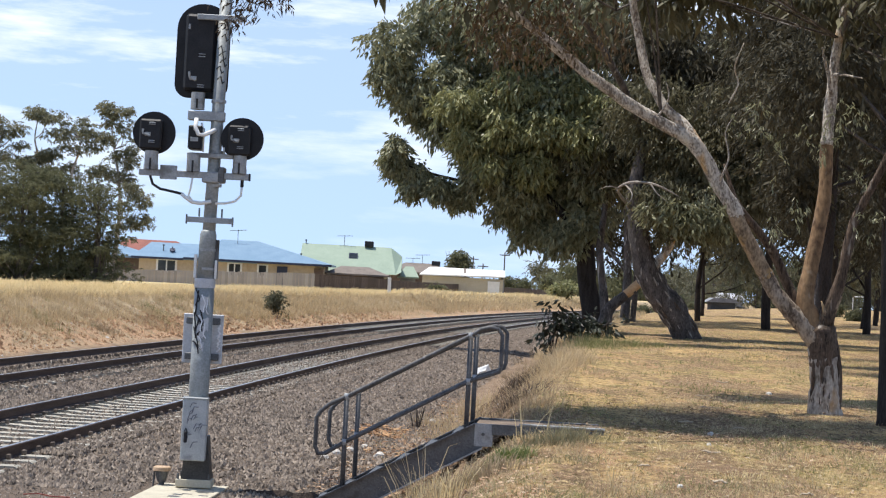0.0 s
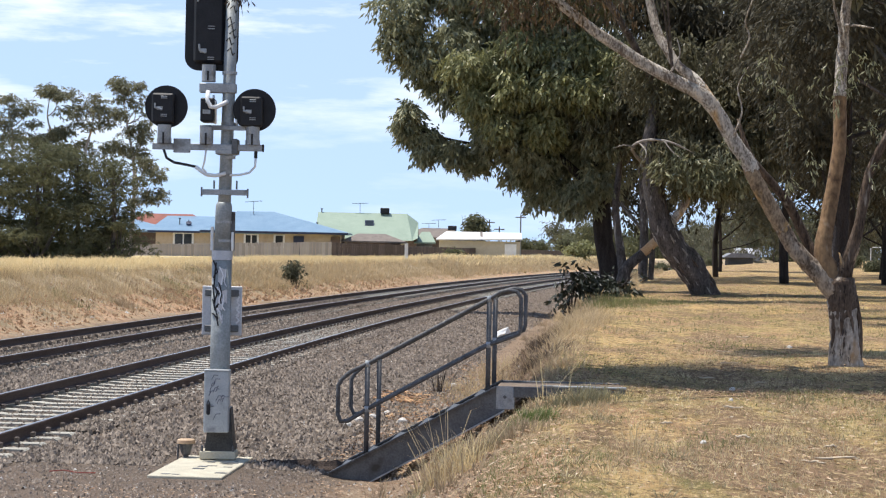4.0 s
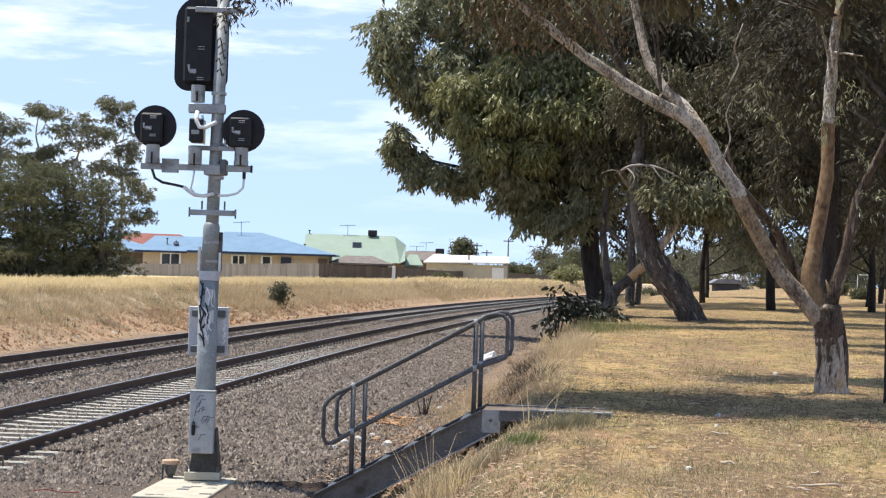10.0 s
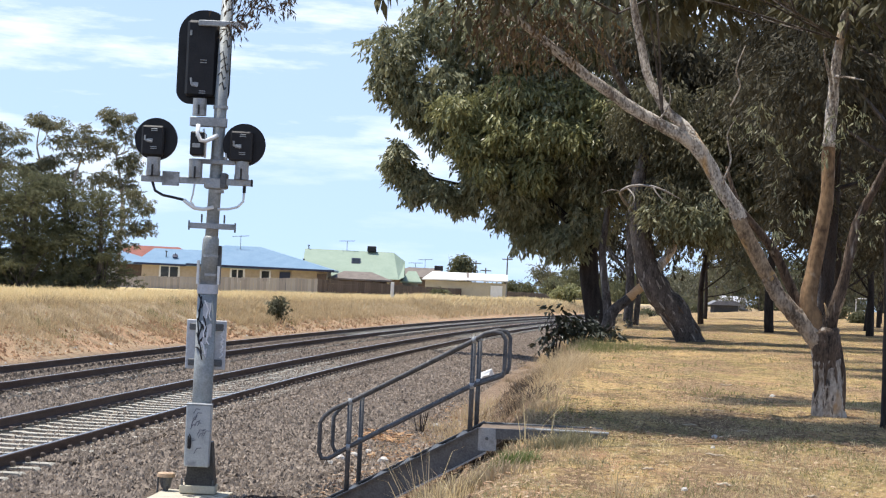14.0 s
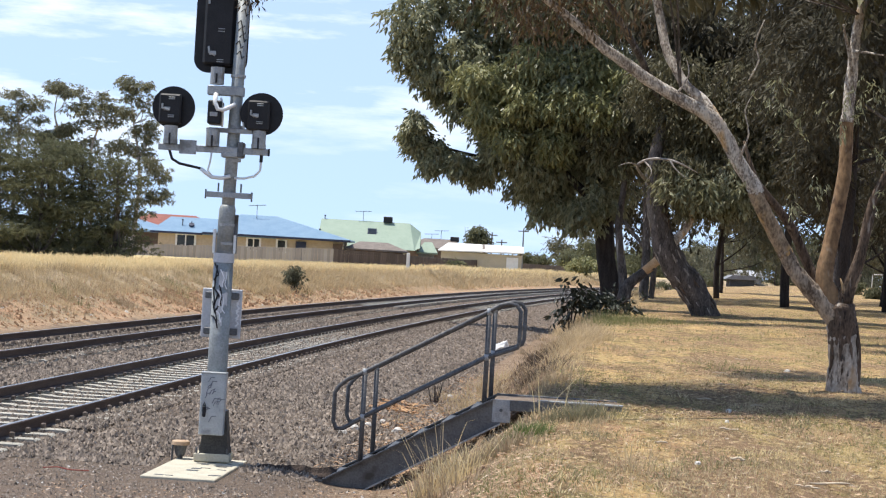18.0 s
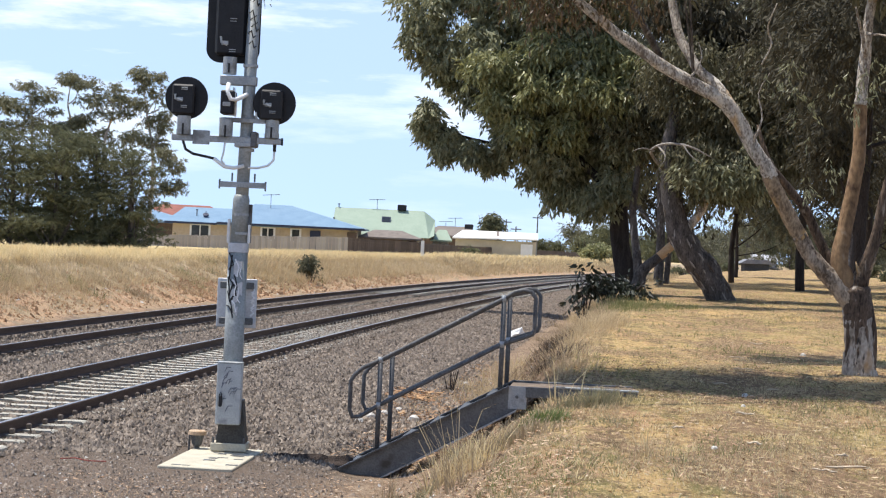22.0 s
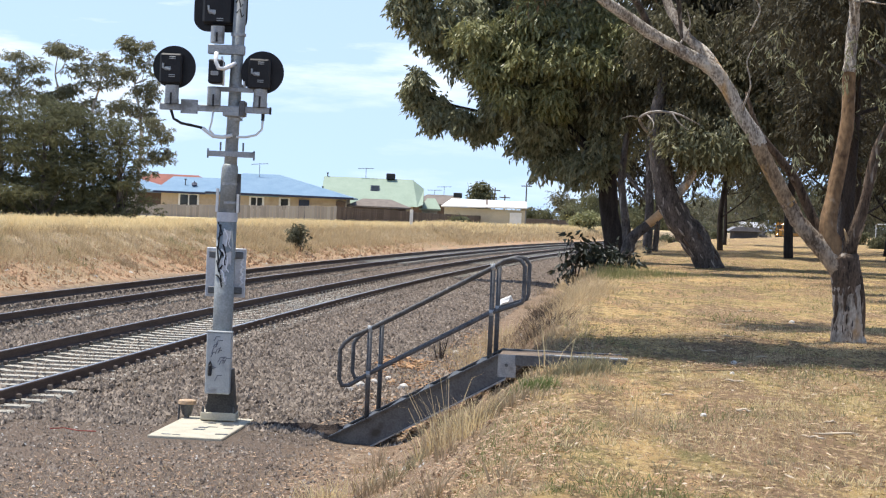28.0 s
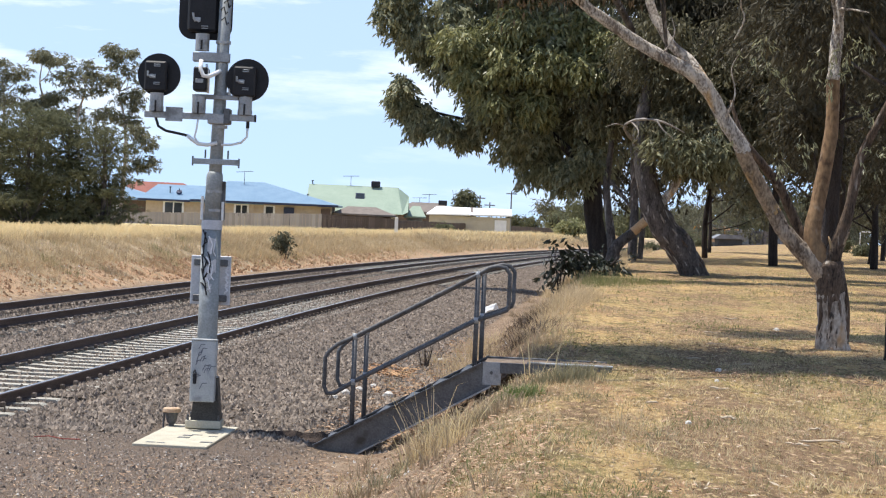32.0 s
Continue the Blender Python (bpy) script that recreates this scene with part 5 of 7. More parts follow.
part("hanging_leaves", spray_mesh("hanging_leaves", r_pts([(x, y, h + 0.02, 0.1, 0.12, 0.09) for x, y, h in tips] + [(-1.9, 20.1, 5.2, 0.3, 0.15, 0.13)]), 420, 0.085, leaf_hang, 31, hang=0.6, cluster=3, spread=0.05, width=0.26), None, gum_r)
part("crown", spray_mesh("crown", r_pts([(6.2, 26.4, 9.2, 2.2, 2.0, 1.4), (4.4, 25.4, 8.6, 1.6, 1.4, 1.0), (7.6, 26, 8.0, 1.4, 1.4, 1.2), (6.9, 26.6, 6.6, 0.7, 0.7, 0.8)]), 16000, 0.16, leaf_olive, 33, spread=0.25), None, gum_r)

# leaning grey trunk, further off
B0 = (10.3, 74.0, ground_at(10.3, 74.0))
gum_b = thing("gum_tree", B0, "leaning gum tree with thick grey trunk and hanging foliage", "tree", "park trees")
b_pts = lambda rows: in_tree(B0, rows)
part("trunk", limb(b_pts([(10.45, 74, 0.3), (10.29, 74, 0.9), (9.65, 74, 1.87), (8.96, 74, 2.69), (8.48, 74, 3.74), (8.22, 74, 4.8), (8.03, 74, 6.29), (8.3, 74, 8.5)]), [0.6, 0.5, 0.53, 0.5, 0.44, 0.38, 0.3, 0.15], rnd, 18, 0.12, 5), bark_grey, gum_b, smooth=True)
spine_b = [Vector(q) for q in b_pts([(10.29, 74, 0.9), (9.65, 74, 1.87), (8.96, 74, 2.69), (8.48, 74, 3.74), (8.22, 74, 4.8)])]
for k in range(30):
    f = rnd.uniform(0, 3.6)
    i = int(f)
    c = spine_b[i].lerp(spine_b[i + 1], f - i)
    a, r = rnd.uniform(-1.2, 1.0), (0.5, 0.53, 0.5, 0.44)[i] * 0.98
    q = c + Vector((math.sin(a) * r, -math.cos(a) * r, math.sin(a) * r * 0.6))
    d = (spine_b[i + 1] - spine_b[i]).normalized() * rnd.uniform(0.08, 0.24)
    part("bark_flake", limb([q - d, q, q + d], [0.01, rnd.uniform(0.02, 0.05), 0.01], rnd, 6, 0.3), (bark_bleached, bark_rough, bark_bleached)[k % 3], gum_b, smooth=True)
part("limb", limb(b_pts([(8.7, 74, 3.3), (9.2, 73.8, 3.9), (9.7, 73.6, 4.9), (10.4, 73.5, 6.2), (11.3, 73.4, 7.3)]), [0.2, 0.16, 0.14, 0.12, 0.07], rnd), bark_limb, gum_b, smooth=True)
part("dead_branch", limb(b_pts([(7.9, 73.6, 5.6), (7.2, 72.4, 6.2), (7.53, 71.4, 6.48), (8.26, 71.1, 6.47), (8.79, 71, 6.29), (9.3, 71, 6.05)]), [0.07, 0.055, 0.048, 0.045, 0.035, 0.012], rnd, 8, 0.2), bark_bleached, gum_b, "bleached dead branch", smooth=True)
for pts in ([(7.3, 72.2, 6.25), (6.8, 71.4, 6.3), (6.4, 71.1, 6.15)], [(7.4, 71.6, 6.4), (7.6, 71, 6.05), (7.5, 70.9, 5.7)], [(8.26, 71.1, 6.47), (8.5, 70.9, 6.1), (8.9, 70.8, 5.8)]):
    part("dead_twig", limb(b_pts(pts), [0.035, 0.022, 0.008], rnd, 6), bark_bleached, gum_b, smooth=True)
b_crown = [(9.2, 73, 6.0, 1.4, 1.2, 0.9), (10.6, 73.5, 6.0, 1.3, 1.2, 1.0), (11.8, 73.8, 6.4, 1.3, 1.3, 1.1), (10.0, 74, 8.2, 2.0, 1.6, 1.5), (8.6, 74.4, 9.4, 1.8, 1.6, 1.3), (11.6, 74.4, 9.4, 2.0, 1.6, 1.4), (13.2, 74.5, 7.8, 1.5, 1.4, 1.3), (9.8, 73.4, 5.2, 1.0, 0.8, 0.5), (13.6, 75, 10, 2, 1.6, 1.5)]
part("crown", spray_mesh("crown", b_pts(b_crown), 40000, 0.26, leaf_mid, 41, spread=0.3), None, gum_b)
# Unseen limb and high clumps, added to shade the lawn near the trunk.
part("limb", limb(b_pts([(8.3, 74, 8.5), (6.6, 72, 11), (4.6, 69.5, 13), (2.8, 67, 14)]), [0.15, 0.12, 0.09, 0.04], rnd), bark_grey, gum_b, smooth=True)
part("upper_crown", spray_mesh("upper_crown", b_pts([(0.4, 66, 14, 1.5, 1.5, 0.7), (2.2, 66.4, 14.4, 1.6, 1.5, 0.7), (4.0, 66.2, 14.4, 1.6, 1.6, 0.7), (5.8, 66.8, 14.6, 1.6, 1.6, 0.7), (7.4, 67.2, 14.8, 1.5, 1.5, 0.7)]), 5200, 0.5, leaf_olive, 46, spread=0.3, kite=False), None, gum_b)
# Dark backing leaves close sky gaps, with deep shade put into their colour.
part("crown_back", spray_mesh("crown_back", b_pts([(10.2, 76, 10.6, 2.2, 1.2, 1.3), (12.6, 76, 11.6, 2.2, 1.4, 1.3), (8.8, 76.5, 12.2, 2, 1.4, 1.3), (12.2, 76.4, 8.8, 1.8, 1.2, 1.2), (10.4, 76.4, 7.2, 1.6, 1.0, 0.9), (14.6, 76.5, 12.6, 2, 1.4, 1.2)]), 13000, 0.36, leaf_shade_tone, 47, spread=0.3), None, gum_b)
part("crown_brown", spray_mesh("crown_brown", b_pts([(9.4, 72.2, 5.5, 1.3, 0.6, 0.7), (10.6, 72.4, 5.4, 1.0, 0.6, 0.6)]), 2600, 0.27, leaf_green, 42, spread=0.2), None, gum_b)

# low leaning tree with the broken orange limb
E0 = (7.6, 78.0, ground_at(7.6, 78.0))
gum_e = thing("gum_tree", E0, "leaning gum with an orange broken limb end", "tree", "park trees")
e_pts = lambda rows: in_tree(E0, rows)
part("trunk", limb(e_pts([(7.5, 78, 0.3), (7.58, 78, 1.6), (8.12, 78, 2.2), (8.6, 78, 2.62)]), [0.34, 0.26, 0.2, 0.17], rnd), bark_grey, gum_e, smooth=True)
part("broken_end", limb(e_pts([(8.3, 77.98, 2.36), (8.75, 77.98, 2.8), (9.15, 77.98, 3.22)]), [0.19, 0.178, 0.15], rnd), bark_cut, gum_e, "orange broken limb end", smooth=True)
part("limb", limb(e_pts([(7.55, 78, 1.2), (7.4, 78.3, 2.6), (7.2, 78.5, 4.2), (7.35, 78.6, 6.0), (7.3, 78.7, 8.0)]), [0.2, 0.17, 0.15, 0.12, 0.06], rnd), bark_grey, gum_e, smooth=True)
part("crown", spray_mesh("crown", e_pts([(7.3, 78.6, 8.2, 1.6, 1.4, 1.2), (8.4, 78.6, 7.4, 1.2, 1.2, 0.9)]), 8000, 0.28, leaf_mid, 44), None, gum_e)

# big dark tree over the line
C0 = (7.2, 80.0, ground_at(7.2, 80.0))
gum_c = thing("gum_tree", C0, "large dark-trunked gum tree with heavy green crown over the track", "tree", "park trees")
c_pts = lambda rows: in_tree(C0, rows)
part("trunk", limb(c_pts([(7.35, 80, 0.3), (7.2, 80, 1.33), (6.9, 80, 2.82), (6.74, 80, 4.67), (6.7, 80, 6.98), (6.47, 80, 9.29), (6.2, 80, 12)]), [0.55, 0.45, 0.38, 0.35, 0.31, 0.25, 0.12], rnd, 14, 0.08), bark_dark, gum_c, smooth=True)
for pts, rad in (([(6.75, 80, 4.6), (5.2, 79.6, 6.0), (3.4, 79.2, 7.2), (1.4, 79, 8.2)], [0.2, 0.16, 0.12, 0.05]), ([(6.7, 80, 6.0), (5.6, 80.4, 8.2), (4.2, 80.6, 10.0), (2.4, 80.6, 11.4)], [0.2, 0.16, 0.12, 0.05]), ([(6.7, 80, 5.4), (7.6, 79.5, 7.4), (8.3, 79.2, 9.2)], [0.18, 0.13, 0.06]), ([(5.2, 79.6, 6.0), (3.0, 79.4, 6.4), (0.6, 79.4, 6.8), (-0.9, 79.4, 7.2)], [0.1, 0.07, 0.05, 0.02])):
    part("limb", limb(c_pts(pts), rad, rnd), bark_dark, gum_c, smooth=True)
c_crown = [(-1.50, 80.3, 12.15, 1.16, 1.20, 0.90), (-1.54, 80.6, 10.99, 0.93, 1.11, 0.72), (-0.80, 80.7, 10.10, 0.79, 0.95, 0.61), (-0.14, 81.1, 9.34, 0.60, 0.72, 0.47), (0.65, 80.6, 8.82, 0.65, 0.78, 0.51), (1.95, 81.0, 8.0, 0.78, 0.95, 0.62), (2.15, 78.9, 7.0, 0.68, 0.9, 0.55), (0.61, 79.9, 10.63, 1.28, 1.20, 0.99), (2.17, 81.1, 11.86, 1.74, 1.20, 1.36), (4.46, 80.4, 12.43, 1.97, 1.20, 1.54), (2.95, 81.0, 10.05, 1.39, 1.20, 1.08)]
c_crown += [(4.79, 79.1, 10.36, 1.62, 1.20, 1.27), (2.10, 79.9, 8.62, 1.04, 1.20, 0.81), (3.29, 79.4, 7.98, 1.21, 1.20, 0.94), (4.65, 80.1, 8.51, 1.39, 1.20, 1.08), (6.19, 80.2, 10.20, 1.44, 1.20, 1.12), (6.04, 78.8, 8.57, 1.28, 1.20, 0.99), (2.77, 79.3, 6.68, 0.97, 1.17, 0.76), (3.94, 79.5, 6.39, 1.11, 1.20, 0.87), (5.44, 81.0, 6.69, 1.21, 1.20, 0.94), (4.59, 80.6, 5.03, 0.97, 1.17, 0.76), (5.77, 79.2, 4.62, 0.88, 1.06, 0.69)]
c_crown += [(3.30, 80.7, 5.6, 0.60, 0.83, 0.42), (6.81, 79.1, 6.99, 1.04, 1.20, 0.81), (6.61, 79.1, 5.36, 0.83, 1.00, 0.65), (3.48, 78.8, 13.54, 2.09, 1.20, 1.63), (0.48, 80.9, 13.39, 1.62, 1.20, 1.27), (6.04, 79.3, 13.20, 1.85, 1.20, 1.45)]
part("crown", spray_mesh("crown", c_pts(c_crown), 72000, 0.29, leaf_green, 51, spread=0.2, shell=0.4, width=0.36), None, gum_c)
part("crown_low", spray_mesh("crown_low", c_pts([(-1.23, 79.3, 7.99, 0.42, 0.50, 0.33), (-1.03, 79.9, 7.17, 0.56, 0.67, 0.43), (-0.22, 79.8, 6.72, 0.60, 0.70, 0.47), (0.72, 79.3, 6.33, 0.56, 0.67, 0.43), (1.57, 79.9, 6.14, 0.60, 0.70, 0.47), (-0.53, 79.5, 6.27, 0.42, 0.50, 0.33), (-1.40, 79.6, 7.48, 0.35, 0.42, 0.27)]), 8500, 0.28, leaf_green, 52, spread=0.18, width=0.34), None, gum_c)
# Lighter leaves paint the sunlit patch on the front of the crown.
part("crown_bright", spray_mesh("crown_bright", c_pts([(0.85, 77.9, 9.57, 0.70, 0.80, 0.54), (2.00, 78.6, 9.72, 0.83, 0.80, 0.65), (3.17, 78.4, 10.43, 0.93, 0.80, 0.72), (4.56, 78.7, 10.31, 1.02, 0.80, 0.80), (5.95, 78.6, 10.37, 1.02, 0.80, 0.80), (7.13, 78.0, 9.97, 0.83, 0.80, 0.65), (1.60, 78.1, 8.41, 0.70, 0.80, 0.54), (3.01, 77.9, 8.84, 0.83, 0.80, 0.65), (4.63, 77.8, 8.97, 0.93, 0.80, 0.72), (6.03, 77.8, 8.76, 0.83, 0.80, 0.65), (2.39, 78.0, 7.36, 0.60, 0.72, 0.47), (4.25, 78.3, 7.33, 0.79, 0.80, 0.61)]), 24000, 0.29, leaf_bright, 53, spread=0.2, shell=0.45, width=0.36), None, gum_c)


def clump_gum(name, label, base, spine, clumps, leaves, leaf, mat, bark, seed, thick=0.2, group="", hang=0.6, spread=None, shell=0.1, kite=True):
    """A tree with a given trunk line and crown clumps, each clump held by a limb."""
    rd = random.Random(seed)
    t = thing(name, base, label, "tree", group)
    sp = [Vector(p) for p in spine]
    part("trunk", limb(sp, [thick * (1 - 0.85 * k / (len(sp) - 1)) for k in range(len(sp))], rd, 9), bark, t, smooth=True)
    for c in clumps:
        e = Vector(c[:3])
        low = [p for p in sp if p.z < e.z - 0.4] or sp[:1]
        b = min(low[1:] or low, key=lambda p: (p - e).length + 0.4 * abs(e.z - p.z - 2))
        part("limb", limb([b, b.lerp(e, 0.5) + Vector((rd.uniform(-0.2, 0.2), 0, rd.uniform(-0.4, 0.1))), e], [thick * 0.3, thick * 0.2, thick * 0.06], rd, 6), bark, t, smooth=True)
    part("crown", spray_mesh("crown", clumps, leaves, leaf, mat, seed, hang=hang, spread=spread or leaf * 0.9, shell=shell, kite=kite), None, t)
    return t


def wild_gum(x, y, h, r, seed, mat, bark, leaves, leaf, low=0.35, label="gum tree with thin trunk and heavy hanging crown", group="park trees"):
    """A gum of height h whose clumps are strewn through a crown of radius r, from low * h upward."""
    rd = random.Random(seed)
    bend = rd.uniform(-0.1, 0.1) * h
    spine = [(bend * k * k + rd.uniform(-0.1, 0.1), rd.uniform(-0.1, 0.1), h * 0.85 * k - 0.2 * (k == 0)) for k in (0, 0.15, 0.35, 0.55, 0.8, 1.0)]
    clumps = []
    for k in range(18):
        f = low + (0.97 - low) * (k + rd.random()) / 18
        a, q = rd.uniform(0, 6.28), r * math.sqrt(rd.random()) * (0.95 if f < 0.8 else 0.7)
        s = r * rd.uniform(0.34, 0.5)
        clumps.append((bend * f * f + math.cos(a) * q, math.sin(a) * q, h * f, s, s, s * rd.uniform(0.55, 0.85)))
    t = clump_gum("gum_tree", label, (x, y, ground_at(x, y)), spine, clumps, leaves, leaf, mat, bark, seed, h * 0.013, group, kite=y < 85)
    # Near trees get a dense unseen top, added to shade the leaves below.
    if y < 72:
        part("upper_crown", spray_mesh("upper_crown", [(bend * 0.7 + r * 0.45 * math.cos(a), r * 0.45 * math.sin(a), h * (0.84 + 0.04 * (a % 2)), r * 0.6, r * 0.6, h * 0.09) for a in (0.3, 1.6, 2.8, 4.1, 5.3)], 3600, 0.6, mat, seed + 7, spread=0.4, kite=False), None, t)
    return t


# trees of the park behind
PARK = [(11.2, 105, 21, 5.8), (19.5, 92, 17, 4.8), (24, 104, 17, 5), (12.6, 114, 15, 4.5), (17.5, 122, 16, 5), (28, 122, 16, 5.5), (24.5, 78, 17, 5), (17.6, 66, 17, 4.8), (14.0, 58, 17, 4.2), (12.4, 47, 16, 3.6), (33, 140, 14, 5.5), (39, 165, 14, 6), (46, 185, 14, 6), (54, 200, 14, 6.5), (22, 150, 13, 5), (62, 225, 14, 7), (18.1, 101, 21, 5.6), (26.5, 130, 27, 7.5), (14.4, 70, 17, 4.4), (21, 82, 17, 4.6), (10.8, 52, 16, 2.6)]
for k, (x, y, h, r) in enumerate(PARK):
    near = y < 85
    # Near gums get the dim leaf, so their shade sits in the colour.
    wild_gum(x, y, h, r, 100 + k, leaf_shade_tone if near else (leaf_olive, leaf_shade_tone)[k % 2], bark_dark if k % 3 else bark_grey, 20000 if near else 20000 if y < 110 else 11500, 0.235 if near else 0.44, 0.25 if near else 0.27)
# woods far beyond the lawn and the line
for k in range(20):
    rd = random.Random(900 + k)
    y = 430 + rd.uniform(0, 60)
    x = y * (0.07 + 0.0095 * k) + rd.uniform(-2, 2)
    wild_gum(x, y, rd.uniform(5.5, 8.5) if k < 8 else rd.uniform(9, 13), rd.uniform(5.5, 7.5), 500 + k, (leaf_olive, leaf_dark)[k % 2], bark_dark, 5000, 0.95, 0.04, "distant tree in the woods beyond the lawn", "far woods")

for k, (x, y, h) in enumerate([(37.0, 265, 6.5), (41.5, 275, 7.5), (45.0, 282, 6.0), (49.5, 285, 7.5), (40.0, 290, 6.5), (54.0, 275, 7.0), (33.5, 255, 6.0)]):
    wild_gum(x, y, h, 2.6, 560 + k, (leaf_olive, leaf_mid)[k % 2], bark_grey, 1500, 0.42, 0.12, "small gum beyond the lawn, beside the line", "far woods")

# dark conifers and open gums across the line
for k, (x, y, h, r) in enumerate([(-31.5, 128, 7.6, 2.6), (-28.6, 126, 7.5, 2.6), (-25.6, 125, 7.3, 2.6), (-23.4, 127, 7.2, 2.4), (-26.4, 131, 8.0, 2.8), (-34.8, 127, 8.0, 3.0), (-20.9, 126, 6.7, 2.2)]):
    rd = random.Random(300 + k)
    g = ground_at(x, y)
    clumps = []
    for j in range(34):
        f = 0.04 + 0.92 * (j / 33) ** 1.2
        a, q = rd.uniform(0, 6.28), r * math.sqrt(rd.random()) * (1.05 - 0.6 * f * f)
        s = r * rd.uniform(0.3, 0.46)
        clumps.append((math.cos(a) * q, math.sin(a) * q, h * f, s * 1.5, s * 1.2, s * 0.38))
    clump_gum("conifer_tree", "dense dark green conifer beside the fence", (x, y, g), [(0, 0, -0.2), (0.1, 0, h * 0.4), (0, 0, h * 0.7), (0, 0, h * 0.9)], clumps, 26000 if k < 6 else 18000, 0.2, leaf_dark, bark_grey, 320 + k, 0.2, "trees across the line", hang=0.12, spread=0.12, shell=0.3, kite=False)
GUMS = []
GUMS.append(((-27.0, 135), [(0, 0, -0.2), (0.2, 0, 4), (-0.05, 0, 7), (0.2, 0, 8.6), (-0.05, 0, 9.8), (0.1, 0, 11.2)], [(0.05, 0, 11.6, 0.85, 0.7, 0.42), (0.6, 0.2, 8.6, 0.6, 0.6, 0.4), (-0.5, 0.3, 8.2, 0.7, 0.7, 0.4), (0.4, 0.3, 7.4, 0.9, 0.8, 0.5)]))
GUMS.append(((-29.6, 135), [(0, 0, -0.2), (0.1, 0, 4), (0.2, 0, 7), (0.1, 0, 9.0), (-0.1, 0, 10.6)], [(-0.3, 0, 11.0, 0.95, 0.8, 0.42), (1.2, 0, 10.4, 0.85, 0.7, 0.5), (0.4, 0, 10.2, 0.8, 0.7, 0.35), (-1.0, -0.4, 9.5, 1.6, 1.0, 0.6), (-2.2, -0.2, 9.9, 0.9, 0.8, 0.5), (0.2, -0.3, 8.5, 1.3, 0.9, 0.5), (1.5, 0, 9.3, 0.7, 0.6, 0.3), (-1.4, 0, 8.0, 1.3, 0.9, 0.6)]))
GUMS.append(((-24.2, 135), [(0, 0, -0.2), (0.1, 0, 4), (-0.2, 0, 7), (0.2, 0, 8.8), (0.4, 0, 10.0)], [(-1.2, 0, 11.4, 0.55, 0.5, 0.34), (0.3, 0, 11.0, 0.55, 0.5, 0.45), (-0.9, 0, 10.1, 1.4, 1.0, 0.62), (0.85, 0, 10.3, 1.3, 1.0, 0.7), (2.0, 0.2, 10.0, 0.9, 0.8, 0.55), (-1.6, 0, 8.9, 0.8, 0.7, 0.45), (0.2, 0.3, 9.3, 1.2, 0.8, 0.4), (-0.5, 0.6, 7.9, 0.9, 0.7, 0.4), (0.9, 0.6, 7.5, 0.9, 0.7, 0.4), (-1.7, 0.6, 7.6, 0.8, 0.7, 0.45)]))
GUMS.append(((-21.4, 136), [(0, 0, -0.2), (0.3, 0, 4), (0.2, 0, 7), (-0.3, 0, 9.4), (-0.6, 0, 11.4)], [(-1.05, 0, 12.3, 0.75, 0.7, 0.45), (-0.2, 0, 11.95, 0.85, 0.8, 0.45), (0.6, 0, 12.1, 0.45, 0.5, 0.32), (-0.5, 0, 11.2, 0.7, 0.7, 0.32), (0.35, 0, 10.7, 0.55, 0.5, 0.4), (0.9, 0, 9.2, 0.78, 0.7, 0.6), (-0.1, 0, 8.9, 0.7, 0.7, 0.45), (0.75, 0, 8.4, 0.65, 0.6, 0.4), (0.4, 0, 7.4, 0.9, 0.8, 0.5), (-0.8, 0, 7.8, 0.9, 0.8, 0.5), (1.1, 0, 6.6, 0.8, 0.7, 0.5)]))
GUMS.append(((-21.5, 131), [(0, 0, -0.2), (0.3, 0, 2.4), (1.0, 0, 3.5), (2.0, 0, 4.3)], [(2.7, 0, 5.9, 0.6, 0.5, 0.48), (2.8, 0, 4.4, 0.68, 0.6, 0.4), (2.1, 0, 4.1, 0.5, 0.5, 0.3), (1.8, 0, 6.7, 0.5, 0.5, 0.34), (1.5, 0, 5.4, 0.5, 0.5, 0.4), (1.2, 0, 4.0, 0.5, 0.5, 0.3)]))
for k, ((x, y), spine, clumps) in enumerate(GUMS):
    # fuller clumps, with small ones strewn between them
    rd = random.Random(360 + k)
    clumps = [(a, b, c, d * 1.08, e, f * 1.02) for a, b, c, d, e, f in clumps]
    for a, b, c, d, e, f in clumps[::2]:
        r = rd.uniform(0.22, 0.38)
        clumps.append((a * rd.uniform(0.7, 1.0) + rd.uniform(-0.9, 0.9), b + rd.uniform(-0.5, 0.5), c - rd.uniform(0.3, 1.0), r * 1.2, r, r * 0.7))
    clump_gum("gum_tree", "slender gum with open flat-topped crown above the conifers", (x, y, ground_at(x, y)), spine, clumps, 9500 if k < 4 else 4200, 0.22, leaf_top, bark_limb, 340 + k, 0.17 if k < 4 else 0.1, "trees across the line", hang=0.4, spread=0.11)


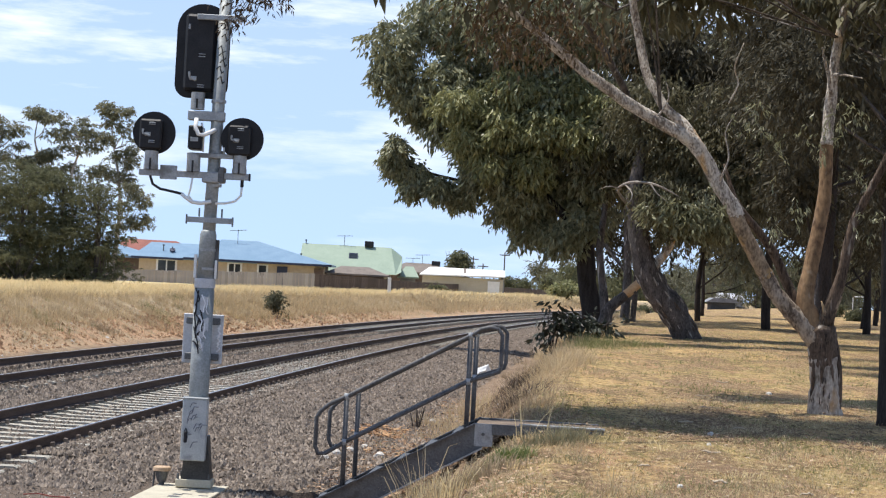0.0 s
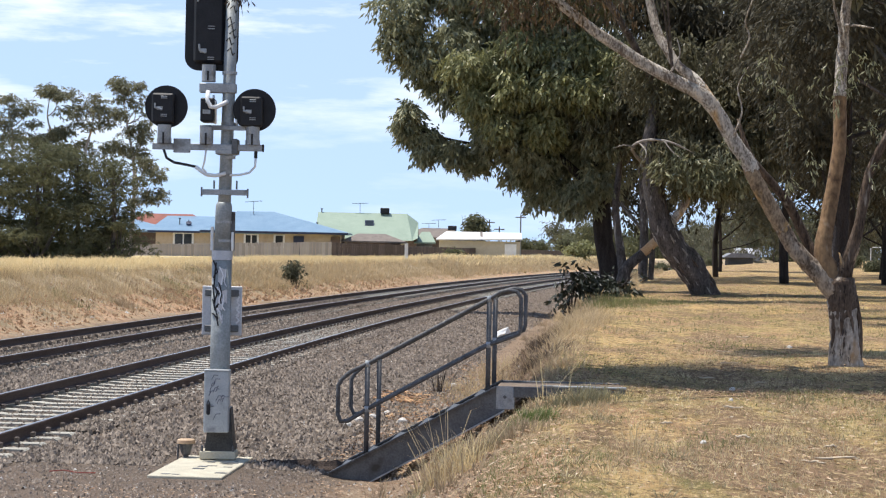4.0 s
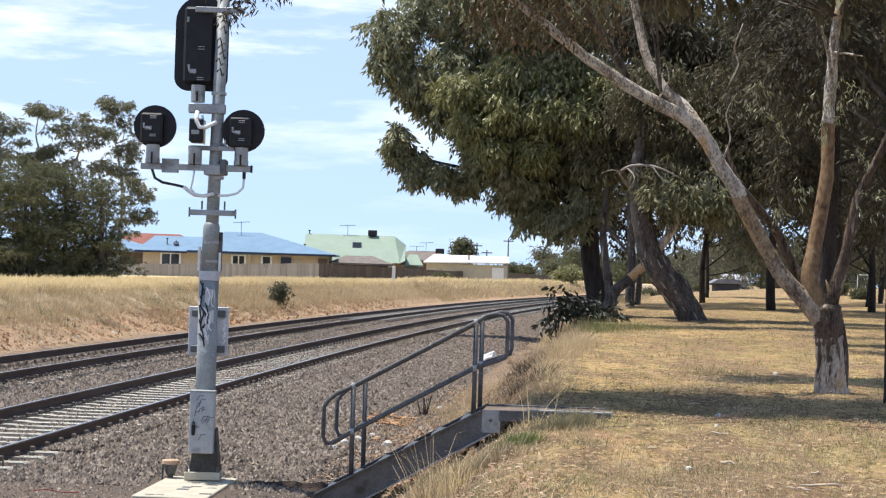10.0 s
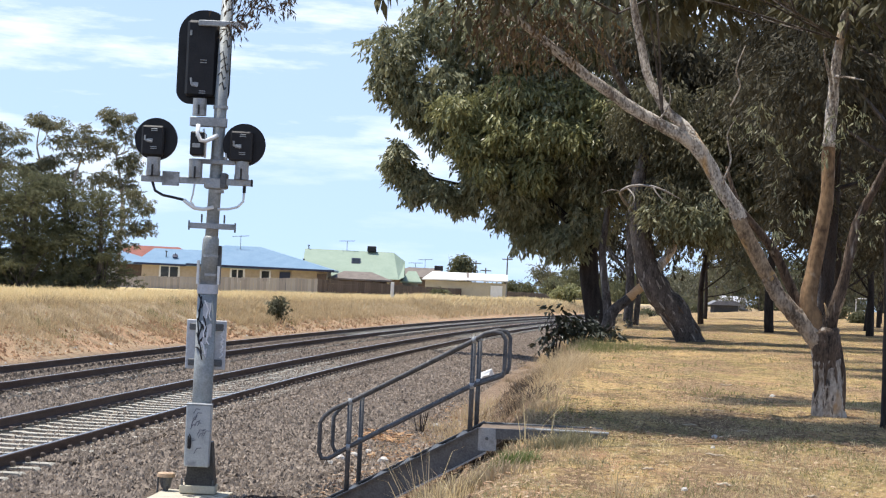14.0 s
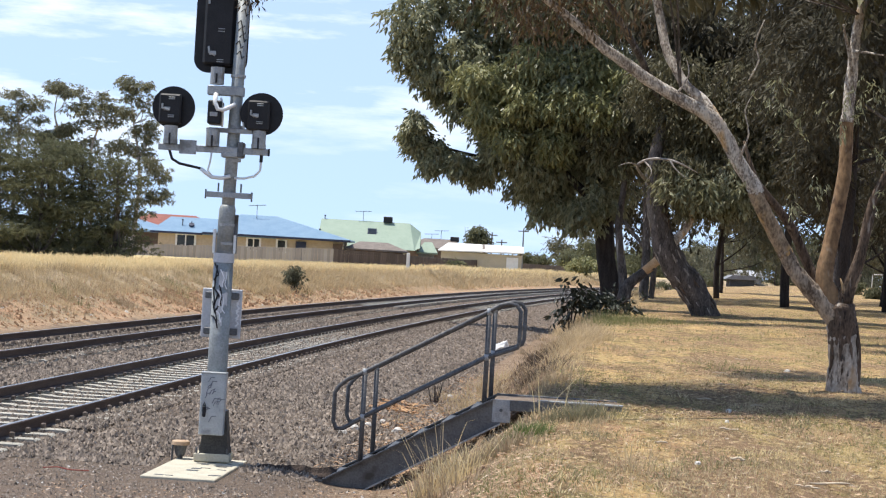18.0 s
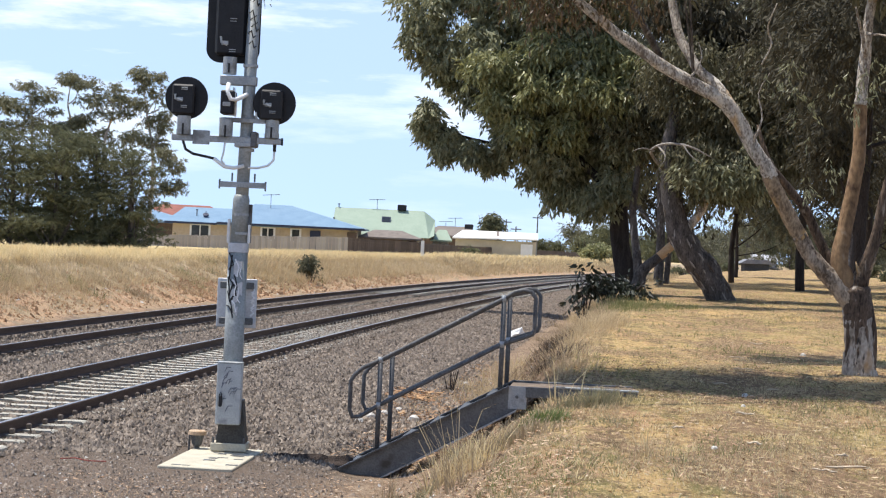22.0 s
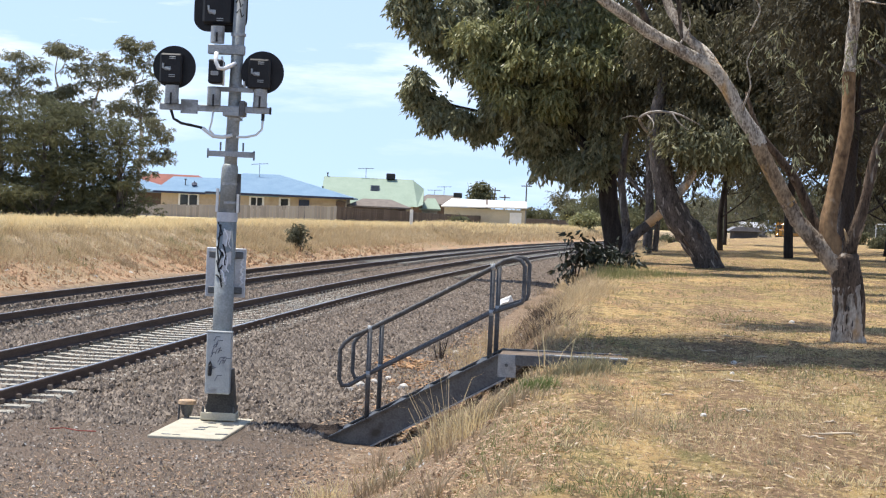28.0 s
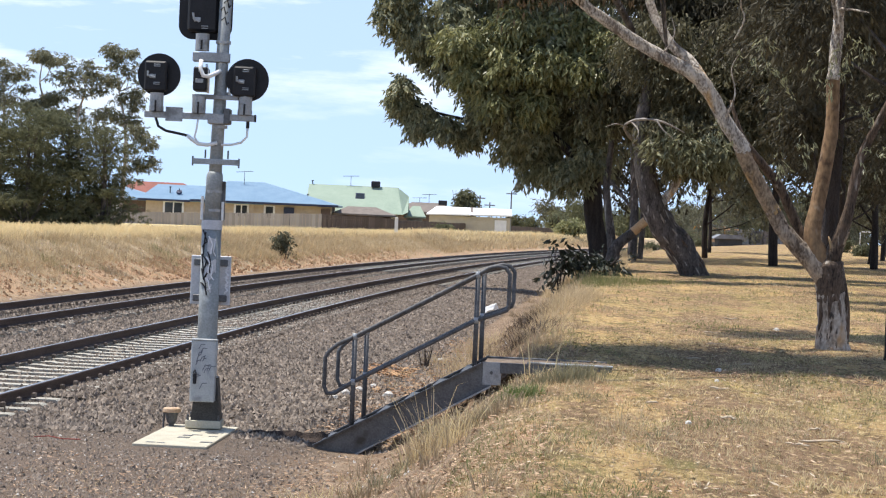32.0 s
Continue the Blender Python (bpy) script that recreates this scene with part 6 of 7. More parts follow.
def round_bush(x, y, z, rx, rz, seed, mat, leaves, leaf, name, label, stem=True):
    t = thing(name, (x, y, z), label, "bush")
    rd = random.Random(seed)
    for k in range(9):
        a = rd.uniform(0, 6.28)
        part("stem", Shell().tube([(rd.uniform(-0.1, 0.1), 0, -0.15), (math.cos(a) * rx * 0.4, math.sin(a) * rx * 0.4, rz * 0.8), (math.cos(a) * rx * 0.75, math.sin(a) * rx * 0.75, rz * rd.uniform(1.2, 1.8))], [0.04 * rx, 0.025 * rx, 0.008 * rx], 5), bark_dark, t)
    cl = [(rd.uniform(-0.5, 0.5) * rx, rd.uniform(-0.4, 0.4) * rx, rz * rd.uniform(0.6, 1.5), rx * 0.5, rx * 0.5, rz * 0.45) for _ in range(8)]
    part("foliage", spray_mesh("foliage", cl, leaves, leaf, mat, seed, hang=0.4, width=0.4, spread=leaf * 0.8, shell=0.1), None, t)


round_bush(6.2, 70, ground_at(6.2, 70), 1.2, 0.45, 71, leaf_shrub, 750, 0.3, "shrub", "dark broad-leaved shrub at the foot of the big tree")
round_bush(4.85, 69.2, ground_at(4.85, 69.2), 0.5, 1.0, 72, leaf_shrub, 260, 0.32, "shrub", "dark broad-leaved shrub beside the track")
sx, sy = on_line(94.0, -8.1)
round_bush(float(sx), float(sy), ground_at(sx, sy), 0.55, 0.7, 73, leaf_olive, 1500, 0.16, "shrub", "small green shrub on the cutting bank")
round_bush(4.9, 262, 1.2, 2.0, 3.4, 74, leaf_dark, 9000, 0.45, "round_tree", "round dark tree behind the sheds")
round_bush(19.6, 262, 1.2, 2.6, 1.5, 75, leaf_bright, 4000, 0.4, "shrub", "yellow-green shrub by the dark fence")
for k, (x, y, s) in enumerate([(13.5, 300, 2.6), (16.5, 310, 2.4), (10.6, 305, 1.8), (-4.6, 205, 1.1), (2.2, 205, 1.0), (22, 330, 3)]):
    round_bush(x, y, 1.0, s, s * 0.75, 80 + k, leaf_dark, 2200, 0.4, "shrub", "dark garden shrub behind the fence")
for k, (x, y, s) in enumerate([(22.5, 210, 0.9), (25.4, 215, 1.2), (27.5, 220, 0.8), (30.2, 225, 1.3), (33, 232, 0.7), (44.5, 232, 0.9), (47.5, 228, 1.3), (40.8, 190, 0.8), (21, 190, 1.1), (36, 160, 0.7)]):
    round_bush(x, y, ground_at(x, y), s, s * 0.85, 120 + k, leaf_dark, 900, 0.3, "shrub", "dark low shrub at the far edge of the lawn")

# ---- houses across the line ----
def hip_roof(x0, x1, y0, y1, ze, r0, r1, zr, drop=0.18):
    """A hipped roof over the plan x0..x1, y0..y1 with its ridge from r0 to r1, with a deep eave edge."""
    ym = (y0 + y1) / 2
    v = [(x0, y0, ze), (x1, y0, ze), (x1, y1, ze), (x0, y1, ze), (r0, ym, zr), (r1, ym, zr), (x0, y0, ze - drop), (x1, y0, ze - drop), (x1, y1, ze - drop), (x0, y1, ze - drop)]
    return Shell().add(v, [(0, 1, 5, 4), (1, 2, 5), (2, 3, 4, 5), (3, 0, 4), (0, 6, 7, 1), (1, 7, 8, 2), (2, 8, 9, 3), (3, 9, 6, 0), (9, 8, 7, 6)])


def window_in(parent, x, y, z, w, h, panes=2):
    win = part("window", Shell().box((x - w / 2 - 0.14, y - 0.09, z - 0.12), (x + w / 2 + 0.14, y - 0.02, z + h + 0.12), 0.01), trim_white, parent, "white-framed sliding window")
    for k in range(panes):
        a = x - w / 2 + w * k / panes
        part("pane", Shell().box((a + 0.07, y - 0.11, z), (a + w / panes - 0.07, y - 0.092, z + h), 0.0), window_glass, win)


def aerial(parent, x, y, z, h):
    a = part("aerial", Shell().tube([(x, y, z), (x, y, z + h)], 0.03, 5).tube([(x - 0.9, y, z + h * 0.92), (x + 0.9, y, z + h)], 0.03, 5), galvanised_dull, parent)
    for k in range(5):
        part("aerial_rod", Shell().tube([(x - 0.8 + 0.4 * k, y - 0.35, z + h * 0.93 + 0.02 * k), (x - 0.8 + 0.4 * k, y + 0.35, z + h * 0.93 + 0.02 * k)], 0.02, 4), galvanised_dull, a)


def vent_pipe(parent, x, y, z, h=0.6):
    part("vent_pipe", Shell().tube([(x, y, z), (x, y, z + h)], 0.06, 8).tube([(x, y, z + h), (x, y, z + h + 0.12)], 0.12, 8), galvanised_dull, parent)


def blue_house():
    g = 0.9
    h = thing("house", (0, 0, g), "single-storey cream brick house with blue metal hip roof", "house", "houses")
    o = -g
    part("wall", Shell().box((-29.3, 204, 0 - 0.3), (-18, 213, 3.75 + o), 0.0), brick_cream, h)
    part("wall", Shell().box((-18.0, 204.2, -0.3), (-10.0, 214, 3.8 + o), 0.0), brick_cream, h)
    part("roof", hip_roof(-30.0, -17, 203.2, 213.6, 3.72 + o, -28.7, -20, 5.32 + o), roof_blue, h, "pale blue metal roof")
    part("roof", hip_roof(-24.5, -9.2, 203.0, 215, 3.84 + o, -21.3, -17.4, 5.98 + o), roof_blue, h, "pale blue metal roof")
    part("fascia", Shell().box((-30.05, 203.1, 3.5 + o), (-24.6, 203.25, 3.7 + o), 0.0).box((-24.6, 202.9, 3.62 + o), (-9.15, 203.05, 3.83 + o), 0.0), trim_navy, h)
    window_in(h, -26.4, 204, 1.35, 1.9, 1.15)
    window_in(h, -19.3, 204, 1.35, 1.3, 1.15)
    window_in(h, -16.4, 204.2, 1.35, 0.9, 1.15, 1)
    part("porch", Shell().box((-14.9, 204.0, -0.2), (-13.8, 204.19, 2.5), 0.0), trim_navy, h)
    part("porch", Shell().box((-11.0, 203.9, -0.2), (-10.0, 204.19, 2.5), 0.0), brick_brown, h)
    part("downpipe", Shell().tube([(-23.0, 203.95, 0.0), (-23.0, 203.95, 2.6)], 0.05, 6), trim_navy, h)
    aerial(h, -19.5, 208, 5.2 + o, 1.9)
    vent_pipe(h, -27.0, 205.4, 4.35 + o)
    vent_pipe(h, -23.2, 206, 4.5 + o, 0.4)
    vent_pipe(h, -12.6, 206.5, 4.6 + o, 0.2)
    part("dish", Shell().tube([(-26.0, 205.2, 4.3 + o), (-26.0, 205.0, 4.9 + o)], 0.04, 6).tube([(-26.0, 205.1, 4.45 + o), (-26.0, 205.0, 4.6 + o)], 0.3, 12), trim_navy, h, "small dark dish")


blue_house()


def left_house():
    g = 0.9
    h = thing("house", (0, 0, g), "brown brick house under the trees, grey-blue roof", "house", "houses")
    o = -g
    part("wall", Shell().box((-38, 212, -0.3), (-30.1, 220, 3.5 + o), 0.0), brick_brown, h)
    part("roof", hip_roof(-39, -28.8, 211, 221, 3.7 + o, -36.5, -33.4, 5.0 + o), roof_blue, h)
    part("window", Shell().box((-34.4, 211.9, 1.2), (-33.2, 211.99, 2.2), 0.0), trim_white, h)
    r = thing("house", (0, 0, g), "house with an orange-red tiled roof behind", "house", "houses")
    part("wall", Shell().box((-38, 231, -0.3), (-28, 240, 3.9 + o), 0.0), brick_cream, r)
    part("roof", hip_roof(-39, -26, 230, 242, 4.1 + o, -35.0, -29.5, 5.95 + o), roof_red, r)


left_house()


def green_house():
    g = 0.9
    h = thing("house", (0, 0, g), "large house with steep pale green metal gable roof", "house", "houses")
    o = -g
    part("wall", Shell().box((-12.6, 216, -0.3), (-3.2, 224, 3.5 + o), 0.0), wall_render, h)
    v = [(-13.4, 214.8, 3.2 + o), (-2.6, 214.8, 3.2 + o), (-3.3, 219.5, 6.25 + o), (-13.3, 219.5, 6.25 + o), (-2.6, 225, 3.2 + o), (-13.4, 225, 3.2 + o), (-2.0, 219.5, 5.3 + o), (-2.0, 215.4, 3.5 + o), (-2.0, 224, 3.5 + o)]
    part("roof", Shell().add(v, [(0, 1, 2, 3), (2, 4, 5, 3), (0, 3, 5), (1, 7, 6, 2), (6, 8, 4, 2), (1, 4, 8, 7)]), roof_green, h, "pale green metal roof")
    part("gable_wall", Shell().add([(-2.15, 215.6, 3.2 + o), (-2.15, 223.5, 3.2 + o), (-2.15, 219.5, 5.0 + o), (-2.3, 215.6, 3.2 + o), (-2.3, 223.5, 3.2 + o), (-2.3, 219.5, 5.0 + o)], [(0, 1, 2), (5, 4, 3), (0, 3, 4, 1), (1, 4, 5, 2), (2, 5, 3, 0)]), brick_brown, h)
    sk = part("skylight", Shell().box((-0.5, -0.05, -0.45), (0.5, 0.05, 0.45), 0.01), trim_navy, h, m=pose(-7.45, 217.45, 5.02 + o, -33, 0, 0))
    part("pane", Shell().box((-0.38, -0.07, -0.33), (0.38, -0.055, 0.33), 0.0), window_glass, sk)
    part("cooler", Shell().box((-6.3, 219, 6.2 + o), (-5.3, 220, 6.85 + o), 0.06), loco_dark, h, "dark rooftop air cooler")
    aerial(h, -8.6, 219.5, 6.25 + o, 1.1)
    vent_pipe(h, -12.9, 219.5, 6.25 + o, 0.3)
    low = thing("carport", (0, 0, g), "low brown-roofed outbuilding behind the fence", "shed", "sheds")
    part("wall", Shell().box((-9.4, 207, -0.3), (-3.8, 212, 2.9 + o), 0.0), brick_brown, low)
    part("roof", hip_roof(-10.0, -3.2, 206.4, 212.6, 3.05 + o, -8.4, -5.4, 3.85 + o), roof_brown, low)


green_house()


def long_shed():
    g = 0.9
    s = thing("long_shed", (0, 0, g), "long white-roofed shed with cream wall", "shed", "sheds")
    o = -g
    part("wall", Shell().box((0.4, 232, -0.3), (10.0, 238, 3.4 + o), 0.0), wall_render, s)
    part("wall", Shell().box((10.0, 232, -0.3), (10.15, 238, 3.9 + o), 0.0), wall_grey, s)
    v = [(0.0, 231.5, 3.55 + o), (10.2, 231.5, 3.75 + o), (10.3, 235, 4.5 + o), (1.2, 235, 4.5 + o), (10.2, 238.5, 3.6 + o), (0, 238.5, 3.6 + o), (0, 231.5, 3.4 + o), (10.2, 231.5, 3.6 + o)]
    part("roof", Shell().add(v, [(0, 1, 2, 3), (3, 2, 4, 5), (0, 3, 5), (1, 4, 2), (6, 7, 1, 0)]), roof_white, s, "sunlit white metal roof")
    part("roof_seam", Shell().box((5.3, -0.03, -1.9), (5.6, 0.03, 1.75), 0.0), roof_brown, s, m=pose(0, 233.2, 4.03 + o, -74, 0, 0))
    part("door", Shell().box((8.2, 231.9, -0.2), (9.6, 231.99, 2.2), 0.0), trim_white, s)
    b = thing("house", (0, 0, g), "brown-roofed house behind the shed with a dark rooftop cooler", "house", "houses")
    part("wall", Shell().box((-3.5, 244, -0.3), (3, 252, 3.6 + o), 0.0), brick_brown, b)
    part("roof", hip_roof(-4.4, 4.2, 243, 253, 3.8 + o, -1.8, 1.8, 5.0 + o), roof_brown, b)
    part("cooler", Shell().box((1.5, 247, 4.7 + o), (2.6, 248, 5.35 + o), 0.06), loco_dark, b)
    aerial(b, 0.3, 248, 4.9 + o, 1.2)
    aerial(b, -0.9, 248, 4.9 + o, 0.7)
    gr = thing("garden_shed", (0, 0, g), "small green-roofed garden shed", "shed", "sheds")
    part("wall", Shell().box((-2.2, 222, -0.3), (-0.4, 225, 2.9 + o), 0.0), wall_grey, gr)
    part("roof", hip_roof(-2.5, 0.0, 221.5, 225.5, 3.1 + o, -1.6, -0.7, 4.3 + o), roof_green, gr)


long_shed()
for x, y, h in ((7.9, 290, 8.0), (9.4, 290, 7.0), (13.0, 300, 9.0)):
    p = thing("power_pole", (x, y, 0.9), "distant timber power pole", "power pole", "poles")
    part("pole", Shell().tube([(0, 0, -0.3), (0, 0, h - 2)], [0.14, 0.09], 7), bark_grey, p)
    part("crossarm", Shell().box((-0.8, -0.05, h - 2.5), (0.8, 0.05, h - 2.35), 0.0), bark_grey, p)

# park buildings far behind the lawn
pk = thing("park_building", (69.5, 432, 1.6), "white-roofed park building far behind the trees", "building")
part("wall", Shell().box((-2.7, 0, -0.5), (2.5, 6, 0.9), 0.0), wall_grey, pk)
part("roof", hip_roof(-3.0, 2.8, -0.5, 6.5, 1.1, -2.8, 2.6, 2.4), plate_pale, pk)
dk = thing("park_shelter", (37.6, 240, ground_at(37.6, 240)), "low dark flat-roofed shelter beyond the lawn", "shelter")
part("wall", Shell().box((-1.5, 0, -0.3), (1.5, 3, 0.95), 0.0), shelter_dark, dk)
part("roof", Shell().prism([(-2.2, 0.82), (2.0, 0.86), (1.2, 1.35), (-1.2, 1.38)], -0.4, 3.4), shelter_roof, dk)
gp = thing("goal_post", (54.5, 240, ground_at(54.5, 240)), "white goal frame on the far lawn", "goal post")
for x in (-0.9, 0.9):
    part("post", Shell().tube([(x, 0, -0.2), (x, 0, 2.2)], 0.05, 6), trim_white, gp)
part("crossbar", Shell().tube([(-0.9, 0, 2.2), (0.9, 0, 2.2)], 0.05, 6), trim_white, gp)


# ---- fences ----
def paling_fence(x0, y0, z0, x1, y1, z1, high, mat, label, wide=0.32, keep=300):
    """A paling fence from one end to the other; each paling is a piece."""
    f = thing("paling_fence", (x0, y0, 0), label, "fence", "fences")
    n = int(math.hypot(x1 - x0, y1 - y0) / wide)
    mesh = Shell().box((-wide * 0.47, -0.012, -high), (wide * 0.47, 0.012, 0), 0.004).mesh("paling", mat)
    turn = math.degrees(math.atan2(y1 - y0, x1 - x0))
    rd = random.Random(n)
    for k in range(n):
        t = (k + 0.5) / n
        ob = part("paling", mesh, None, f)
        ob.matrix_basis = pose((x1 - x0) * t, (y1 - y0) * t, z0 + (z1 - z0) * t + rd.uniform(-0.05, 0.03), 0, rd.uniform(-1, 1), turn)
    for h in (0.35, 1.3):
        part("rail", Shell().tube([(0.05, 0.06, z0 - h), (x1 - x0, y1 - y0 + 0.06, z1 - h)], 0.045, 4), mat, f)


paling_fence(-36, 195, 2.02, -10.4, 195, 2.86, 2.2, paling, "weathered grey timber paling fence")
paling_fence(-10.4, 195.2, 2.8, -3.2, 204, 2.72, 2.3, paling_dark, "dark timber paling fence in shade")
paling_fence(-3.2, 204, 2.6, 24, 300, 2.45, 2.2, paling_dark, "long dark timber fence beside the line", 0.5)
wp = thing("marker_post", (-2.25, 150, ground_at(-2.25, 150)), "short white marker post on the bank", "post")
part("post", Shell().box((-0.13, -0.1, -0.2), (0.13, 0.1, 1.35), 0.02), trim_white, wp)

# ---- grass, litter and small things on the ground ----
def blades(name, label, stretches, mat, seed, category="grass", lean=0.35, where=None):
    """Grass blades over stretches (d0, d1, y0, y1, count, height, width)."""
    rng = np.random.default_rng(seed)
    vs = []
    for d0, d1, y0, y1, count, high, wide in stretches:
        y = y0 + (y1 - y0) * rng.random(count) ** 1.35
        d = rng.uniform(d0, d1, count)
        patch = 0.5 + 0.5 * np.sin(d * 1.7 + np.sin(y * 0.9) * 2) * np.sin(y * 0.8 + np.sin(d * 1.3) * 2)
        keep = rng.random(count) < 0.35 + 0.65 * patch
        y, d, patch = y[keep], d[keep], patch[keep]
        n = len(y)
        x, yy = on_line(y, d)
        z = ground_z(d, y) - 0.01
        h = high * rng.uniform(0.45, 1.15, n) * (0.7 + 0.5 * patch)
        a = rng.uniform(0, 6.28, n)
        w = wide * rng.uniform(0.6, 1.3, n)
        b = np.stack([x, yy, z], -1)
        side = np.stack([np.cos(a) * w, np.sin(a) * w, np.zeros(n)], -1)
        tip = np.stack([rng.normal(0, lean, n) * h, rng.normal(0, lean, n) * h, h], -1)
        mid = tip * np.array([0.35, 0.35, 0.6])
        vs.append(np.stack([b, b + mid * 0.8 + side, b + tip, b + mid * 0.8 - side], 1))
    v = np.concatenate(vs)
    f = (np.arange(len(v)) * 4)[:, None] + np.array([[0, 1, 2, 3]])
    return tagged(new(name, array_mesh(name, v.reshape(-1, 3), f, mat)), label, category, kind="stuff")


def tufts(name, label, spots, mat, seed, lean=0.75):
    """Bunches of long arching grass at (x, y, radius, height, count)."""
    rng = np.random.default_rng(seed)
    vs = []
    for x, y, r, high, n in spots:
        a0, rr = rng.uniform(0, 6.28, n), r * rng.random(n)
        px, py = x + np.cos(a0) * rr, y + np.sin(a0) * rr
        d, yy = across_of(px, py)
        b = np.stack([px, py, ground_z(d, yy) - 0.02], -1)
        h = high * rng.uniform(0.3, 1.15, n)
        a = rng.uniform(0, 6.28, n)
        w = 0.0038 * rng.uniform(0.6, 1.5, n)
        side = np.stack([np.cos(a) * w, np.sin(a) * w, np.zeros(n)], -1)
        a1 = a0 + rng.normal(0, 0.6, n)
        out = np.stack([np.cos(a1), np.sin(a1), np.zeros(n)], -1) * (rng.uniform(0.1, 1.2, n) * lean * h)[:, None]
        up = np.array([[0, 0, 1.0]]) * h[:, None]
        m1, m2, tip = b + out * 0.22 + up * 0.45, b + out * 0.6 + up * 0.82, b + out * 1.15 + up * rng.uniform(0.75, 1.05, n)[:, None]
        vs.append(np.stack([b - side, b + side, m1 + side * 0.85, m2 + side * 0.55, tip, m2 - side * 0.55, m1 - side * 0.85], 1))
    v = np.concatenate(vs)
    k = np.arange(len(v)) * 7
    f = np.concatenate([k[:, None] + np.array([[0, 1, 2, 6]]), k[:, None] + np.array([[6, 2, 3, 5]]), k[:, None] + np.array([[5, 3, 4, 4]])])
    faces = [q[:3] if q[2] == q[3] else q for q in f.tolist()]
    return tagged(new(name, array_mesh_mixed(name, v.reshape(-1, 3), faces, mat)), label, "grass", kind="stuff")


def array_mesh_mixed(name, verts, faces, mat):
    d = bpy.data.meshes.new(name)
    d.from_pydata(verts.tolist(), [], faces)
    d.materials.append(mat)
    d.update()
    return d


blades("bank_grass", "tan dry grass on the slope of the cutting", [(-10.8, -8.4, 38, 90, 26000, 0.3, 0.008), (-8.7, -7.3, 38, 90, 6500, 0.17, 0.006), (-10.6, -8.0, 85, 170, 28000, 0.38, 0.014), (-8.4, -7.2, 85, 160, 5000, 0.24, 0.011), (-10.5, -7.4, 150, 320, 13000, 0.5, 0.05)], straw, 61)
blades("crest_grass", "tall straw along the top of the bank, sunlight put into its bright colour", [(-13, -10.3, 40, 110, 52000, 0.4, 0.008), (-13, -10.2, 105, 170, 20000, 0.42, 0.014), (-18, -12.5, 60, 200, 24000, 0.34, 0.03), (-14, -9, 165, 300, 9000, 0.55, 0.05)], straw_gold, 60, lean=0.42)


def slope_spots(seed, count, low, high, y1):
    """Tussocks strewn over the slope of the cutting."""
    rd = random.Random(seed)
    out = []
    for _ in range(count):
        y = 40 + (y1 - 40) * rd.random() ** 1.3
        x, yy = on_line(y, rd.uniform(low, high))
        s = rd.uniform(0.5, 1.3)
        out.append((float(x), float(yy), 0.36 * s, 0.27 * s, int(75 * s)))
    return out


tufts("slope_tussock", "tan tussocks scattered over the cutting slope", slope_spots(5, 260, -10.8, -7.9, 125), straw, 75)
tufts("slope_dead_tussock", "grey-brown tussocks on the cutting slope", slope_spots(6, 230, -10.8, -7.6, 125), dead_grass, 76)
tufts("slope_weed", "grey-green weeds on the cutting slope", slope_spots(7, 40, -10.2, -7.7, 110), straw_green, 77)


def turf(name, label, stretches, mat, seed, phase=0.0):
    """Very short turf: one thin triangle a blade."""
    rng = np.random.default_rng(seed)
    vs = []
    for d0, d1, y0, y1, count, high, wide in stretches:
        y = y0 + (y1 - y0) * rng.random(count) ** 1.35
        d = rng.uniform(d0, d1, count)
        low = np.sin(1.15 * d + 1.6 * np.sin(0.55 * y) + phase) * np.sin(0.5 * y + 1.6 * np.sin(0.9 * d) + 0.7 + phase)
        patch = np.clip(0.38 + 0.5 * low + 0.22 * np.sin(2.9 * d + 2 * np.sin(1.7 * y) + seed) + 0.2 * np.sin(0.9 * y + 2 * np.sin(2.3 * d) + 2.1 * seed) + 0.35 * np.sin(9 * d + 3 * np.sin(1.7 * y + seed)) * np.sin(3 * y + 3 * np.sin(5 * d)), 0.04, 1)
        keep = rng.random(count) < patch
        y, d, patch = y[keep], d[keep], patch[keep]
        n = len(y)
        x, yy = on_line(y, d)
        b = np.stack([x, yy, ground_z(d, y) - 0.004], -1)
        a = rng.uniform(0, 6.28, n)
        h = high * rng.uniform(0.4, 1.2, n) * (0.45 + 0.9 * patch)
        side = np.stack([np.cos(a), np.sin(a), np.zeros(n)], -1) * (wide * rng.uniform(0.6, 1.4, n))[:, None]
        tip = np.stack([rng.normal(0, 0.5, n) * h, rng.normal(0, 0.5, n) * h, h], -1)
        vs.append(np.stack([b - side, b + side, b + tip], 1))
    v = np.concatenate(vs)
    f = (np.arange(len(v)) * 3)[:, None] + np.array([[0, 1, 2]])
    return tagged(new(name, array_mesh(name, v.reshape(-1, 3), f, mat)), label, "grass", kind="stuff")


turf("lawn_grass", "short dry lawn grass in the park", [(7.3, 17, 12, 31, 80000, 0.045, 0.0033), (7.3, 22, 29, 60, 50000, 0.045, 0.0055), (7, 40, 55, 120, 50000, 0.07, 0.013)], straw, 63)
turf("lawn_straw", "pale straw blades in the lawn, sunlight put into their colour", [(7.3, 17, 12, 33, 40000, 0.035, 0.0032)], straw_gold, 62)
turf("lawn_dead", "brown dead patches in the lawn", [(7.0, 16, 12, 34, 40000, 0.03, 0.003)], dead_grass, 73, 0.9)
turf("lawn_green", "green patches in the dry lawn", [(7.1, 15, 12, 34, 60000, 0.05, 0.0034), (7, 20, 30, 90, 26000, 0.06, 0.008)], straw_green, 64, 1.9)
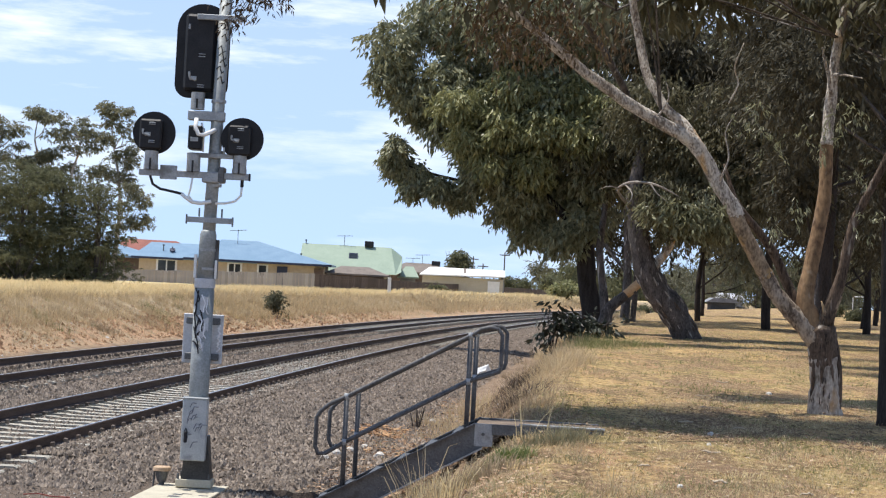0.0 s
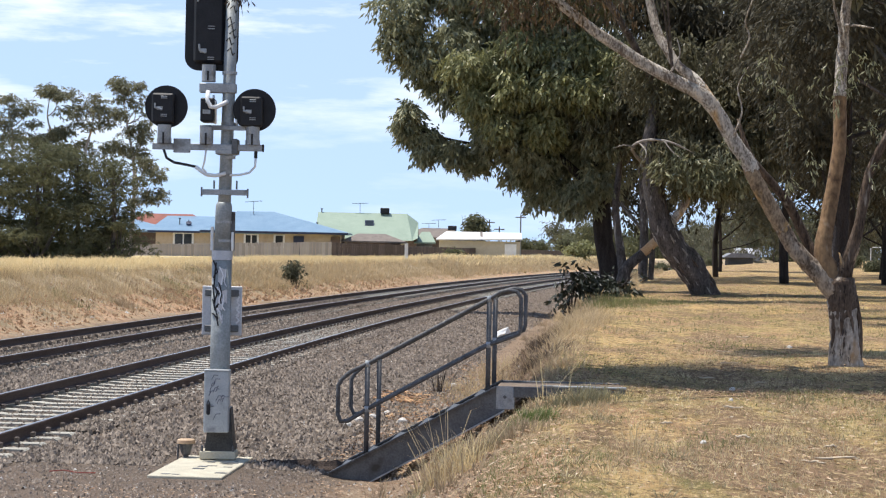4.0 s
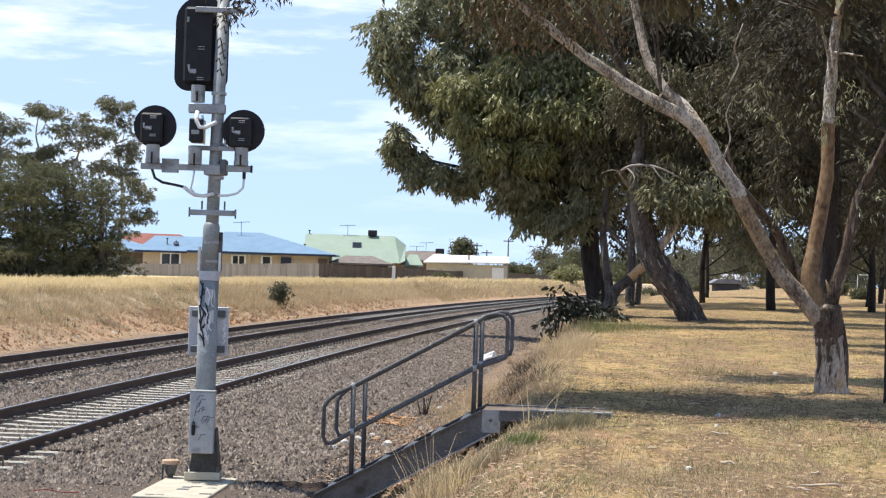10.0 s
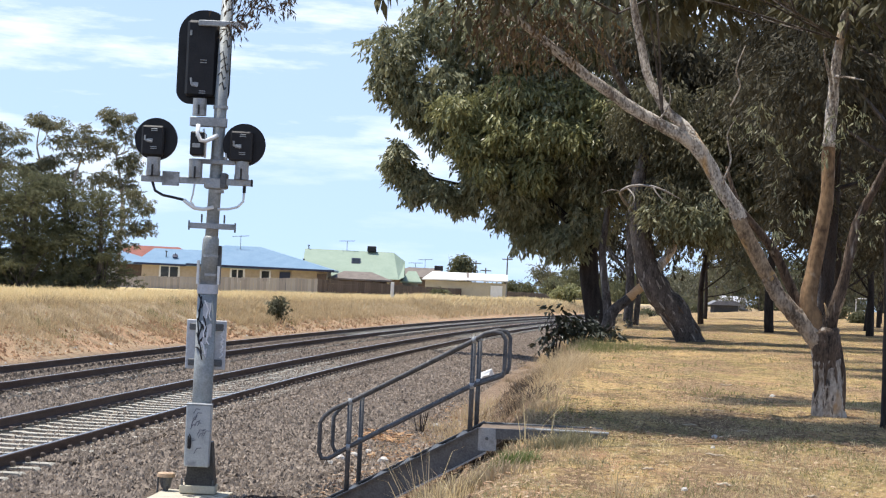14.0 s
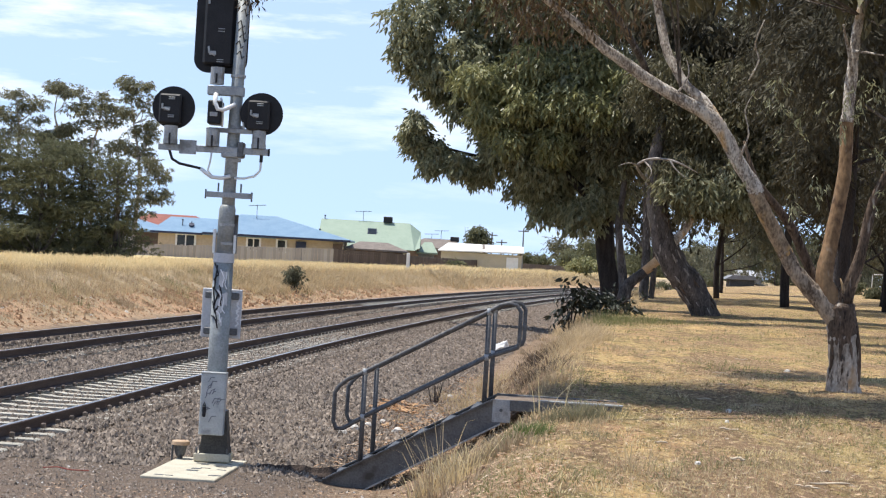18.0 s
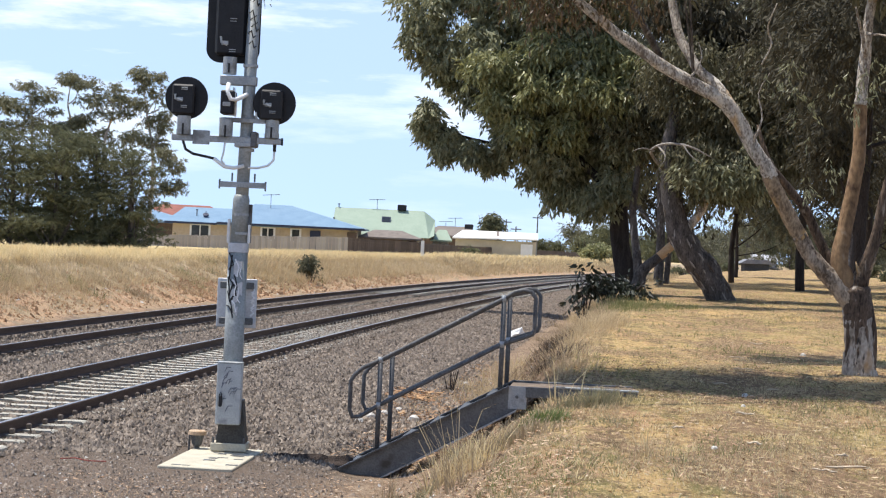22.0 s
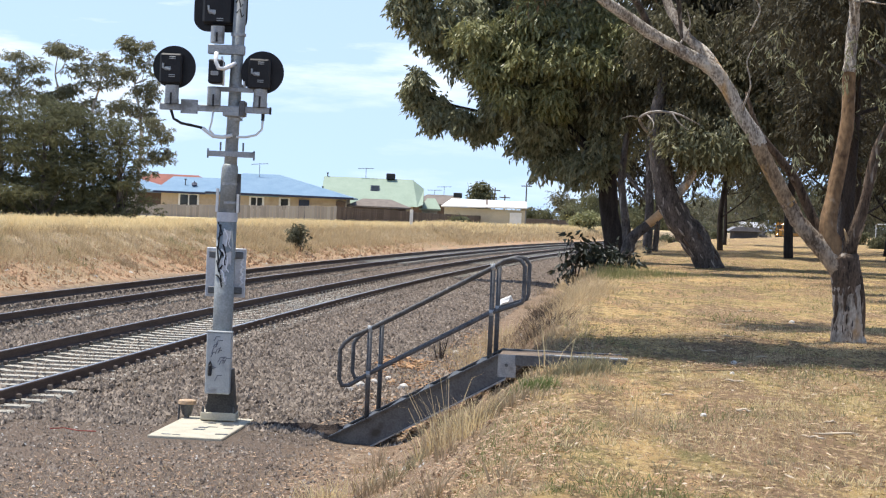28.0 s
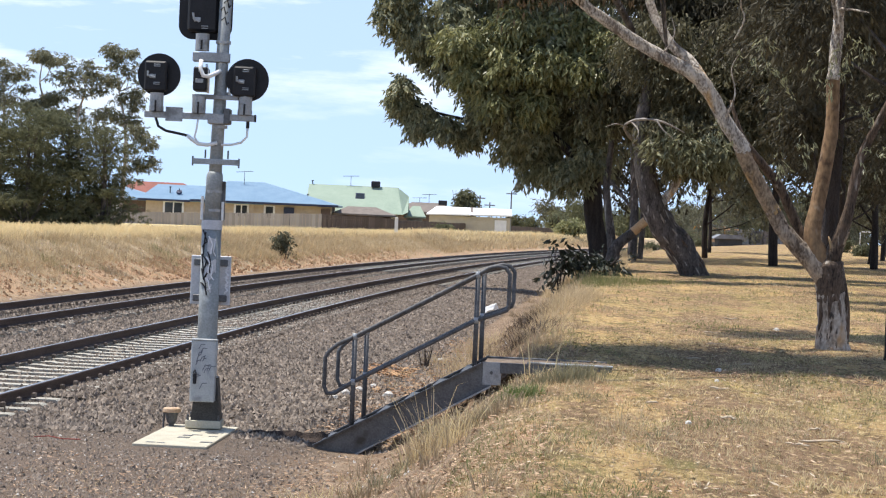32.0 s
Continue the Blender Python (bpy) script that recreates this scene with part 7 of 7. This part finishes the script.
blades("verge_grass", "long dry grass along the edge of the lawn", [(5.6, 7.8, 12, 19.5, 3200, 0.07, 0.0035), (7.0, 8.2, 19, 22, 1500, 0.1, 0.004), (1.0, 5.4, 12.6, 17.5, 1100, 0.06, 0.0028), (2.8, 6.0, 12.8, 19.5, 2600, 0.075, 0.0032), (5.8, 8.6, 70, 150, 9000, 0.45, 0.016)], straw, 65, lean=0.45)
blades("verge_dead_grass", "dull dead grass along the lip of the bank", [(6.2, 8.0, 25, 75, 6500, 0.12, 0.005)], dead_grass, 74, lean=0.6)
tufts("steps_dry_grass", "thin dry grass growing between the steps and the ballast", [(0.35, 36.6, 0.5, 0.3, 150), (0.65, 35.4, 0.5, 0.3, 170), (1.0, 38.0, 0.5, 0.34, 190), (0.5, 33.4, 0.4, 0.28, 130), (1.2, 40.4, 0.5, 0.36, 190), (1.0, 35.0, 0.4, 0.3, 140), (0.9, 33.0, 0.35, 0.28, 110), (-0.2, 33.0, 0.35, 0.2, 60), (-0.5, 31.0, 0.3, 0.16, 40), (1.5, 43, 0.5, 0.36, 150)], straw, 92)
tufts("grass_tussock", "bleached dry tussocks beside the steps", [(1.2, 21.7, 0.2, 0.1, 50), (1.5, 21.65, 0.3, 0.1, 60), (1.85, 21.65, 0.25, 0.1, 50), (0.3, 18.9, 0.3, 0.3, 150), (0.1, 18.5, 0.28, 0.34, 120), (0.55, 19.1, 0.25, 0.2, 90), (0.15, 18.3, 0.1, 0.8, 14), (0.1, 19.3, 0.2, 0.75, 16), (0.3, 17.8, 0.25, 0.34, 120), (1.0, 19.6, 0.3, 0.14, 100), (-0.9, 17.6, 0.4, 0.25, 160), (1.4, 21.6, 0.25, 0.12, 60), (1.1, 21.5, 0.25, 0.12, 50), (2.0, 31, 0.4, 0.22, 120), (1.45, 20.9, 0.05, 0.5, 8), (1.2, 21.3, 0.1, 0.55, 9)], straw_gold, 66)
tufts("green_weed", "fresh green weed clump beside the landing", [(0.93, 18.95, 0.2, 0.17, 420), (1.1, 19.1, 0.15, 0.14, 200)], weed_green, 67)
tufts("shade_grass", "green grass in the shade of the big tree", [(5.2, 57, 0.9, 0.3, 420), (5.9, 60, 1.0, 0.34, 420), (6.8, 61, 1.0, 0.26, 320), (5.6, 64, 1.0, 0.36, 360), (7.8, 62, 1.2, 0.2, 260), (4.7, 55, 0.5, 0.3, 160)], straw_green, 90)
tufts("lip_tussock", "heavy drooping straw tussocks on the lip of the bank", [(3.3, 43.5, 0.75, 0.42, 620), (3.0, 41.0, 0.6, 0.36, 420), (2.7, 38.5, 0.5, 0.3, 300), (3.7, 47.5, 0.7, 0.4, 360), (2.2, 34.6, 0.5, 0.28, 260)], straw, 86, lean=1.3)
# Dead stems whose dark colour also paints the shadow line under the lip.
tufts("dead_brush", "tangle of dead stems hanging down the lip of the bank, dark for its shadow line", [(1.75, 32.0, 0.45, 0.3, 260), (1.6, 30.6, 0.35, 0.24, 150), (1.95, 33.4, 0.4, 0.26, 150), (2.35, 43.6, 0.5, 0.4, 260), (2.2, 41.4, 0.4, 0.3, 160), (2.55, 45.5, 0.4, 0.3, 140)], leaf_hang, 87, lean=1.5)
tufts("olive_weed", "grey-green grass tufts beside the steps", [(1.55, 20.6, 0.3, 0.26, 240), (1.75, 20.9, 0.25, 0.22, 160), (1.3, 20.6, 0.3, 0.2, 180), (0.75, 19.2, 0.3, 0.17, 200), (0.6, 18.3, 0.25, 0.16, 150), (0.4, 18.8, 0.3, 0.18, 150), (-0.3, 17.7, 0.3, 0.2, 130), (1.9, 21.6, 0.3, 0.12, 110)], weed_olive, 79)


def lawn_spots(seed, count):
    """Low tussocks strewn over the near lawn."""
    rd = random.Random(seed)
    out = []
    for _ in range(count):
        y = 12.5 + 21 * rd.random() ** 1.2
        x, yy = on_line(y, rd.uniform(7.4, 14.5))
        k = rd.uniform(0.5, 1.3)
        out.append((float(x), float(yy), 0.13 * k, 0.075 * k, int(26 * k)))
    return out


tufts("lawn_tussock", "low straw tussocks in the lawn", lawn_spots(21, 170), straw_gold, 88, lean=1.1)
tufts("lawn_olive_tussock", "low olive tussocks in the lawn", lawn_spots(22, 130), weed_olive, 89, lean=1.1)


def verge_spots():
    """Tussocks strewn unevenly along the lip of the bank."""
    rd = random.Random(17)
    spots = []
    for _ in range(46):
        y = 26.5 + 60 * rd.random() ** 1.3
        d = rd.gauss(6.9, 0.55)
        x, yy = on_line(y, d)
        s = rd.uniform(0.5, 1.25)
        spots.append((float(x), float(yy), 0.34 * s, (0.2 if y < 34 else 0.3) * s, int(80 * s)))
    for _ in range(18):
        y = 12.5 + 8.5 * rd.random()
        d = rd.gauss(6.9, 0.5)
        x, yy = on_line(y, d)
        s = rd.uniform(0.4, 1.0)
        spots.append((float(x), float(yy), 0.2 * s, 0.3 * s, int(60 * s)))
    return spots


VERGE = verge_spots()
tufts("verge_tussock", "uneven dry tussocks along the lip of the bank", VERGE[::3], straw, 71)
tufts("dead_tussock", "dull brown dead tussocks along the lip of the bank", VERGE[1::3] + VERGE[2::3] + [(0.35, 18.95, 0.34, 0.32, 260), (0.15, 18.4, 0.3, 0.32, 200), (0.65, 18.6, 0.35, 0.2, 200), (0.7, 19.4, 0.3, 0.2, 160), (1.3, 25.4, 0.35, 0.17, 130), (1.6, 26.6, 0.4, 0.18, 130), (1.5, 28.4, 0.4, 0.2, 150), (1.8, 30.5, 0.5, 0.24, 170), (0.75, 18.0, 0.35, 0.2, 180), (0.3, 18.3, 0.3, 0.24, 130), (-0.5, 17.1, 0.3, 0.25, 130)], dead_grass, 72)


def flakes(name, label, stretches, mat, seed):
    """Flat curled bits of bark and dead leaf."""
    rng = np.random.default_rng(seed)
    vs = []
    for d0, d1, y0, y1, n, size in stretches:
        y, d = y0 + (y1 - y0) * rng.random(n) ** 1.4, rng.uniform(d0, d1, n)
        x, yy = on_line(y, d)
        b = np.stack([x, yy, ground_z(d, y) + rng.uniform(0.015, 0.05, n)], -1)
        a = rng.uniform(0, 6.28, n)
        ln, w = size * rng.uniform(0.4, 1.4, n), size * rng.uniform(0.1, 0.24, n)
        u = np.stack([np.cos(a) * ln, np.sin(a) * ln, rng.normal(0, 0.2, n) * ln], -1)
        s = np.stack([-np.sin(a) * w, np.cos(a) * w, rng.uniform(0, 0.8, n) * w], -1)
        vs.append(np.stack([b - u, b - u * 0.2 - s, b + u, b + u * 0.1 + s], 1))
    v = np.concatenate(vs)
    f = (np.arange(len(v)) * 4)[:, None] + np.array([[0, 1, 2, 3]])
    return tagged(new(name, array_mesh(name, v.reshape(-1, 3), f, mat)), label, "leaf litter", kind="stuff")


flakes("leaf_litter", "fallen brown leaves and strips of bark", [(5.0, 7.8, 12.5, 22.3, 5000, 0.027), (6.8, 15, 12, 40, 7000, 0.03), (1.0, 5.4, 12.8, 19, 1200, 0.024), (2.6, 6.0, 12.8, 20.5, 4200, 0.026), (4.8, 6.4, 23.2, 28, 1100, 0.04), (5.4, 6.5, 23.6, 25.2, 650, 0.05)], litter, 68)
flakes("orange_litter", "drift of orange fallen leaves beside the ballast", [(4.3, 5.1, 33.0, 35.0, 420, 0.075), (4.5, 5.6, 29.8, 37, 520, 0.05), (4.8, 5.9, 24.5, 34, 420, 0.036), (5.0, 5.9, 37, 46, 260, 0.06)], litter_orange, 70)
# Litter whose first stretch also darkens the gum's shade band by colour.
flakes("dark_litter", "dark brown leaf litter and crumbled earth under the gum, deepening its shade by colour", [(7.4, 13.5, 22.5, 30.5, 5200, 0.032), (7.0, 15, 12, 24, 3200, 0.022)], clod_dark, 91)
flakes("pale_litter", "pale curled bark on the lawn", [(7.0, 16, 12, 42, 800, 0.034), (5, 7, 13, 26, 110, 0.03)], litter_pale, 69)

bag = thing("plastic_bag", (2.0, 56.0, ground_at(2.0, 56.0)), "crumpled white plastic litter on the bank", "litter")
part("sheet", Shell().tube([(-0.26, 0, 0.05), (-0.1, 0.06, 0.2), (0.08, 0.0, 0.3), (0.24, 0.0, 0.08)], [0.04, 0.1, 0.12, 0.04], 9, True, 0.3, random.Random(3)), trim_white, bag)
cup = thing("paper_cup", (-0.82, 16.2, ground_at(-0.82, 16.2)), "crushed white paper cup in the grass", "litter")
part("cup", Shell().tube([(0, 0, 0.0), (0.06, 0, 0.06), (0.1, 0, 0.11)], [0.045, 0.05, 0.03], 9, True, 0.15, random.Random(5)), trim_white, cup)
tape = thing("red_tape", (-3.9, 21.2, ground_at(-3.9, 21.2)), "strip of torn red tape on the gravel", "litter")
part("strip", Shell().tube([(-0.25, 0, 0.05), (-0.1, 0.05, 0.06), (0.06, -0.03, 0.045), (0.25, 0.02, 0.04)], 0.008, 4), tape_red, tape)


def fallen_bark(x, y, turn, size, seed):
    """A curled strip of shed bark lying on the lawn."""
    rd = random.Random(seed)
    t = thing("bark_strip", (x, y, ground_at(x, y)), "pale curled strip of shed bark on the lawn", "bark", "shed bark", turn=turn)
    pts = [((k / 5 - 0.5) * size, rd.uniform(-0.09, 0.09) * size, 0.018 + rd.uniform(0.0, 0.02)) for k in range(6)]
    part("strip", limb(pts, [0.003] + [rd.uniform(0.006, 0.014) for _ in range(4)] + [0.003], rd, 6, 0.3), litter_pale, t, smooth=True)
    if size > 0.4:
        part("curl", limb([pts[2], (pts[2][0] + 0.08, pts[2][1] - 0.12, 0.05), (pts[2][0] + 0.2, pts[2][1] - 0.1, 0.04)], [0.004, 0.01, 0.003], rd, 6, 0.25), litter_pale, t, smooth=True)


for k, (x, y, turn, size) in enumerate([(4.26, 27.95, 10, 0.32), (3.57, 25.4, -20, 0.2), (4.75, 32.0, 5, 0.25), (6.1, 38.5, 15, 0.3), (3.25, 15.6, 12, 0.42), (3.0, 15.3, -25, 0.2), (3.4, 16.6, 30, 0.16), (2.7, 16.9, -8, 0.14), (2.2, 18.3, 20, 0.13), (3.1, 20.1, -12, 0.2), (4.1, 24.4, 3, 0.18)]):
    fallen_bark(x, y, turn, size, 600 + k)
for k, (x, y, r) in enumerate([(3.59, 23.36, 0.045), (3.26, 21.3, 0.03), (6.2, 34.0, 0.05), (2.3, 16.5, 0.03), (-0.45, 29.3, 0.09), (-1.08, 28.7, 0.08), (-0.9, 29.5, 0.07), (-0.7, 30.4, 0.06), (-1.2, 27.9, 0.06), (0.4, 37.5, 0.07)]):
    rd = random.Random(640 + k)
    st = thing("white_stone", (x, y, ground_at(x, y)), "small white stone lying on the ground", "stone", "white stones")
    part("stone", Shell().tube([(0, 0, -r * 0.5), (0, 0, 0), (0.1 * r, 0, r * 0.6), (0.1 * r, 0, r * 0.95)], [r * 0.7, r, r * 0.85, r * 0.35], 8, True, 0.2, rd), stone_pale, st)
weed = thing("dead_weed", (0.1, 35.8, ground_at(0.1, 35.8)), "blackened dead weed standing behind the steps", "weed")
for k in range(7):
    rd = random.Random(660 + k)
    dx, dy = rd.uniform(-0.16, 0.16), rd.uniform(-0.1, 0.1)
    part("stalk", Shell().tube([(dx * 0.3, dy * 0.3, -0.05), (dx * 0.7, dy, 0.2), (dx, dy, rd.uniform(0.32, 0.46))], [0.012, 0.009, 0.004], 5), bark_dark, weed)

# ---- freight train that comes round the curve ----
ARC_Y = np.arange(-50, 1150, 1.0)
ARC_S = np.concatenate([[0], np.cumsum(np.hypot(np.diff(line_x(ARC_Y)), 1.0))])


def locomotive():
    t = thing("locomotive", (0, 0, 0), "orange-yellow and black diesel locomotive with lit headlight", "locomotive", "train")
    body = part("body", Shell().box((-1.4, 3.2, 1.2), (1.4, 19.4, 4.0), 0.18), loco_dark, t)
    part("side_band", Shell().box((-1.42, 3.3, 1.3), (1.42, 19.3, 1.9), 0.02), loco_yellow, body)
    part("roof_band", Shell().box((-1.41, 3.3, 3.5), (1.41, 19.3, 3.8), 0.02), loco_yellow, body)
    part("roof_equipment", Shell().box((-0.9, 5, 4.0), (0.9, 17, 4.25), 0.08), loco_dark, body)
    part("grille", Shell().box((-1.43, 9, 2.0), (1.43, 15, 3.6), 0.03), loco_dark, body)
    part("frame", Shell().box((-1.45, 0.4, 0.85), (1.45, 20, 1.25), 0.05), loco_dark, t)
    cab = part("cab", Shell().prism([(-1.42, 1.2), (1.42, 1.2), (1.42, 3.5), (1.1, 4.1), (-1.1, 4.1), (-1.42, 3.5)], 1.2, 3.4), loco_yellow, t)
    part("nose", Shell().box((-1.2, 0.2, 1.2), (1.2, 1.25, 2.6), 0.12), loco_yellow, cab)
    for sx in (-0.68, 0.68):
        part("windscreen", Shell().box((sx - 0.52, 1.16, 2.75), (sx + 0.52, 1.2, 3.5), 0.02), window_glass, cab)
    for sx in (-1.43, 1.41):
        part("side_window", Shell().box((sx, 1.7, 2.6), (sx + 0.02, 2.9, 3.4), 0.0), window_glass, cab)
    for sx in (-0.13, 0.13):
        part("headlight", Shell().tube([(sx, 1.16, 3.78), (sx, 1.2, 3.78)], 0.12, 12), lamp_glow, cab, "bright headlight")
    for sx in (-0.85, 0.85):
        part("ditch_light", Shell().tube([(sx, 0.16, 1.6), (sx, 0.2, 1.6)], 0.1, 10), lamp_glow, cab)
    part("fuel_tank", Shell().box((-1.2, 7.6, 0.35), (1.2, 12.6, 0.86), 0.1), loco_dark, t)
    for yb in (4.2, 16.2):
        bogie = part("bogie", Shell().box((-1.1, yb - 1.9, 0.35), (1.1, yb + 1.9, 0.85), 0.08), loco_dark, t)
        for k in (-1.5, 0, 1.5):
            for sx in (-0.8, 0.8):
                part("wheel", Shell().tube([(sx - 0.07, yb + k, 0.5), (sx + 0.07, yb + k, 0.5)], 0.5, 18), rail_steel, bogie)
    part("coupler", Shell().box((-0.12, -0.3, 0.8), (0.12, 0.5, 1.05), 0.03), loco_dark, t)
    return t


def wagon(mat, label):
    t = thing("container_wagon", (0, 0, 0), label, "railway wagon", "train")
    part("deck", Shell().box((-1.3, 0.5, 0.9), (1.3, 15.5, 1.15), 0.04), loco_dark, t)
    for k in range(2):
        c = part("container", Shell().box((-1.22, 0.9 + 7.2 * k, 1.15), (1.22, 7.0 + 7.2 * k, 3.75), 0.03), mat, t)
        for j in range(12):
            part("rib", Shell().box((-1.25, 1.2 + 7.2 * k + 0.48 * j, 1.3), (1.25, 1.42 + 7.2 * k + 0.48 * j, 3.6), 0.01), mat, c)
    for yb in (2.6, 13.4):
        bogie = part("bogie", Shell().box((-1.05, yb - 1.3, 0.35), (1.05, yb + 1.3, 0.9), 0.06), loco_dark, t)
        for k in (-0.9, 0.9):
            for sx in (-0.8, 0.8):
                part("wheel", Shell().tube([(sx - 0.07, yb + k, 0.45), (sx + 0.07, yb + k, 0.45)], 0.45, 16), rail_steel, bogie)
    return t


train = [(locomotive(), 0.0, 20.2), (locomotive(), 20.8, 20.2)]
for k in range(7):
    train.append((wagon((wall_grey, loco_dark, roof_brown)[k % 3], "flat wagon with two ribbed freight containers"), 41.6 + 16.4 * k, 16.0))
SPEED = 22.0
breeze = [(o, r, b) for ob, name, r, b in ((gum_c, "crown_low", 0.05, 6.0), (gum_c, "crown_bright", 0.09, 9.0), (gum_c, "crown", 0.03, 8.0), (gum_a, "crown_brown", 0.03, 5.0), (gum_a, "crown", 0.03, 6.0), (gum_r, "hanging_leaves", 0.012, 3.5), (gum_b, "crown_brown", 0.06, 5.0)) for o in ob.children if o.name.split(".")[0] == name]


def motions():
    """The train runs along the near track towards the camera."""
    nose_s = float(np.interp(320.0, ARC_Y, ARC_S))
    for ob, back, length in train:
        rows = []
        for k in range(17):
            t = 2.0 * k
            s = nose_s + SPEED * (32.0 - t) + back
            y0, y1 = float(np.interp(s, ARC_S, ARC_Y)), float(np.interp(s + length, ARC_S, ARC_Y))
            x0, x1 = line_x(y0), line_x(y1)
            rows.append((t, pose(x0, y0, 0.0, 0, 0, math.degrees(math.atan2(-(x1 - x0), y1 - y0)))))
        walk(ob, rows)
    # the breeze stirs the foliage
    rd = random.Random(77)
    for ob, reach, beat in breeze:
        ph = [rd.uniform(0, 6.28) for _ in range(4)]
        rows = []
        for k in range(65):
            t = 0.5 * k
            dx = reach * (0.6 * math.sin(2 * math.pi * t / beat + ph[0]) + 0.4 * math.sin(2 * math.pi * t / (beat * 0.43) + ph[1]))
            dz = 0.6 * reach * (0.6 * math.sin(2 * math.pi * t / (beat * 0.7) + ph[2]) + 0.4 * math.sin(2 * math.pi * t / (beat * 0.31) + ph[3]))
            rows.append((t, pose(dx, 0, dz)))
        walk(ob, rows)


motions()
